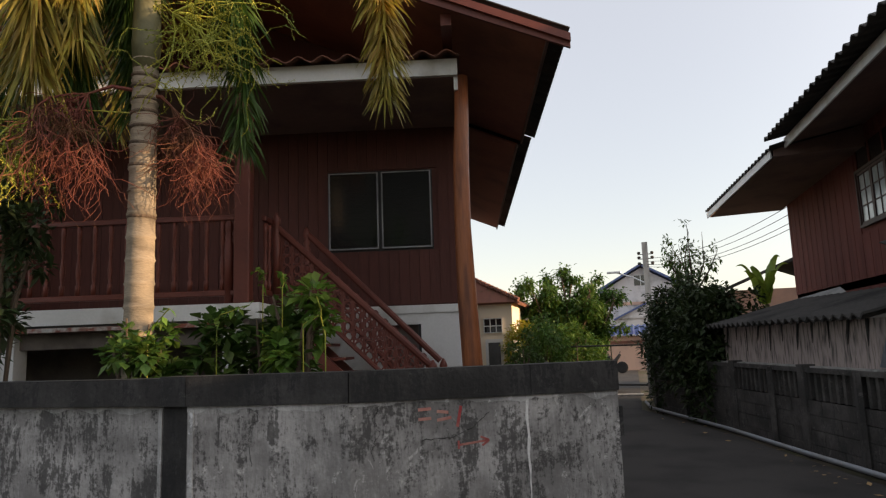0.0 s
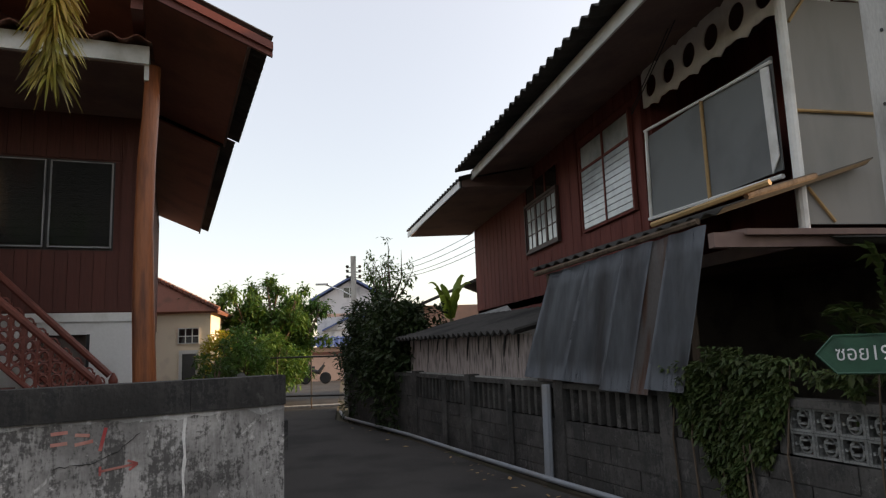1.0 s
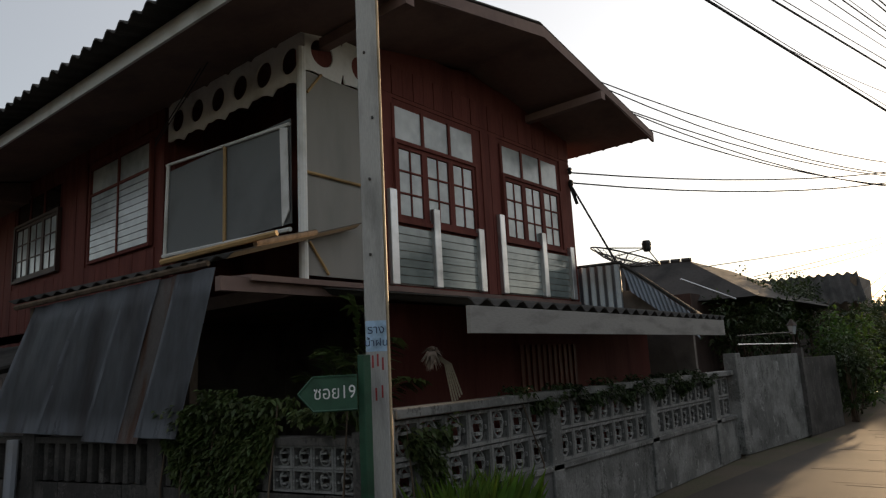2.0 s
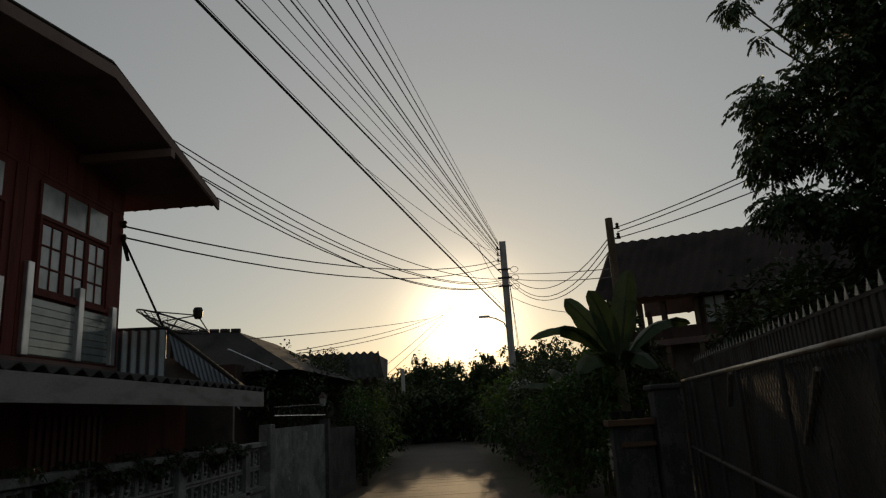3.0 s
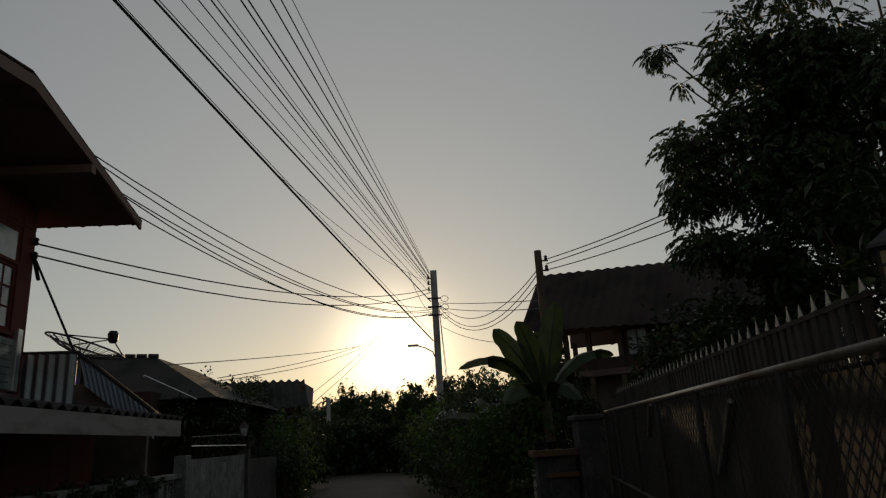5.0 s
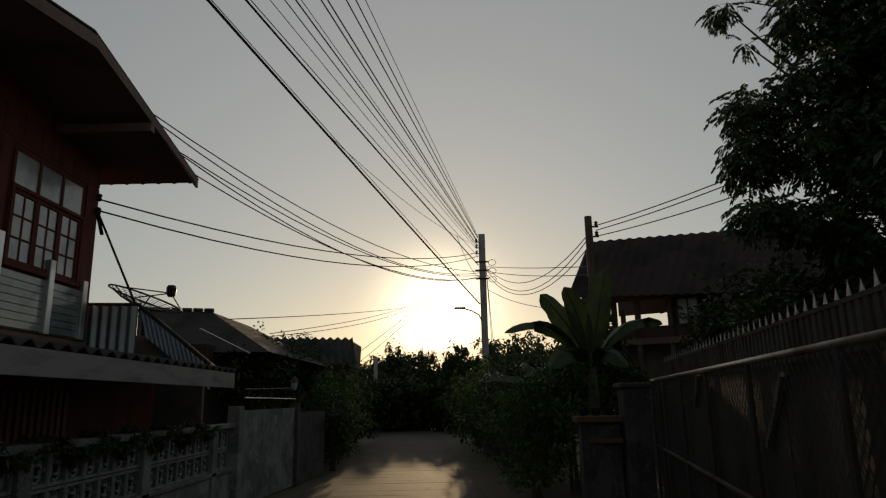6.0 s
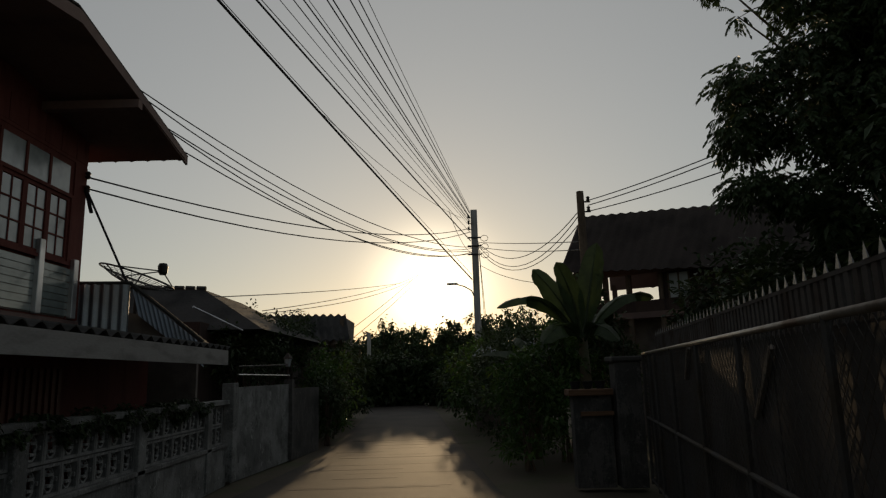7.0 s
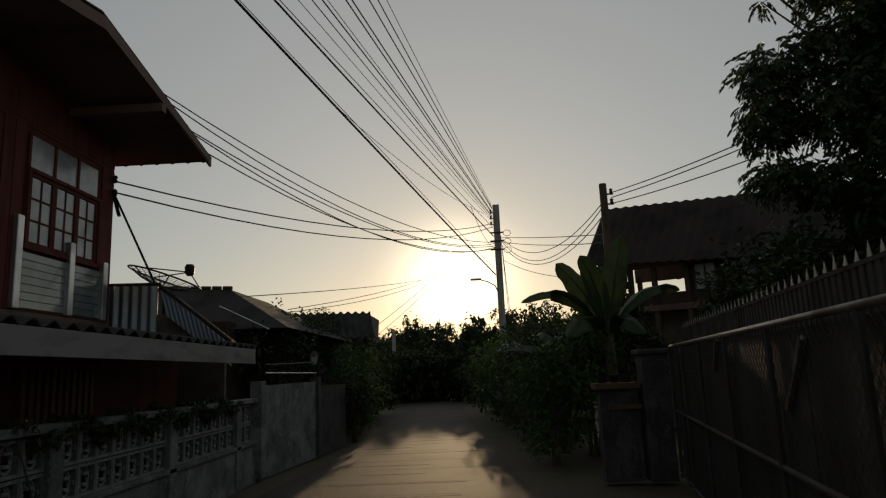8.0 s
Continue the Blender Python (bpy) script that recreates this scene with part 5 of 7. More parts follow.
# main bundle from the pole towards and past the corner
BACK = thing("utility_pole", (-5.6, -15.0, 0), "square grey concrete utility pole", "pole")
part("shaft", box(-5.72, -15.12, -0.05, -5.5, -14.9, 9.6), CONCRETE, BACK)
part("crossarm", box(-13.5, -15.05, 9.0, -3.6, -14.95, 9.1), STEEL, BACK)
CABLES = ((-3.62, 10.37, 8.03, 0.026, 5.4, 1), (-3.56, 10.41, 8.04, 0.008, 5.6, 1), (-3.0, 10.51, 8.09, 0.02, 7.0, 1), (-2.92, 10.53, 8.1, 0.009, 7.35, 1), (-2.51, 10.62, 8.13, 0.007, 7.6, 0), (-2.29, 10.7, 8.16, 0.01, 7.7, 0), (-2.12, 10.74, 8.17, 0.013, 7.8, 0), (-2.03, 10.8, 8.18, 0.007, 7.85, 0),
          (-1.73, 10.82, 8.19, 0.013, 7.95, 0), (-1.63, 10.85, 8.2, 0.013, 8.0, 0), (-1.34, 10.9, 8.21, 0.012, 8.15, 0), (-1.19, 10.93, 8.21, 0.011, 8.2, 0), (-1.04, 10.95, 8.21, 0.007, 8.28, 0))
for x, y, z, r, z0, near in CABLES:
    a = MP + Vector((-0.2, -0.1, z0))
    d = Vector((x, y, z)) - a
    e = a + d * ((27 - 3.4) / (27 - y) if near else (27 + 14.9) / (27 - y))
    wire(a, e, 0.06 if near else 0.2, r, n=20)
# a stray thin cable that zigzags under the bundle
wire((-2.53, 14.0, 7.42), (0.9, 24.5, 7.4), 0.25, 0.007)
wire((0.4, 22.5, 7.2), MP + Vector((-0.15, 0, 6.5)), 0.3, 0.009)
# house service cables
for z, zz in ((4.78, 7.55), (4.6, 7.4)):
    wire((-5.42, 9.95, z), MP + Vector((-0.2, 0, zz)), 0.55 if z > 4.7 else 0.65, 0.014)
for x, y, z, e, s in ((-5.5, 11.2, 6.95, 6.75, 0.75), (-5.3, 11.3, 6.72, 6.7, 0.95), (-4.93, 11.49, 6.2, 6.6, 0.75), (-4.8, 11.5, 6.08, 6.55, 0.95), (-4.6, 11.6, 5.75, 6.5, 0.75)):
    a, b = Vector((x, y, z)), MP + Vector((-0.15, 0, e))
    wire(a, b, s, 0.013)
    wire(a, a + (a - b) * 0.42 + Vector((0, 0, 1.0)), 0.05, 0.013)
wire((-5.42, 9.97, 4.62), (-4.6, 9.75, 3.1), 0.0, 0.018)
wire((-5.42, 9.97, 4.62), (-5.28, 9.93, 4.2), 0.0, 0.03, "thick black cable strain clamp")
for y, z in ((9.95, 4.8), (9.95, 4.58)):
    ob = part("cable_bracket", lathe([(0.02, -0.06), (0.045, -0.03), (0.025, 0), (0.045, 0.03), (0.02, 0.06)], Matrix.Translation((-5.38, y, z)), 8), STEEL)
    tagged(ob, "dark insulator bracket on the house corner", "bracket")
# lane side cables to the red house
for z, dz in ((5.0, 0.0), (4.9, 0.22), (4.7, 0.45), (5.15, 0.6)):
    wire((-29.8, 1.2, 5.0 - dz * 0.6), (-18.9, 4.3, 4.9 - dz), 0.35, 0.009)
for dz in (0.0, 0.1):
    wire((-3.5, 3.4, 6.3 + dz), (-8.4, 4.15, 4.72 + dz * .6), 0.08, 0.007)
RP = Vector((3.5, 15.9, 0))
rp = thing("wooden_pole", RP, "short dark wooden service pole with small insulators", "pole")
part("shaft", tube([RP - Vector((0, 0, .1)), RP + Vector((0.02, 0, 3)), RP + Vector((0.02, 0, 5.95))], (0.12, 0.11, 0.09), 10), BARK, rp)
for z in (5.7, 5.45):
    part("insulator", lathe([(0.03, 0), (0.05, 0.03), (0.03, 0.06), (0.05, 0.09), (0.02, 0.12)], Matrix.Translation(RP + Vector((0.2, -0.03, z))), 8), STEEL, rp)
    part("bracket", box(RP.x + 0.05, RP.y - 0.05, z - 0.03, RP.x + 0.25, RP.y, z), STEEL, rp)
for z0, z1, s in ((6.9, 5.5, 0.9), (6.75, 5.4, 1.05), (6.6, 5.2, 1.0), (6.95, 4.7, 0.05), (6.75, 4.5, 0.1)):
    wire(MP + Vector((0.15, 0, z0)), RP + Vector((0, 0, z1)), s, 0.012)
wire(MP + Vector((0.15, 0, 6.0)), (3.2, 17.6, 3.9), 0.2, 0.01)
for z0, z1 in ((5.72, 5.3), (5.6, 5.2), (5.45, 4.85)):
    wire(RP + Vector((0.2, 0, z0)), (6.6, 9.0, z1 + 0.35), 0.12, 0.012)
for a, b, s in (((-5.71, 17.07, 3.75), (-2.6, 44, 7.7), 0.1), ((-5.65, 21.26, 3.79), (-1.75, 59.5, 10.6), 0.35), ((-5.6, 21.4, 3.72), (-1.75, 59.5, 10.5), 0.5), ((-3.6, 25.6, 3.3), (-2.0, 50, 8.8), 0.1), ((-3.6, 25.6, 2.9), (-2.0, 50, 8.4), 0.1)):
    wire(a, b, s, 0.014)

# ---- left side of the road beyond the red house ----
tinh = thing("tin_lean_to", (-5, 10.5, 0), "zinc-clad lean-to with ribbed sheets against the red house", "lean-to")
part("side_sheet", corrugated((-5.9, 9.98 + 0.1, 3.14), (1.15, 0.12, -0.02), (0, 0, -1.3), pitch=0.14, amp=0.012, thick=0.006), ZINC, tinh, "bluish zinc sheet")
part("roof_sheet", corrugated((-4.72, 10.2, 3.1), (1.0, 0.25, -0.85), (-0.05, 0.9, -0.12), pitch=0.1, amp=0.018, thick=0.006), ROOFDARK, tinh, "dark ribbed roof sheet")
part("roof_ridge", tube([(-5.9, 10.1, 3.15), (-4.75, 10.2, 3.14), (-3.7, 10.5, 2.22)], 0.03, 6), ROOFDARK, tinh)
part("front_sheet", corrugated((-4.72, 10.22, 3.05), (0.95, 0.2, -0.8), (0.12, 0, -0.42), pitch=0.1, amp=0.012, thick=0.006), ZINC, tinh)
part("wall", slab([(-5.9, 10.4, 2.9), (-4.3, 10.5, 2.6), (-3.8, 10.6, 2.1), (-3.8, 10.6, 0), (-5.9, 10.4, 0)], 0.08, down=(0, 1, 0)), DARKIN, tinh)
hip = thing("hip_roof_house", (-8, 18, 0), "low dark house with hipped tile roof", "house")
part("wall", box(-12, 14.5, 0, -5.2, 22, 2.9), SHADEBROWN, hip)
bm = bmesh.new()
lo = [bm.verts.new(v) for v in ((-12.6, 13.9, 2.75), (-4.0, 13.9 + 1.2, 2.75), (-3.9, 22.6, 2.75), (-12.6, 22.6, 2.75))]
hi = [bm.verts.new(v) for v in ((-9.4, 15.9, 3.95), (-5.75, 16.2, 3.83), (-5.75, 19.4, 3.83), (-9.4, 19.4, 3.95))]
bm.faces.new(lo[::-1])
bm.faces.new(hi)
for i in range(4):
    bm.faces.new((lo[i], lo[(i + 1) % 4], hi[(i + 1) % 4], hi[i]))
part("roof", bm, ROOFDARK, hip, "dark hipped tile roof")
part("gutter", tube([(-4.55, 12.3, 2.98), (-3.95, 13.4, 2.6)], 0.02, 6), ALU, hip)
for i in range(14):
    part("ridge_tile", tube([(-9.3 + i * 0.26, 15.92 + i * 0.022, 3.97 - i * 0.008), (-9.08 + i * 0.26, 15.94 + i * 0.022, 3.96 - i * 0.008)], 0.06, 6), ROOFDARK, hip)
fr = thing("far_roof_house", (-7, 27, 0), "far dark house with a wavy sheet roof", "house")
part("roof", corrugated((-3.6, 25.5, 3.98), (-8.0, -1.2, 0.1), (-0.6, 3.2, -0.7), pitch=0.28, amp=0.05), ROOFDARK, fr)
part("roof", corrugated((-3.6, 25.5, 3.95), (-8.0, -1.2, 0.1), (0.3, -1.2, -1.0), pitch=0.28, amp=0.05), ROOFDARK, fr)
part("gable", slab([(-3.65, 25.5, 3.9), (-3.65, 28.5, 3.9), (-3.9, 28.5, 0), (-3.9, 25.2, 0)], 0.1, down=(1, 0, 0)), DARKIN, fr)
part("wall", box(-11.5, 25.0, 0, -4.3, 28, 3.4), DARKIN, fr)
part("post", box(-3.75, 25.0, 0, -3.6, 25.15, 3.8), BARK, fr)
lant = thing("wall_lantern", (-3.22, 14.2, 1.62), "small glass garden lantern on a wall post", "lantern")
part("stem", tube([(-3.22, 14.2, 1.6), (-3.22, 14.2, 1.86)], 0.02, 6), STEEL, lant)
part("glass", lathe([(0.05, 0), (0.085, 0.16)], Matrix.Translation((-3.22, 14.2, 1.88)), 6), PANE, lant)
part("cap", lathe([(0.11, 0), (0.06, 0.06), (0.015, 0.12)], Matrix.Translation((-3.22, 14.2, 2.045)), 6), STEEL, lant)
# satellite dish of wire mesh
dish = thing("satellite_dish", (-5.0, 10.9, 3.0), "dark mesh satellite dish on the lean-to roof", "dish")
DM = Matrix.Translation((-5.02, 10.9, 3.2)) @ Matrix.Rotation(radians(18), 4, "Y") @ Matrix.Rotation(radians(-6), 4, "X")
MESHM = mat("dish_mesh", (0.1, 0.1, 0.1), 0.5, 0.6, var=0.1)


def dish_pt(r, t):
    return DM @ Vector((r * math.cos(t), r * math.sin(t), 0.42 * r * r))


part("rim", tube([dish_pt(0.6, k * math.pi / 16) for k in range(33)], 0.016, 5), MESHM, dish)
for r in [0.045 * i for i in range(1, 13)]:
    part("hoop", tube([dish_pt(r, k * math.pi / 12) for k in range(25)], 0.004, 3, cap=False), MESHM, dish)
for k in range(24):
    part("rib", tube([dish_pt(r, k * math.pi / 12) for r in (0.02, 0.2, 0.4, 0.6)], 0.005 + 0.006 * (k % 4 == 0), 4), MESHM, dish)
focus = DM @ Vector((0.36, 0.0, 0.36))
for k in (1, 9, 17):
    part("strut", tube([dish_pt(0.6, k * math.pi / 12), focus], 0.011, 5), MESHM, dish)
part("feed", lathe([(0.05, -0.06), (0.075, -0.02), (0.085, 0.08), (0.06, 0.13)], Matrix.Translation(focus), 10), BLACK, dish)
part("mast", tube([(-5.0, 10.95, 3.2), (-5.0, 10.95, 2.3)], 0.03, 6), STEEL, dish)

# ---- right side of the road: gate, spiked fence, timber house, tree ----
GATEPAINT = mat("dull_dark_gate_paint", (0.085, 0.08, 0.075), 0.9, 0.0, var=0.25, col2=(0.075, 0.06, 0.045), spec=0.15)
GALV = mat("tarnished_galvanised_pipe", (0.3, 0.27, 0.23), 0.38, 0.6, var=0.3, fine=25, coarse=3, bump=0.1, col2=(0.16, 0.11, 0.075), stain=0.5)
GATESHEET = mat("grey_brown_gate_sheet", (0.075, 0.068, 0.063), 0.9, 0.0, var=0.2, fine=60, coarse=1.4, bump=0.2, col2=(0.042, 0.038, 0.035), spec=0.08, stretch=(1, 1, 0.4))
gate = thing("sliding_gate", (2.2, 6, 0), "tall dark mesh sliding gate with a tarnished pipe top rail", "gate")
G0, G1 = Vector((2.85, 9.58, 0)), Vector((1.24, 0.8, 0))
gd = (G1 - G0).normalized()
GL = (G1 - G0).length
GM = Matrix(((gd.x, -gd.y, 0, G0.x), (gd.y, gd.x, 0, G0.y), (0, 0, 1, 0), (0, 0, 0, 1)))
part("top_rail", tube([GM @ Vector((s, 0, 1.82 - 0.03 * s / GL)) for s in (0, GL / 2, GL)], 0.021, 8), GALV, gate, "tarnished steel top rail", smooth=True)
for z in (0.12, 0.95):
    part("rail", tube([GM @ Vector((0, 0, z)), GM @ Vector((GL, 0, z))], 0.02, 6), GATEPAINT, gate)
for s in (0.02, 0.75, 1.25, 2.6, 4.0, 5.4, 6.9, 8.3):
    part("upright", tube([GM @ Vector((s, 0, 0.06)), GM @ Vector((s, 0, 1.8))], 0.022, 6), GATEPAINT, gate)
for k in range(9):
    part("backing_sheet", box(GL * k / 9 + 0.004, 0.044 - 0.004 * (k % 2), 0.08, GL * (k + 1) / 9 - 0.004, 0.05, 1.76, GM), GATESHEET, gate)
for a in range(-17, 110):
    s0, s1, z0, z1 = a * 0.085, a * 0.085 + 1.4, 0.12, 1.8
    f0, f1 = max(0, -s0 / (s1 - s0)), min(1, (GL - s0) / (s1 - s0))
    if f1 <= f0:
        continue
    for flip in (0, 1):
        za, zb = z0 + (z1 - z0) * f0, z0 + (z1 - z0) * f1
        if flip:
            za, zb = z1 + z0 - za, z1 + z0 - zb
        part("mesh_wire", tube([GM @ Vector((s0 + (s1 - s0) * f0, 0.005 * flip, za)), GM @ Vector((s0 + (s1 - s0) * f1, 0.005 * flip, zb))], 0.0022, 3), GATEPAINT, gate)
for s, z0, z1, l in ((3.3, 1.5, 1.78, 0.25), (5.6, 1.3, 1.7, 0.45)):
    part("brace", tube([GM @ Vector((s, 0.02, z0)), GM @ Vector((s + l, 0.02, z1))], 0.02, 5), GALV, gate)
sf = thing("spiked_fence", (2.8, 6, 0), "dark sheet fence topped with a row of steel spikes", "fence")
S0, S1 = Vector((3.15, 9.9, 0)), Vector((1.95, 2.6, 0))
sd = (S1 - S0).normalized()
SL_ = (S1 - S0).length
SM = Matrix(((sd.x, -sd.y, 0, S0.x), (sd.y, sd.x, 0, S0.y), (0, 0, 1, 0), (0, 0, 0, 1)))
DARKSHEET = mat("dark_fence_sheet", (0.085, 0.076, 0.07), 0.95, 0.0, var=0.2, col2=(0.05, 0.035, 0.028), spec=0.1)
for i in range(8):
    for k in range(9):
        x = SL_ * (i + (k + 0.5) / 9) / 8
        part("picket", box(x - 0.03, -0.008, 0.05, x + 0.03, 0.008, 2.06, SM), DARKSHEET, sf)
    part("post", box(SL_ * i / 8 - 0.03, 0.02, 0, SL_ * i / 8 + 0.03, 0.07, 2.06, SM), STEEL, sf)
part("rail", box(0, -0.012, 2.06, SL_, 0.012, 2.085, SM), DARKSHEET, sf)
SPIKE = mat("dull_spike_steel", (0.2, 0.19, 0.18), 0.5, 0.6, var=0.2)
spk = bmesh.new()
vs = [spk.verts.new(v) for v in ((-0.028, -0.004, 0), (0.028, -0.004, 0), (0.028, 0.004, 0), (-0.028, 0.004, 0), (0, 0, 0.082))]
for f in ((0, 1, 2, 3), (0, 1, 4), (1, 2, 4), (2, 3, 4), (3, 0, 4)):
    spk.faces.new([vs[i] for i in f])
spm = mesh_of("spike", spk, SPIKE)
for i in range(46):
    ob = part("spike", spm, None, sf)
    ob.matrix_basis = SM @ Matrix.Translation((0.1 + i * SL_ / 46, 0, 2.09)) @ Matrix.Diagonal((1, -1, 0.8 + 0.3 * random.random(), 1)) @ Matrix.Rotation(random.uniform(-.12, .12), 4, "Y")
gpil = thing("gate_pillar", (2.75, 9.75, 0), "dark square concrete gate pillar", "pillar")
part("shaft", box(2.45, 9.62, 0, 2.82, 9.95, 1.72, bevel=0.01), DARKWALL, gpil)
part("cap", box(2.4, 9.58, 1.72, 2.87, 10.0, 1.8, bevel=0.02), DARKWALL, gpil)
OLDWOOD = mat("old_brown_wood", (0.16, 0.085, 0.045), 0.8, var=0.25, fine=14, bump=0.3, stretch=(0.5, 4, 4))
plan = thing("brick_planter", (1.9, 10, 0), "low wall with a wooden ledge and potted plants", "planter")
part("wall", box(1.86, 9.75, 0, 2.4, 10.0, 1.26), DARKWALL, plan)
part("ledge", box(1.79, 9.66, 1.26, 2.42, 10.05, 1.35, bevel=0.008), OLDWOOD, plan)
part("ledge", box(1.95, 9.7, 0.98, 2.42, 9.746, 1.04), OLDWOOD, plan)
for x in (1.92, 2.1, 2.28):
    part("pot", lathe([(0.05, 0), (0.08, 0.1), (0.09, 0.11)], Matrix.Translation((x, 9.85, 1.35)), 10), BLACK, plan)
AMBER = glassmat("amber_pane", (0.4, 0.27, 0.1), 0.3)
gl = thing("post_lantern", (2.55, 3.1, 0), "dark square garden lantern on a lit yellow post", "lantern")
LM = Matrix.Translation((2.53, 3.14, 0.02)) @ Matrix.Rotation(radians(-52), 4, "Z") @ Matrix.Diagonal((0.9, 0.9, 1, 1))
part("post", box(-0.02, -0.02, 0, 0.02, 0.02, 2.16, LM), BAMBOO, gl, "pale yellow post")
for k in range(4):
    r = LM @ Matrix.Rotation(k * math.pi / 2, 4, "Z")
    part("pane", box(-0.055, -0.071, 2.21, 0.055, -0.066, 2.36, r), AMBER, gl)
    for x in (-0.07, -0.006, 0.055):
        part("bar", box(x, -0.078, 2.19, x + 0.014, -0.064, 2.38, r), STEEL, gl)
    for z in (2.19, 2.28, 2.365):
        part("bar", box(-0.07, -0.0785, z, 0.07, -0.0635, z + 0.014, r), STEEL, gl)
part("roof", lathe([(0.15, 0), (0.14, 0.02), (0.02, 0.1)], LM @ Matrix.Translation((0, 0, 2.38)) @ Matrix.Rotation(math.pi / 4, 4, "Z"), 4), STEEL, gl)
part("floor", box(-0.08, -0.08, 2.16, 0.08, 0.08, 2.19, LM), STEEL, gl)

rh = thing("raised_timber_house", (6, 18, 0), "raised dark timber house with sheet roof and open balcony", "house")
# the backlit shade of this slope is in its sheet colour
part("roof", corrugated((4.1, 18.3, 5.88), (5.6, -3.6, -0.45), (-0.95, -1.15, -1.75), pitch=0.27, amp=0.024), ROOFBROWN, rh, "wavy sheet roof coloured dark as if backlit")
part("roof", corrugated((4.1, 18.3, 5.88), (5.6, -3.6, -0.45), (1.6, 2.4, -1.75), pitch=0.27, amp=0.024), ROOFBROWN, rh)
part("barge", slab([(4.05, 18.35, 5.9), (3.12, 17.2, 4.12), (3.16, 17.2, 4.0), (4.15, 18.4, 5.7)], 0.06, down=(-0.6, 0.5, 0)), SOFFIT, rh)
RHM = Matrix.Translation((4.2, 17.7, 0)) @ Matrix.Rotation(math.atan2(-3.6, 5.6), 4, "Z")
part("balcony_floor", box(-0.4, -0.6, 2.85, 6.5, 2.5, 3.0, RHM), SOFFIT, rh)
part("balcony_beam", box(-0.4, -0.6, 3.95, 6.5, -0.5, 4.2, RHM), SOFFIT, rh)
part("back_beam", box(-0.4, 2.3, 3.95, 2.4, 2.4, 4.4, RHM), SOFFIT, rh)
part("balcony_parapet", box(-0.4, -0.6, 3.0, 6.5, -0.55, 3.28, RHM), SHADEBROWN, rh)
for s, b in ((-0.35, -0.55), (0.35, -0.55), (0.95, -0.55), (1.75, -0.55), (-0.35, 2.3), (1.75, 2.3)):
    part("post", box(s, b, 0, s + 0.12, b + 0.12, 4.1, RHM), BARK, rh)
part("room_wall", box(1.8, -0.5, 3.0, 6.5, 2.4, 4.3, RHM), SHADEBROWN, rh)
part("window", box(2.0, -0.56, 3.3, 2.5, -0.52, 3.9, RHM), PANE, rh)
for k in range(3):
    part("window_bar", box(1.99 + k * 0.24, -0.575, 3.28, 2.03 + k * 0.24, -0.56, 3.92, RHM), BARK, rh)
part("lower_wall", box(0.4, 0.0, 0, 6.5, 2.4, 2.85, RHM), DARKIN, rh)
tinr = thing("tin_roof_shed", (2.1, 20, 0), "low shed with pale tin roof edges behind the shrubs", "shed")
part("roof", corrugated((0.9, 20.5, 2.15), (2.2, -1.0, 0.32), (0.4, 1.6, 0.3), pitch=0.2, amp=0.02), TIN, tinr)
part("wall", slab([(1.0, 20.7, 2.1), (3.0, 19.8, 2.4), (3.0, 19.8, 0), (1.0, 20.7, 0)], 0.1, down=(0, -1, 0)), DARKIN, tinr)

random.seed(4)
bigtree = thing("leafy_tree", (6.6, 8.3, 0), "large dark tree with drooping feathery leaves behind the spiked fence", "tree")
FORK = Vector((6.7, 8.0, 3.3))
part("trunk", tube([(6.6, 8.3, -0.1), (6.55, 8.2, 1.6), FORK], (0.26, 0.21, 0.17), 12), BARK, bigtree, smooth=True)
# pads of foliage: place, half width, half height, how full; the outer boughs first, then the crowded heart of the crown
PADS = [(4.62, 7.74, 6.35, 0.36, 0.44, 1.7), (3.86, 8.13, 6.68, 0.2, 0.08, 0.5), (4.02, 8.05, 6.12, 0.08, 0.08, 0.4), (4.72, 7.66, 6.9, 0.25, 0.12, 0.25), (4.8, 7.65, 5.55, 0.55, 0.38, 1.7),
        (4.08, 8.0, 5.2, 0.52, 0.34, 1.8), (3.95, 8.1, 4.6, 0.36, 0.45, 1.8), (4.0, 8.05, 3.8, 0.42, 0.22, 1.3), (4.6, 7.7, 4.6, 0.55, 0.5, 1.9), (5.2, 7.4, 4.9, 0.6, 0.5, 1.6), (5.1, 7.4, 4.0, 0.6, 0.5, 1.6), (4.5, 7.8, 3.7, 0.5, 0.35, 1.5), (5.0, 7.6, 3.2, 0.6, 0.4, 1.5),
        (5.25, 7.35, 7.05, 0.42, 0.3, 0.6), (5.7, 7.2, 7.3, 0.5, 0.3, 0.55), (6.2, 6.9, 7.2, 0.5, 0.3, 0.5), (5.1, 7.4, 6.3, 0.5, 0.45, 1.6), (5.3, 7.2, 5.7, 0.5, 0.45, 1.5)]
while len(PADS) < 74:
    d_ = Vector((random.uniform(-1, 1), random.uniform(-1, 1), random.uniform(-1, 1)))
    if d_.length < 1:
        PADS.append((6.9 + 1.95 * d_.x, 7.6 + 1.95 * d_.y, 5.25 + 1.75 * d_.z, random.uniform(0.45, 0.65), random.uniform(0.3, 0.5), 1.0))
limb_bm, verts, faces = bmesh.new(), [], []


def blade(p, v, length, width):
    """One leaflet as a pointed blade."""
    w_ = v.cross(randdir()).normalized() * width / 2
    k = len(verts)
    verts.extend((p, p + v * length * 0.5 + w_, p + v * length, p + v * length * 0.5 - w_))
    faces.append((k, k + 1, k + 2, k + 3))


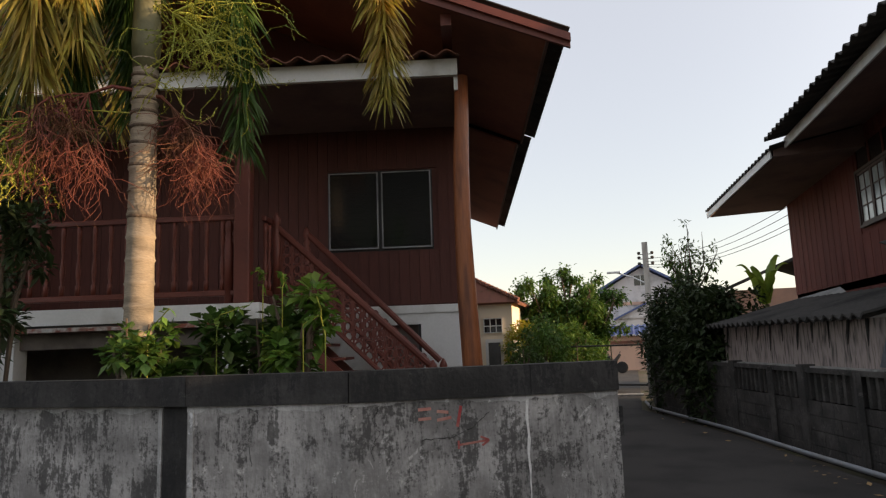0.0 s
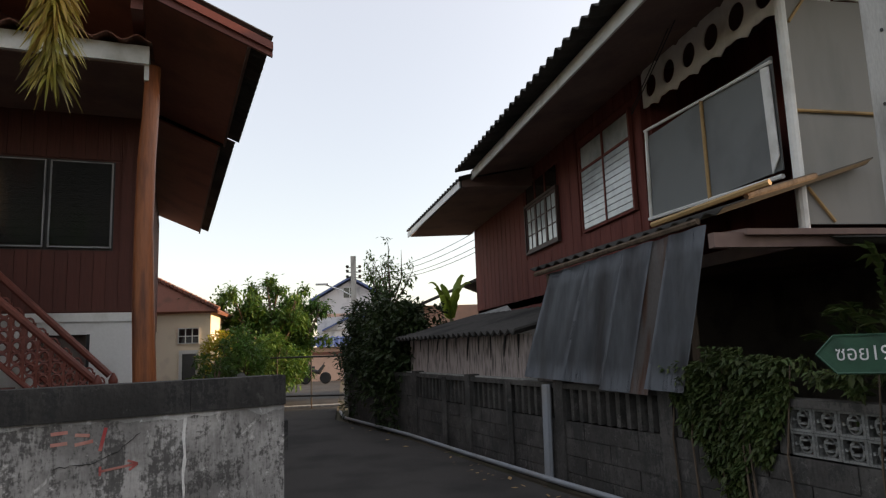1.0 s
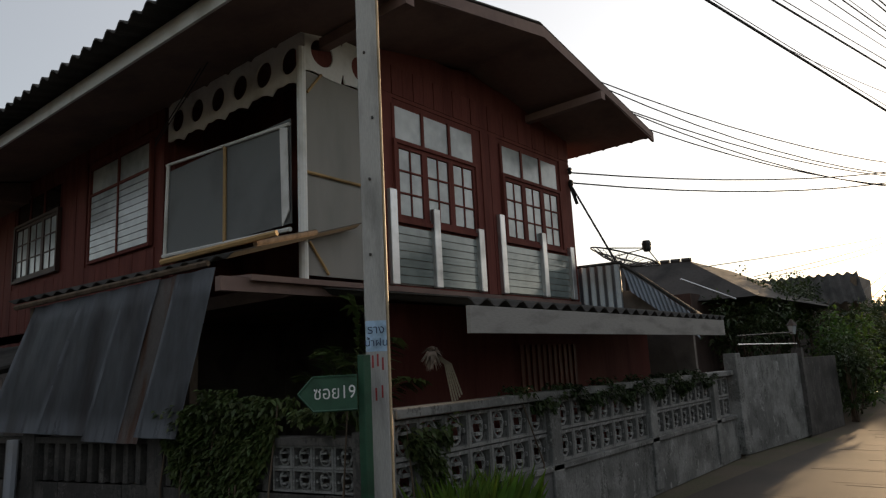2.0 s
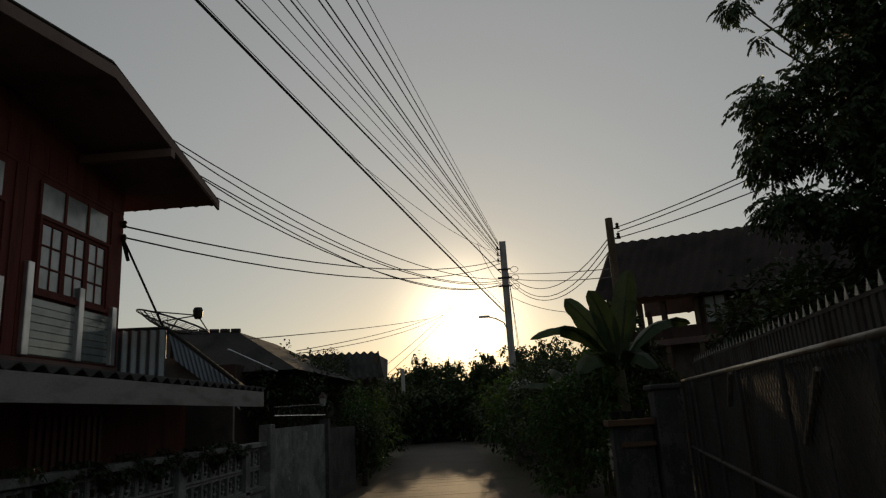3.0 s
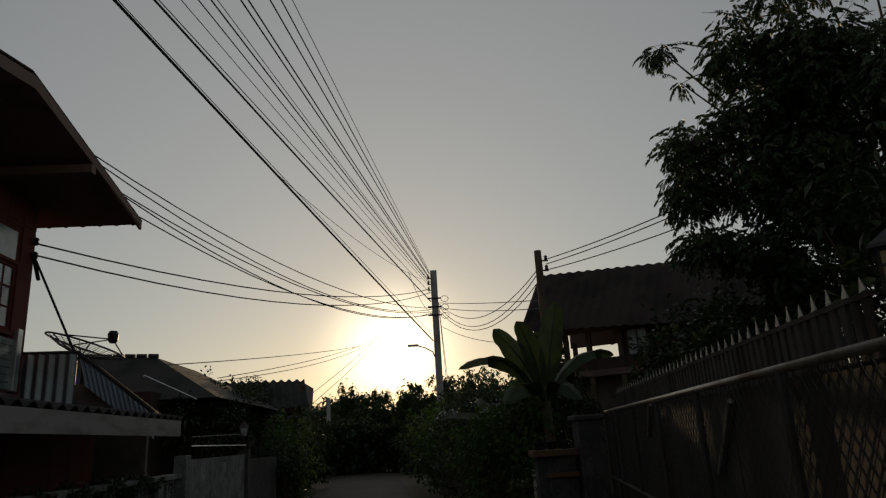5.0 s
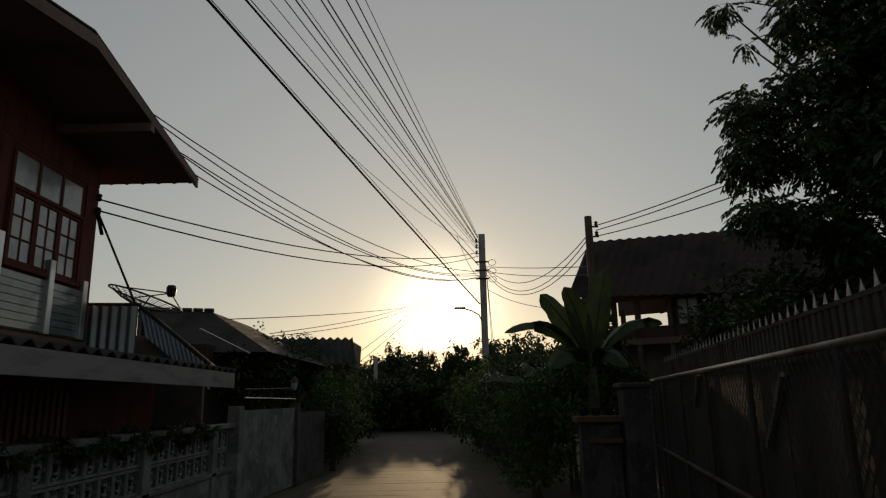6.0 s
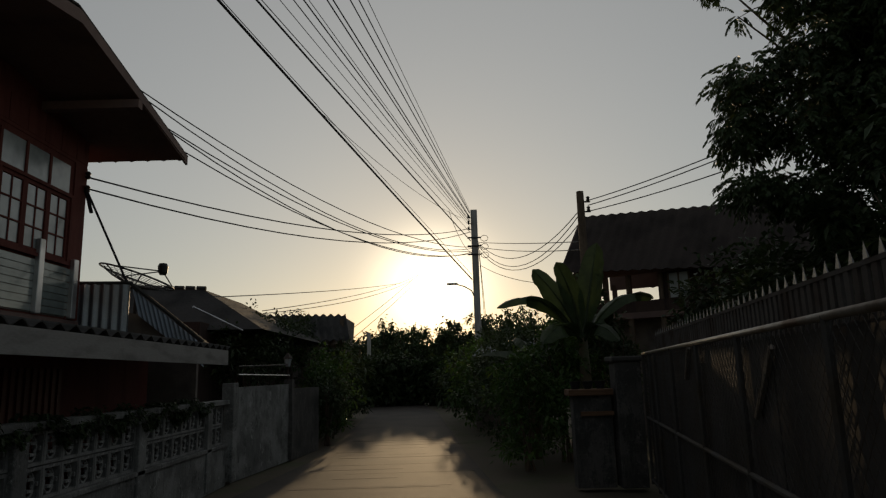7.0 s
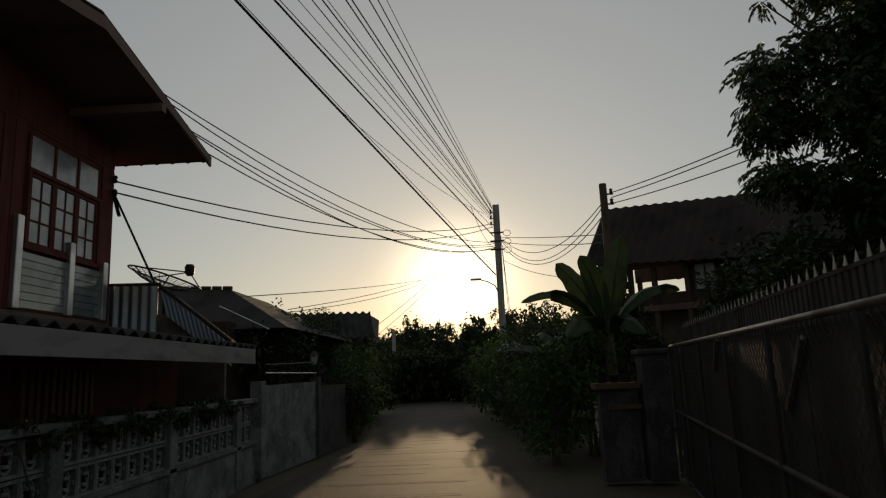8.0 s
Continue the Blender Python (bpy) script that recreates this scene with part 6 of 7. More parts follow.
for x, y, z, rw, rh_, full in PADS:
    c = Vector((x, y, z))
    tube([FORK, FORK.lerp(c, 0.5) + Vector((0, 0, 0.25)) + randdir() * 0.15, c], (0.055, 0.03, 0.008), 5, limb_bm)
    for q in range(int(150 * full * min(1.0, rw / 0.4))):
        d_ = randdir()
        p = c + Vector((d_.x * rw, d_.y * rw, d_.z * rh_)) * random.uniform(0.3, 1.0)
        v = (Vector((d_.x, d_.y, d_.z * 0.4 - 0.35)) + randdir() * 0.55).normalized()
        n_ = random.randint(5, 8)
        step = random.uniform(0.026, 0.036)
        if q % 12 == 0:
            tube([c, p], (0.008, 0.003), 3, limb_bm)
        for k_ in range(n_):
            v = (v + Vector((0, 0, -0.13))).normalized()
            p = p + v * step
            o_ = v.cross(Vector((0, 0, 1))).normalized() if abs(v.z) < 0.98 else Vector((1, 0, 0))
            for sg in (-1, 1):
                blade(p, (o_ * sg * 0.8 + v * 0.6 + Vector((0, 0, -0.45))).normalized(), random.uniform(0.065, 0.1), 0.03)
        blade(p, v, 0.09, 0.03)
for a, b in (((4.4, 7.8, 6.5), (3.8, 8.15, 6.78)), ((4.5, 7.8, 6.2), (3.9, 8.12, 6.05)), ((4.9, 7.6, 6.8), (4.4, 7.85, 7.1)), ((5.3, 7.3, 6.7), (4.7, 7.7, 6.75)), ((6.4, 6.8, 6.9), (6.0, 7.0, 7.5))):
    a, b = Vector(a), Vector(b)
    tube([a, a.lerp(b, 0.5) + Vector((0, 0, 0.05)), b], (0.016, 0.009, 0.003), 4, limb_bm)
part("branching", limb_bm, BARK, bigtree)
crown_me = bpy.data.meshes.new("crown")
crown_me.from_pydata(verts, [], faces)
crown_me.materials.append(LEAFDARK)
part("crown", crown_me, None, bigtree)
for i, (x, y, z, rx, ry, rz, n) in enumerate(((4.6, 8.0, 2.2, 1.1, 1.6, 1.3, 3000), (4.9, 5.6, 2.4, 1.4, 1.6, 1.7, 3500), (4.4, 3.4, 2.2, 1.3, 1.5, 1.6, 3000), (5.4, 11.5, 2.2, 1.3, 1.6, 1.5, 3000), (7.5, 8.0, 3.0, 2.0, 2.5, 2.2, 3500))):
    bush("garden_shrub", "dense dark evergreen shrub behind the fence", "shrub", (x, y, z), (rx, ry, rz), n, 0.17, LEAFDARK, seed=20 + i, group="garden shrubs")
random.seed(3)
plantain = thing("banana_plant", (2.58, 12.3, 0), "dark banana plant with broad arching leaves beside the road", "plant")
part("stem", tube([(2.58, 12.3, -0.05), (2.6, 12.3, 1.2), (2.6, 12.32, 2.2)], (0.14, 0.12, 0.08), 10), mat("dark_banana_stem", (0.08, 0.08, 0.04), 0.7, col2=(0.1, 0.06, 0.03)), plantain, smooth=True)
for mid, tip, w_, fc in (((1.85, 12.2, 3.35), (1.02, 12.0, 2.76), 0.2, 0.35), ((2.3, 12.3, 2.95), (1.75, 12.35, 3.5), 0.22, 0.9), ((2.5, 12.25, 3.0), (2.17, 12.2, 3.6), 0.2, 0.9),
                         ((2.78, 12.35, 3.1), (3.0, 12.4, 3.98), 0.26, 0.95), ((3.3, 12.5, 3.3), (4.05, 12.6, 2.92), 0.2, 0.35), ((2.9, 12.9, 2.9), (3.4, 13.4, 2.6), 0.24, 0.4), ((2.2, 11.9, 2.7), (1.75, 11.6, 2.1), 0.24, 0.4), ((2.75, 12.0, 2.7), (3.1, 11.7, 2.1), 0.24, 0.4)):
    broad_leaf(plantain, (2.6, 12.3, 2.1), mid, tip, w_, fc, LEAFDARK)
bush("creeper_column", "dark creeper climbing the service pole", "creeper", (3.2, 14.6, 2.1), (0.42, 0.42, 2.2), 2600, 0.16, LEAFDARK, seed=77)
banana("banana_plant", "dark banana plant with broad arching leaves beside the road", (1.75, 13.2, 0), 1.9, ((160, 0.4, 1.2), (60, 1.0, 1.0), (20, 0.6, 1.1), (250, 0.5, 1.1), (110, 1.1, 1.0)), 5)
# verge shrubs on both sides of the road
SHR = "dusty green shrub on the road verge"
for i, (x, y, z, rx, ry, rz, n, s) in enumerate(((1.5, 12.0, 1.0, 0.7, 1.2, 1.2, 3400, 0.11), (1.75, 14.5, 1.35, 0.85, 1.6, 1.45, 4200, 0.12), (1.5, 17.5, 1.3, 1.0, 1.8, 1.5, 3600, 0.14), (1.2, 21.5, 1.2, 1.1, 2.2, 1.4, 2400, 0.17), (1.0, 26, 1.3, 1.2, 2.5, 1.6, 2200, 0.2), (2.6, 23.5, 1.8, 1.4, 2.2, 1.7, 2200, 0.2), (2.3, 13.0, 1.5, 0.75, 0.8, 1.2, 3400, 0.12), (3.4, 13.5, 1.6, 0.7, 0.9, 1.3, 2400, 0.13), (-2.95, 17.5, 0.9, 0.5, 1.2, 1.0, 2200, 0.12), (-3.2, 19.5, 1.2, 0.75, 1.4, 1.3, 2600, 0.14), (-3.5, 22.5, 1.3, 0.9, 1.9, 1.5, 2400, 0.16), (-4.0, 27, 1.5, 1.0, 2.4, 1.7, 2200, 0.2), (-5.2, 22.0, 2.2, 0.9, 2.0, 1.2, 2000, 0.16))):
    bush("verge_shrub", SHR, "shrub", (x, y, z), (rx, ry, rz), n, s, LEAFDARK if i % 3 else LEAF, seed=40 + i, low=0.05, group="verge shrubs")
for i, (x, y, z, rx, ry, rz, n) in enumerate(((-4.5, 15.8, 2.1, 0.8, 1.2, 0.9, 2600), (-4.9, 18.6, 2.5, 1.0, 1.5, 1.0, 2600), (-4.6, 21.8, 2.6, 1.0, 1.5, 1.1, 2400))):
    bush("eaves_shrub", "dark bushy growth before the eaves of the low house", "shrub", (x, y, z), (rx, ry, rz), n, 0.13, LEAFDARK, seed=250 + i, low=0.05, group="eaves shrubs")
# trees that close the road far off
random.seed(9)
for i, (x, y, h, r) in enumerate(((-7.0, 78, 8.2, 4.2), (-4.6, 83, 9.4, 4.0), (-1.4, 82, 8.9, 4.2), (1.8, 80, 8.3, 3.8), (5.2, 79, 8.6, 4.0), (8.4, 80, 8.9, 4.0), (-13.0, 80, 8.0, 4.2), (12.0, 78, 9.6, 4.2), (-19, 80, 7.4, 4.4), (16, 80, 8.8, 4.6), (6.6, 40, 5.0, 2.0), (22, 76, 9.2, 4.8), (28, 74, 9.4, 5.0))):
    tree("roadside_tree", "distant dark roadside tree against the low sun", (x, y, 0), h, 0.2, ((x, y, h * 0.5 + 0.4), (r, r, h * 0.5)), 5200, 0.55, LEAFDARK, seed=60 + i, limbs=16, droop=0.3, up=0.05)
# coconut palm far off
cpalm = thing("coconut_palm", (-5.2, 43, 0), "small distant coconut palm", "palm")
part("trunk", tube([(-5.2, 43, 0), (-5.1, 43, 2.2), (-5.2, 43, 3.6)], (0.12, 0.1, 0.08), 8), BARK, cpalm)
for k in range(13):
    az = k * 2.4
    bm = bmesh.new()
    for i in range(16):
        f = i / 15
        c = Vector((-5.2, 43, 3.6)) + Vector((math.cos(az), math.sin(az), 0)) * 1.4 * f + Vector((0, 0, 0.9 * f - 1.4 * f * f))
        for s in (-1, 1):
            leaf(bm, c, Vector((-math.sin(az) * s, math.cos(az) * s, -0.5)), 0.35 * (1 - 0.5 * f), 0.06, 0.3)
    part("frond", bm, LEAFDARK, cpalm)
stick = thing("bare_post", (-4.4, 41, 0), "bare grey post beside the far trees", "post")
part("shaft", box(-4.48, 40.9, 0, -4.28, 41.1, 4.3), CONCRETE, stick)

# low thickets where the road bends away
for i, (x, y, z, rx, ry, rz, n) in enumerate(((-4.6, 38.5, 1.1, 1.9, 1.2, 1.6, 3600), (-2.6, 39.5, 1.2, 1.8, 1.2, 1.7, 3600), (-0.6, 39.0, 1.1, 1.7, 1.2, 1.6, 3600), (-6.5, 56, 2.3, 2.6, 1.5, 2.5, 3800), (-2.8, 57, 2.5, 2.6, 1.5, 2.8, 3800), (0.8, 57, 2.4, 2.6, 1.5, 2.7, 3800), (4.2, 56, 2.4, 2.6, 1.5, 2.7, 3800))):
    bush("far_thicket", "dense dark thicket where the road bends away", "thicket", (x, y, z), (rx, ry, rz), n, 0.36, LEAFDARK, seed=210 + i, low=-0.05, group="far thickets")
for i, (x, y, z, rx, ry, rz, n) in enumerate(((-7.0, 37, 1.2, 2.2, 1.6, 1.5, 1800), (-4.2, 40, 1.1, 2.0, 1.6, 1.3, 1800), (1.4, 36, 1.1, 1.6, 1.6, 1.3, 1800), (3.9, 37, 1.3, 2.0, 1.6, 1.5, 1800), (6.4, 38, 1.5, 2.2, 1.6, 1.8, 1800), (-1.2, 60, 2.0, 3.5, 1.6, 2.2, 1800), (-7.5, 62, 2.0, 3.5, 1.6, 2.4, 1800), (5.0, 62, 2.0, 3.5, 1.6, 2.4, 1800), (-10, 38, 1.8, 2.4, 1.6, 2.0, 1500), (9.5, 38, 2.0, 2.4, 1.6, 2.2, 1500), (12, 62, 2.4, 3.5, 1.6, 2.8, 1500), (-14, 62, 2.4, 3.5, 1.6, 2.8, 1500))):
    bush("far_thicket", "dense dark thicket where the road bends away", "thicket", (x, y, z), (rx, ry, rz), n, 0.45, LEAFDARK, seed=90 + i, low=-0.05, group="far thickets")
# ---- far end of the lane ----
lg = thing("lane_gate", (-19.6, -0.9, 0), "rusty low pipe gate across the lane end", "gate")
for z in (0.35, 1.42):
    part("bar", tube([(-20.0, -2.4, z), (-19.0, 0.45, z)], 0.025, 6), STEEL, lg)
for k in range(4):
    part("upright", tube([(-20.0 + k * 0.33, -2.4 + k * 0.95, 0.0), (-20.0 + k * 0.33, -2.4 + k * 0.95, 1.42)], 0.022, 6), STEEL, lg)
part("post", box(-19.05, 0.4, 0, -18.93, 0.52, 1.6), CONCRETE, lg)
part("threshold", box(-20.1, -2.4, 0.0, -19.7, 0.3, 0.05), CONCRETE, lg)

ch = thing("cream_house", (-22, -5, 0), "cream plastered house with red-brown tile roof and white-framed windows", "house")
part("wall", box(-25, -6.5, 0, -19.9, -3.3, 2.85), CREAM, ch)
part("roof", slab([(-19.7, -3.05, 2.8), (-25.4, -3.05, 2.8), (-24.5, -5.0, 3.9), (-20.4, -5.0, 3.8)], 0.09), ROOFRED, ch)
part("roof", slab([(-19.7, -3.05, 2.8), (-20.4, -5.0, 3.8), (-20.4, -6.0, 3.8), (-19.7, -7.0, 2.8)], 0.09), ROOFRED, ch)
for i in range(16):
    f = i / 15
    part("ridge_tile", tube([Vector((-19.7, -3.05, 2.85)).lerp(Vector((-20.4, -5.0, 3.85)), f), Vector((-19.7, -3.05, 2.85)).lerp(Vector((-20.4, -5.0, 3.85)), f + 0.05)], 0.07, 6), ROOFRED, ch)
w = part("window", box(-19.9, -4.15, 1.92, -19.88, -3.62, 2.32), DARKPANE, ch)
for y in (-4.17, -3.98, -3.8, -3.62):
    part("bar", box(-19.88, y, 1.9, -19.85, y + 0.025, 2.34), WHITE, w)
for z in (1.9, 2.1, 2.32):
    part("bar", box(-19.878, -4.17, z, -19.852, -3.6, z + 0.025), WHITE, w)
dd = part("door", box(-19.9, -4.05, 0, -19.88, -3.68, 1.62), DARKPANE, ch)
for x0, x1 in ((-4.13, -4.05), (-3.68, -3.6)):
    part("jamb", box(-19.88, x0, 0, -19.85, x1, 1.72), WHITE, dd)
part("lintel", box(-19.88, -4.05, 1.62, -19.85, -3.68, 1.72), WHITE, dd)
bush("roof_weed", "green weeds growing on the tile roof", "weed", (-20.2, -4.0, 3.1), (0.3, 0.35, 0.2), 260, 0.12, LEAF, stems=2, seed=7, low=2.7)

PINK = mat("pinkish_render", (0.62, 0.4, 0.3), 0.85, var=0.08, coarse=1.5, col2=(0.5, 0.33, 0.26))
PALEWALL = mat("pale_lilac_wall", (0.62, 0.6, 0.6), 0.85, var=0.06, coarse=1.5)
bh = thing("blue_roof_house", (-45, 1.5, 0), "pale two-storey house with blue-trimmed gable roof", "house")
part("wall", box(-50, -0.6, 0, -45, 3.8, 4.9), PALEWALL, bh)
part("gable", slab([(-45.0, -0.6, 4.9), (-45.0, 1.6, 6.15), (-45.0, 3.8, 4.9)], 5.0, down=(1, 0, 0)), PALEWALL, bh)
for s in (-1, 1):
    part("roof", slab([(-44.5, 1.6, 6.4), (-44.5, 1.6 + s * 2.75, 4.85), (-50.5, 1.6 + s * 2.75, 4.85), (-50.5, 1.6, 6.4)], 0.12), ROOFBLUE, bh)
    part("porch_roof", slab([(-43.0, 1.9, 3.9), (-43.0, 1.9 + s * 2.2, 2.85), (-45.0, 1.9 + s * 2.2, 2.85), (-45.0, 1.9, 3.9)], 0.1), ROOFBLUE, bh)
part("window", box(-45.02, 1.15, 5.0, -44.98, 1.95, 5.65), DARKPANE, bh)
part("window_bar", box(-44.99, 1.53, 4.98, -44.95, 1.57, 5.67), WHITE, bh)
part("string_course", box(-45.1, -0.7, 3.75, -44.95, 3.9, 3.95), PINK, bh)
part("porch_gable", slab([(-43.2, -0.1, 2.85), (-43.2, 1.9, 3.75), (-43.2, 3.9, 2.85)], 0.1, down=(1, 0, 0)), PALEWALL, bh)
part("porch_wall", box(-44.9, -0.3, 0, -43.3, 3.8, 2.85), PALEWALL, bh)
pw = thing("pink_wall", (-36, 0, 0), "pinkish rendered wall with blue tile coping at the lane's end", "wall")
part("wall", box(-36.2, -3.0, 0, -36, 5.0, 1.75), PINK, pw)
part("band", box(-36.0, -3.0, 1.35, -35.96, 5.0, 1.5), ROOFRED, pw)
part("coping", corrugated((-35.6, -3.0, 1.8), (0, 8.0, 0), (-0.9, 0, 0.5), pitch=0.3, amp=0.05), ROOFBLUE, pw, "blue tile coping")
mb = thing("parked_motorbike", (-33, -0.6, 0), "dark motorbike parked by the pink wall", "motorbike")
for y in (-1.05, -0.1):
    wm = Matrix.Translation((-33, y, 0.28)) @ Matrix.Rotation(math.pi / 2, 4, "Y")
    wh = part("wheel", lathe([(0.2, -0.05), (0.27, -0.04), (0.28, 0), (0.27, 0.04), (0.2, 0.05)], wm, 16), BLACK, mb)
    part("rim", lathe([(0.04, -0.03), (0.2, -0.02), (0.2, 0.02), (0.04, 0.03)], wm, 16), STEEL, wh)
part("body", tube([(-33, -1.0, 0.45), (-33, -0.7, 0.62), (-33, -0.4, 0.55), (-33, -0.15, 0.9)], (0.1, 0.14, 0.12, 0.06), 8), BLACK, mb)
part("seat", tube([(-33, -1.1, 0.78), (-33, -0.6, 0.75)], (0.09, 0.1), 8), BLACK, mb)
part("handlebar", tube([(-33.3, -0.15, 1.0), (-33, -0.18, 0.95), (-32.7, -0.15, 1.0)], 0.02, 6), STEEL, mb)

lp = thing("utility_pole", (-29.9, 1.15, 0), "square grey concrete utility pole beside the lane", "pole")
part("shaft", box(-30.0, 1.05, 0, -29.76, 1.28, 5.7), CONCRETE, lp)
for z in (5.2, 5.0, 4.75):
    part("insulator", lathe([(0.05, 0), (0.08, 0.05), (0.05, 0.1)], Matrix.Translation((-29.9, 0.9, z)), 8), STEEL, lp)
    part("insulator", lathe([(0.05, 0), (0.08, 0.05), (0.05, 0.1)], Matrix.Translation((-29.9, 1.45, z)), 8), STEEL, lp)
    part("arm", box(-29.92, 0.85, z - 0.03, -29.86, 1.5, z), STEEL, lp)
part("lamp_arm", tube([(-29.8, 1.05, 3.95), (-29.8, 0.6, 4.2), (-29.8, -0.1, 4.45)], 0.03, 6), ALU, lp)
part("lamp_head", box(-29.9, -0.5, 4.42, -29.7, 0.1, 4.5, bevel=0.02), ALU, lp)

# green trees on the left of the lane end
tree("round_tree", "round bushy green tree behind the boundary wall", (-22.5, -2.3, 0), 4.5, 0.16, ((-22.5, -1.75, 2.5), (1.6, 1.85, 1.95)), 36000, 0.17, LEAFMID, seed=19, limbs=34, droop=0.2, up=0.1)
bush("yellow_shrub", "yellow-green leafy shrub behind the wall", "shrub", (-19.4, -3.0, 1.5), (0.6, 0.5, 0.9), 1500, 0.13, LEAFYELLOW, seed=12)
bush("feathery_shrub", "soft green feathery shrub behind the wall", "shrub", (-18.6, -2.35, 1.4), (0.9, 0.75, 0.9), 3000, 0.13, LEAFMID, seed=13)
bush("feathery_shrub", "soft green feathery shrub behind the wall", "shrub", (-20.3, -1.7, 1.2), (1.0, 0.8, 1.0), 2600, 0.15, LEAFMID, seed=14)
bush("wall_creeper", "low green creeper along the wall top", "creeper", (-13.0, -2.1, 1.25), (2.5, 0.25, 0.3), 1200, 0.09, LEAF, seed=15)
# hedge hanging over the lane fence
for i, (x, y, z, rx, ry, rz, n) in enumerate(((-13.9, 1.35, 1.35, 1.2, 0.75, 1.45, 6500), (-15.6, 0.95, 1.4, 1.2, 0.75, 1.5, 6500), (-17.3, 1.0, 1.2, 1.2, 0.7, 1.3, 4500), (-13.5, 1.8, 1.6, 0.8, 0.6, 0.85, 3000), (-15.4, 1.5, 1.95, 1.1, 0.7, 0.75, 3500))):
    bush("lane_hedge", "dense dark green hedge overgrowing the lane fence", "hedge", (x, y, z), (rx, ry, rz), n, 0.14, LEAFDARK, seed=30 + i, low=0.0, group="lane hedge")
tree("slender_tree", "slender open tree with sparse leaves above the hedge", (-17.8, 1.7, 0), 4.6, 0.06, ((-17.8, 1.6, 3.6), (0.7, 0.8, 1.05)), 950, 0.12, LEAF, seed=35, limbs=11, droop=0.2, up=0.5)
# leaf colour is lightened to pass for sun shining through it
banana("banana_plant", "bright green banana plant behind the hedge", (-16.6, 3.0, 0), 2.25, ((250, 2.6, 0.9), (200, 2.8, 0.8), (80, 2.5, 0.9), (120, 2.9, 0.95), (300, 2.4, 0.8), (20, 2.2, 0.85), (160, 1.6, 0.8), (330, 1.7, 0.9)), 8, material=leafmat("backlit_banana_leaf", (0.3, 0.42, 0.06), (0.2, 0.32, 0.05), 0.5))
bk = thing("back_roof_house", (-24, 5, 0), "distant house with dark tile roof", "house")
part("wall", box(-27, 3.3, 0, -23, 8, 3.0), PINK, bk)
part("roof", slab([(-22.6, 2.8, 2.95), (-27.4, 2.8, 2.95), (-27.4, 5.6, 4.1), (-22.6, 5.6, 4.1)], 0.1), ROOFDARK, bk)
part("roof", slab([(-22.6, 8.4, 2.95), (-27.4, 8.4, 2.95), (-27.4, 5.6, 4.1), (-22.6, 5.6, 4.1)], 0.1), ROOFDARK, bk)
for i, (x, y, h, r) in enumerate(((-56, -8, 5, 3), (-58, 9, 5.5, 3), (-52, -14, 5, 3), (-54, 15, 5, 3))):
    tree("distant_tree", "distant green tree beyond the lane houses", (x, y, 0), h, 0.2, ((x, y, h * 0.55), (r, r, h * 0.42)), 1800, 0.45, LEAF, seed=120 + i, limbs=9)

# ---- vines at the fence corner ----
VINE = leafmat("olive_vine_leaf", (0.085, 0.118, 0.036), (0.055, 0.075, 0.025), 0.3)


def curtain(label, a, b, out, top, drop, n, material, seed, size=0.06):
    """A creeper that lies on a fence from a to b and hangs down its face in ragged tongues."""
    random.seed(seed)
    a, b, out = Vector((*a, 0)), Vector((*b, 0)), Vector((*out, 0)).normalized()
    ob = thing("fence_creeper", a.lerp(b, 0.5), label, "creeper", "fence creepers")
    ph = [random.uniform(0, 6.28) for i in range(4)]
    bm = bmesh.new()
    L_ = (b - a).length
    for i in range(6 if drop > 1 else 1):
        p = a.lerp(b, (i + random.random()) / 6)
        tube([p + out * 0.09 + Vector((0, 0, 0.02)), p + out * 0.1 + (b - a) * 0.03 + Vector((0, 0, top * 0.5)), p + out * 0.07 - (b - a) * 0.02 + Vector((0, 0, top - 0.05))], (0.012, 0.009, 0.005), 5, bm)
    part("vine_stem", bm, BARK, ob)
    bm = bmesh.new()
    for i in range(n):
        s = random.random()
        x = s * L_
        wave = 0.5 + 0.22 * math.sin(x * 5.1 + ph[0]) + 0.16 * math.sin(x * 11.7 + ph[1]) + 0.12 * math.sin(x * 23 + ph[2])
        hang = drop * (0.35 + 0.75 * wave) * min(1, 0.35 + 3 * s * (1 - s))
        crest = top + 0.07 * math.sin(x * 7 + ph[3]) + 0.04 * math.sin(x * 19 + ph[1])
        z = crest - hang * random.random() ** 1.25
        lump = 0.5 + 0.5 * math.sin(x * 14 + z * 9 + ph[2]) * math.sin(z * 13 + x * 4)
        if z < 0.03 or (lump < 0.2 and random.random() < 0.6):
            continue
        p = a.lerp(b, s) + Vector((0, 0, z)) + out * ((0.05 + 0.13 * lump * random.random()) if z < top - 0.12 else random.uniform(-0.14, 0.17))
        d = out * 0.6 + Vector((random.uniform(-.7, .7), random.uniform(-.7, .7), random.uniform(-0.9, 0.25)))
        leaf(bm, p, d, size * random.uniform(0.6, 1.35), size * 0.7 * random.uniform(0.7, 1.2), 0.3)
    part("foliage", bm, material, ob)


curtain("dense olive creeper hanging over the lane fence corner", (-4.5, 3.33), (-5.75, 3.07), (-0.2, -1), 1.42, 1.2, 7500, VINE, 140)
curtain("dense olive creeper hanging over the lane fence corner", (-3.78, 3.48), (-4.25, 3.38), (-0.2, -1), 1.36, 0.3, 500, VINE, 141)
curtain("small creeper tongue on the pierced road fence", (-3.66, 3.75), (-3.66, 4.25), (1, 0), 1.2, 0.75, 900, VINE, 142)
curtain("dark dry creeper strip along the road fence top", (-3.64, 5.2), (-3.64, 10.4), (1, 0), 1.3, 0.2, 5200, LEAFDARK, 143, 0.05)


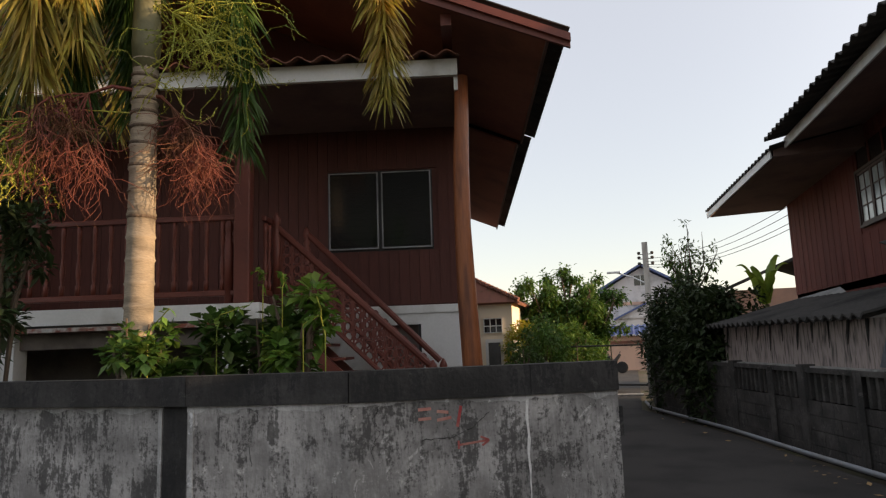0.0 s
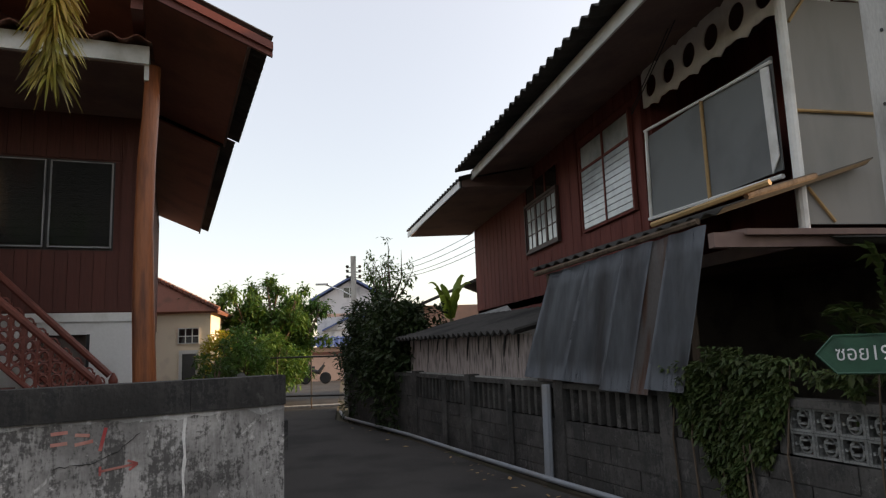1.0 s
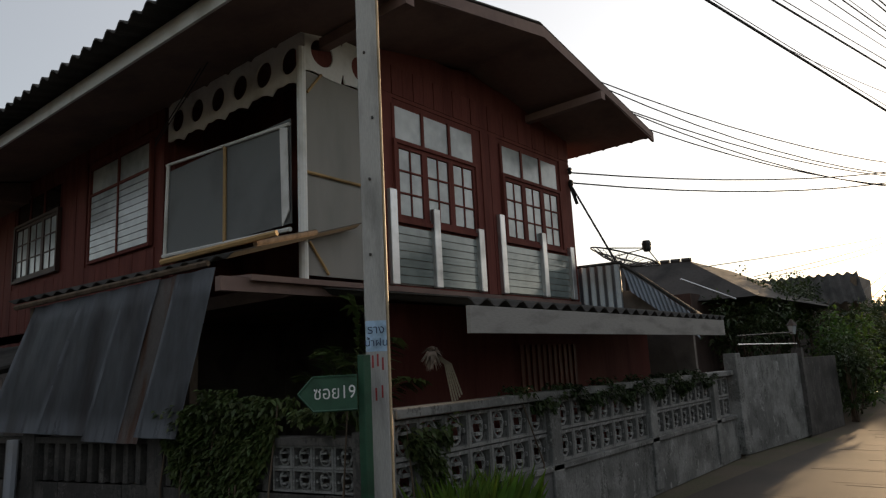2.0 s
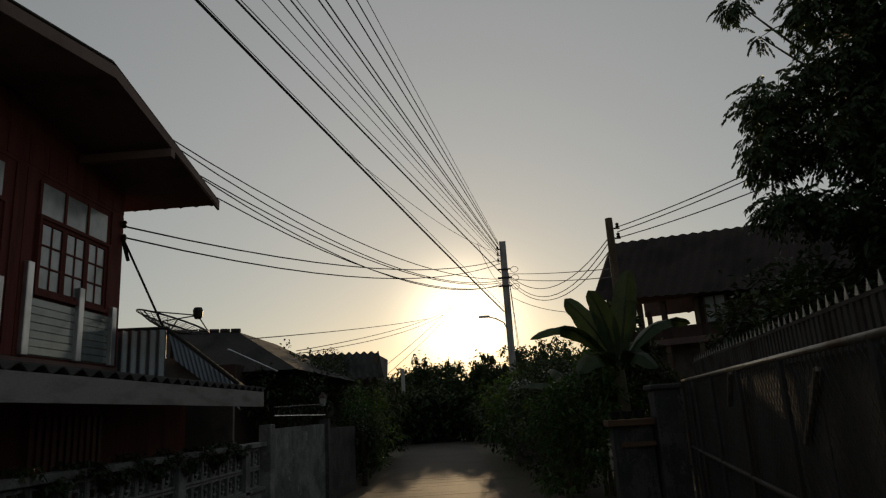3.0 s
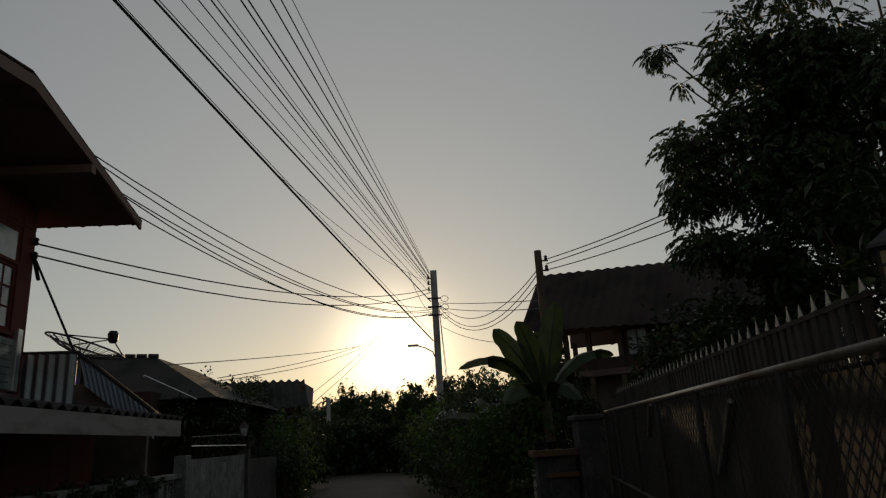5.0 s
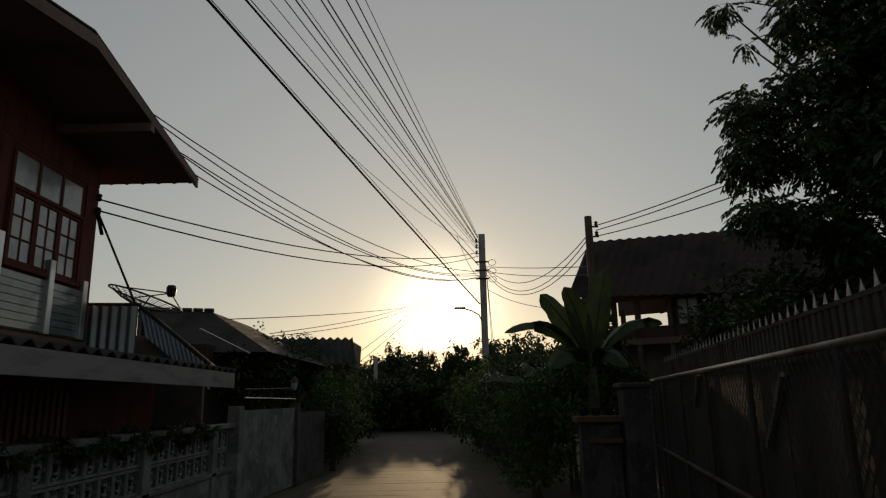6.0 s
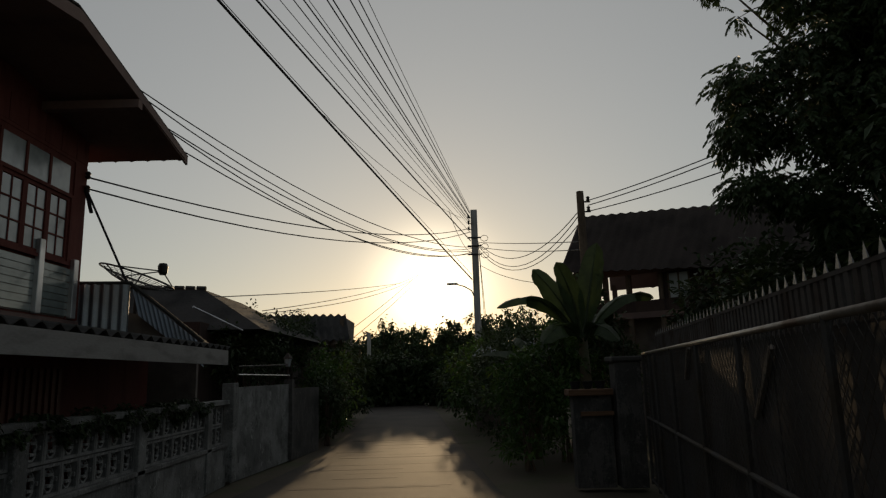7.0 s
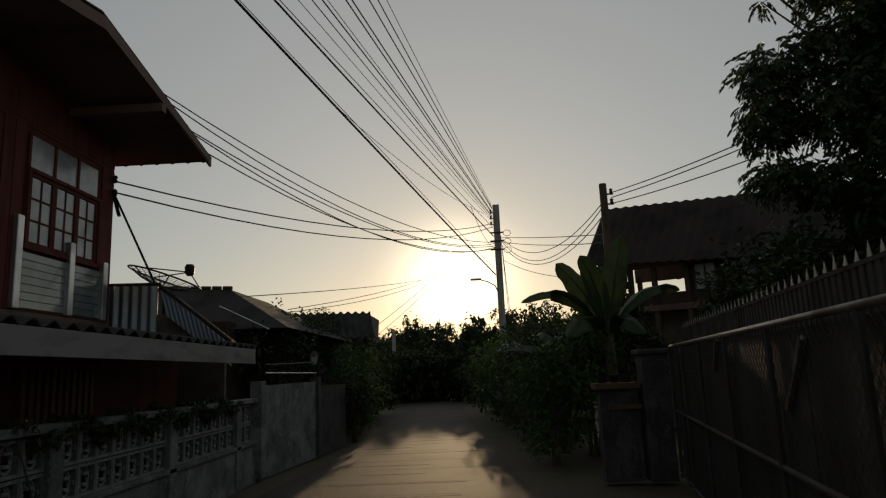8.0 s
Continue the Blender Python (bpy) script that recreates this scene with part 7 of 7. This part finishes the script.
def fern(at, fronds, seed):
    """A clump of arching pinnate fronds."""
    random.seed(seed)
    ob = thing("fern", at, "olive fern with arching fronds behind the fence", "fern", "ferns")
    o = Vector(at)
    for dx, dy, h in fronds:
        a, b, c = o, o + Vector((dx * 0.25, dy * 0.25, h * 1.15)), o + Vector((dx, dy, h))
        q = [a.lerp(b, i / 16).lerp(b.lerp(c, i / 16), i / 16) for i in range(17)]
        bm = tube(q, [0.012 - 0.0006 * i for i in range(17)], 5)
        for i in range(4, 17):
            t = (q[i] - q[i - 1]).normalized()
            s = t.cross(Vector((0.2, 0.3, 1))).normalized()
            w = 0.24 * math.sin(math.pi * (i - 3) / 15) ** 0.7 + 0.03
            for k in (0, 0.5):
                for sg in (-1, 1):
                    leaf(bm, q[i - 1].lerp(q[i], k), s * sg + t * 0.5 + randdir() * 0.15, w, 0.05, 0.25)
        part("frond", bm, VINE, ob)


fern((-4.3, 3.95, 0.9), ((-0.35, -0.1, 0.85), (-0.05, 0.05, 1.25), (0.35, 0.1, 0.95), (-0.55, 0.1, 0.6), (0.15, -0.2, 0.75), (0.5, 0.25, 0.6)), 5)
fern((-4.75, 4.0, 0.8), ((-0.3, 0.0, 0.75), (0.2, 0.05, 0.95), (0.35, -0.1, 0.6), (-0.1, 0.15, 0.85)), 6)
grass = thing("grass_tuft", (-3.3, 3.95, 0), "tall yellow-green grass tuft at the fence foot", "grass", kind="stuff")
random.seed(31)
bm = bmesh.new()
for i in range(800):
    q = Vector((random.uniform(-3.5, -3.2), random.uniform(3.75, 4.7), 0))
    v = Vector((random.uniform(-.35, .35), random.uniform(-.35, .35), 1)).normalized()
    L_ = random.uniform(0.35, 0.95)
    s_ = Vector((-v.y, v.x, 0)).normalized() * 0.006 if abs(v.x) + abs(v.y) > 0.01 else Vector((0.006, 0, 0))
    m_ = q + v * L_ * 0.6
    e_ = q + v * L_ + Vector((v.x, v.y, -0.3)) * L_ * 0.3
    vs = [bm.verts.new(c) for c in (q + s_, q - s_, m_ - s_, e_, m_ + s_)]
    bm.faces.new(vs)
part("blades", bm, LEAFBRIGHT, grass, kind="stuff")
dry = thing("dried_flower_head", (-3.75, 4.4, 1.3), "withered pale flower head with drooping stalks above the fence", "plant")
random.seed(3)
bm = bmesh.new()
for i in range(90):
    dv = randdir(0.3)
    leaf(bm, Vector((-3.72, 4.25, 1.72)), dv, 0.11, 0.03, 0.5)
part("petals", bm, mat("dry_petal", (0.42, 0.33, 0.27), 0.9, var=0.3), dry)
for k in range(5):
    part("stalk", tube([(-3.7, 4.28, 1.7), (-3.68, 4.36 + 0.02 * k, 1.62), (-3.66, 4.42 + 0.03 * k, 1.28 + 0.02 * k)], 0.008, 5), mat("dry_stalk", (0.36, 0.3, 0.22), 0.9), dry)

# ---- palm behind the boundary wall ----
palm = thing("foxtail_palm", (-4.86, -4.3, 0), "palm with ringed grey trunk, hanging fruit stalks and drooping fronds", "palm")
PT = Vector((-4.86, -4.3, 0))
TRUNK = mat("ringed_palm_trunk", (0.3, 0.245, 0.18), 0.9, var=0.25, fine=26, coarse=3, bump=0.5, col2=(0.18, 0.145, 0.105), stretch=(1, 1, 3))
prof = []
z = 0.0
k = 0
while z < 4.2:
    r = 0.128 - 0.005 * z
    prof += [(r + 0.004, z), (r, z + 0.03), (r - 0.002, z + 0.17), (r + 0.009, z + 0.19)]
    z += 0.2
part("trunk", lathe(prof, Matrix.Translation(PT), 18), TRUNK, palm, "grey trunk with dark leaf-scar rings", smooth=True)
for z in (2.75, 2.98, 3.2, 3.4, 3.55, 3.68, 3.8, 3.92, 4.02):
    ringm = lathe([(0.116, 0), (0.122, 0.012), (0.115, 0.03)], Matrix.Translation(PT + Vector((0, 0, z))) @ Matrix.Rotation(0.12 * math.sin(z * 9), 4, "X"), 18)
    part("scar_ring", ringm, BARK, palm)
part("crownshaft", lathe([(0.108, 0), (0.125, 0.25), (0.11, 0.7), (0.06, 1.1)], Matrix.Translation(PT + Vector((0, 0, 4.1))), 14), mat("brown_green_crownshaft", (0.17, 0.16, 0.08), 0.6, var=0.25), palm, smooth=True)


def fruit_bunch(name, root, direction, size, strands, material, seed, drop=0.35, beads=False):
    """A tangled, much forked hanging flower or fruit stalk."""
    random.seed(seed)
    bm = bmesh.new()
    root, d = Vector(root), Vector(direction).normalized()
    slim = 0.35 if beads else 1.0
    tube([PT + Vector((0, 0, root.z + 0.1)), root.lerp(PT + Vector((0, 0, root.z)), 0.4) + Vector((0, 0, 0.1)), root], (0.022 * slim, 0.018 * slim, 0.01 * slim), 6, bm)
    arms = []
    for i in range(9):
        v = (d * 0.8 + randdir() * 0.8 + Vector((0, 0, -0.25))).normalized()
        q = [root]
        for k in range(4):
            v = (v + randdir() * 0.35 + Vector((0, 0, -drop * 0.5))).normalized()
            q.append(q[-1] + v * size * 0.13)
        tube(q, (0.009, 0.008, 0.007, 0.006, 0.004), 5, bm, cap=False)
        arms += q[1:]
    for i in range(strands):
        q = [random.choice(arms)]
        v = (randdir() + Vector((0, 0, -drop * 1.6)) + d * 0.25).normalized()
        n = random.randint(6, 11)
        for k in range(n):
            v = (v + randdir() * 0.75 + Vector((0, 0, -drop * 0.5))).normalized()
            q.append(q[-1] + v * size * random.uniform(0.035, 0.07))
            if beads and k > 0:
                for b in range(5):
                    leaf(bm, q[-2].lerp(q[-1], b / 5) + randdir() * 0.007, randdir(), 0.019, 0.016, 0)
        tube(q, [0.0042 - 0.002 * k / n for k in range(n + 1)], 3, bm, cap=False)
    part(name, bm, material, palm)


side = Vector((-0.62, 0.78, 0))
fruit_bunch("fruit_stalk", PT + side * 0.24 + Vector((0.1, 0.05, 3.75)), side * 0.55 + Vector((0.15, 0, -0.5)), 1.15, 300, FRUITRED, 1, drop=0.5)
fruit_bunch("fruit_stalk", PT - side * 0.38 + Vector((0.1, 0.0, 3.8)), -side * 0.7 + Vector((0.15, 0, -0.4)), 1.2, 300, FRUITRED, 2, drop=0.5)
fruit_bunch("flower_stalk", PT + side * 0.22 + Vector((0.15, 0.1, 4.6)), side + Vector((0.3, 0.1, -0.1)), 1.4, 130, FRUITGREEN, 3, drop=0.26, beads=True)
fruit_bunch("flower_stalk", PT - side * 0.75 + Vector((0.0, -0.2, 3.6)), -side + Vector((0.0, 0, -0.3)), 0.9, 60, FRUITGREEN, 4, beads=True)


def frond(base_, mid, tip, seed, leaflets=150, ln=0.42, mat_=None, hang=0.35):
    """A plumose frond: a bent rachis with leaflets standing off it on all sides."""
    random.seed(seed)
    a, b, c = Vector(base_), Vector(mid), Vector(tip)
    fr_ = part("frond", tube([a.lerp(b, f).lerp(b.lerp(c, f), f) for f in [i / 12 for i in range(13)]], [0.03 - 0.0022 * i for i in range(13)], 6), mat("frond_stem", (0.2, 0.17, 0.05), 0.6), palm)
    bm = bmesh.new()
    for i in range(leaflets):
        f = 0.15 + 0.85 * random.random()
        p = a.lerp(b, f).lerp(b.lerp(c, f), f)
        t = (b.lerp(c, f) - a.lerp(b, f)).normalized()
        o = randdir()
        o = (o - t * o.dot(t)).normalized()
        v = (o * 0.7 + t * 0.35 + Vector((0, 0, -hang)) + randdir() * 0.25).normalized()
        L_ = ln * random.uniform(0.55, 1.15) * (1.15 - 0.45 * f)
        s = v.cross(randdir()).normalized() * 0.0125
        m1 = p + v * L_ * 0.35 + Vector((0, 0, 0.03 * L_))
        m2 = p + v * L_ * 0.7 - Vector((0, 0, 0.08 * L_))
        e = p + v * L_ - Vector((0, 0, 0.28 * L_))
        vs = [bm.verts.new(x) for x in (p, m1 + s, m2 + s * 0.9, e, m2 - s * 0.9, m1 - s)]
        bm.faces.new((vs[0], vs[1], vs[5]))
        bm.faces.new((vs[1], vs[2], vs[4], vs[5]))
        bm.faces.new((vs[2], vs[3], vs[4]))
    part("plume", bm, mat_ or PALMLEAF, fr_)


top = PT + Vector((0, 0, 5.0))
frond(top, (-5.85, -2.2, 7.2), (-5.88, -2.4, 4.0), 1, 1300, 0.5, hang=0.45)
frond(top, (-4.15, -5.0, 7.0), (-4.3, -4.95, 4.0), 2, 1500, 0.75, hang=0.7)
frond(top, (-4.4, -4.9, 6.6), (-4.5, -4.7, 4.3), 3, 800, 0.6, hang=0.7)
frond(top, (-5.4, -3.6, 6.3), (-5.55, -3.75, 3.6), 4, 800, 0.5, LEAF, hang=0.6)
frond(top, PT + Vector((-0.9, -0.9, 5.8)), PT + Vector((-1.5, -1.6, 4.2)), 5, 300, 0.5)
frond(top, PT + Vector((0.9, -0.7, 6.0)), PT + Vector((1.6, -1.4, 4.6)), 6, 300, 0.5)
frond(top, PT - side * 0.9 + Vector((-0.35, -0.2, 6.2)), PT - side * 0.75 + Vector((-0.45, -0.1, 3.7)), 8, 1100, 0.6, LEAF, hang=0.7)
frond(top, PT - side * 0.5 + Vector((-0.5, -0.1, 6.0)), PT - side * 0.35 + Vector((-0.6, -0.1, 3.9)), 9, 900, 0.5, LEAF, hang=0.7)
frond(top, PT - side * 1.1 + Vector((-0.4, -0.3, 5.4)), PT - side * 1.5 + Vector((-0.6, -0.3, 3.2)), 7, 420, 0.5, LEAF)
# plants behind the wall
bush("heart_leaf_creeper", "green heart-leaved creeper at the palm's foot", "creeper", (-4.72, -4.2, 1.45), (0.3, 0.34, 0.6), 850, 0.085, LEAFMID, seed=51, low=0.8, wide=0.95)
bush("heart_leaf_creeper", "green heart-leaved creeper at the palm's foot", "creeper", (-4.9, -3.95, 1.25), (0.3, 0.3, 0.35), 500, 0.1, LEAF, seed=56, low=0.8, wide=0.95)
bush("leafy_shrub", "leafy green shrub with broad leaves behind the wall", "shrub", (-5.75, -3.6, 1.5), (0.5, 0.6, 0.65), 1500, 0.13, LEAF, seed=52, low=0.6, wide=0.85)
bush("leafy_shrub", "bright yellow-green young shoots of the shrub", "shrub", (-5.5, -3.2, 1.85), (0.35, 0.5, 0.42), 260, 0.14, LEAFBRIGHT, seed=53, low=1.2, wide=0.7)
bush("dark_shrub", "dark dense shrub beside the porch", "shrub", (-5.6, -6.6, 2.6), (0.9, 0.6, 1.3), 1800, 0.14, LEAFDARK, seed=54)
bush("dark_shrub", "dark dense shrub beside the porch", "shrub", (-4.9, -6.9, 1.6), (0.6, 0.5, 0.6), 700, 0.12, LEAF, seed=55)
random.seed(17)
for k, (x, y, z) in enumerate(((-5.4, -3.9, 1.9), (-5.5, -3.3, 2.15), (-5.3, -3.0, 1.8), (-5.2, -2.75, 1.7), (-5.6, -3.55, 2.2), (-4.6, -4.0, 1.75))):
    vine = thing("vine_tendril", (x, y, 0), "thin yellow-green climbing tendril above the shrub", "vine", "vine tendrils")
    q = [Vector((x, y, 1.3)), Vector((x, y, z))]
    v = Vector((random.uniform(-.2, .2), random.uniform(0, .6), 0.8))
    for i in range(6):
        v = (v + randdir() * 0.5).normalized()
        q.append(q[-1] + v * 0.06)
    part("runner", tube(q, 0.005, 4), FRUITGREEN, vine)
    bm = bmesh.new()
    for c in q[1:]:
        for i in range(2):
            leaf(bm, c, randdir(0.2), random.uniform(0.05, 0.1), random.uniform(0.03, 0.06), 0.3)
    part("foliage", bm, LEAFBRIGHT, vine)
# fallen leaves on the lane
random.seed(8)
for i in range(60):
    x = random.uniform(-14, -4.5)
    y = 0.225 * x + 4.05 - random.uniform(0.05, 0.5)
    bm = bmesh.new()
    leaf(bm, (x, y, 0.012), (random.uniform(-1, 1), random.uniform(-1, 1), 0.05), random.uniform(0.06, 0.12), random.uniform(0.03, 0.06), 0.02)
    tagged(part("fallen_leaf", bm, BAMBOO if i % 2 else BARK), "dry brown fallen leaf on the lane", "leaf", "fallen leaves")

# ---- unseen added growth and walls close the place behind the camera, blocking sky light ----
for i, (x, y, z, rx, ry, rz) in enumerate(((6.4, -0.6, 1.4, 1.8, 2.2, 1.5), (6.6, -4.5, 1.5, 1.8, 2.4, 1.6), (6.4, -9.0, 1.4, 1.8, 2.4, 1.5), (3.0, -17.0, 1.4, 2.6, 1.6, 1.5), (-1.5, -18.0, 1.3, 2.4, 1.6, 1.4), (6.5, -14.0, 1.4, 1.8, 2.4, 1.5), (5.2, 2.6, 3.0, 1.2, 1.2, 3.0))):
    bush("unseen_hedge", "unseen dense dark hedge added to block sky light", "hedge", (x, y, z), (rx, ry, rz), 2600, 0.4, LEAFDARK, seed=160 + i, low=0, group="garden hedges")
cw = thing("unseen_wall", (3.6, -6, 0), "unseen plain grey plastered wall added across the road to block sky light", "wall")
part("panel", slab([(3.4, 0.5, 2.1), (3.9, -16, 2.1), (4.05, -16, 2.1), (3.55, 0.5, 2.1)], 2.15, down=(0, 0, 1)), DARKWALL, cw)
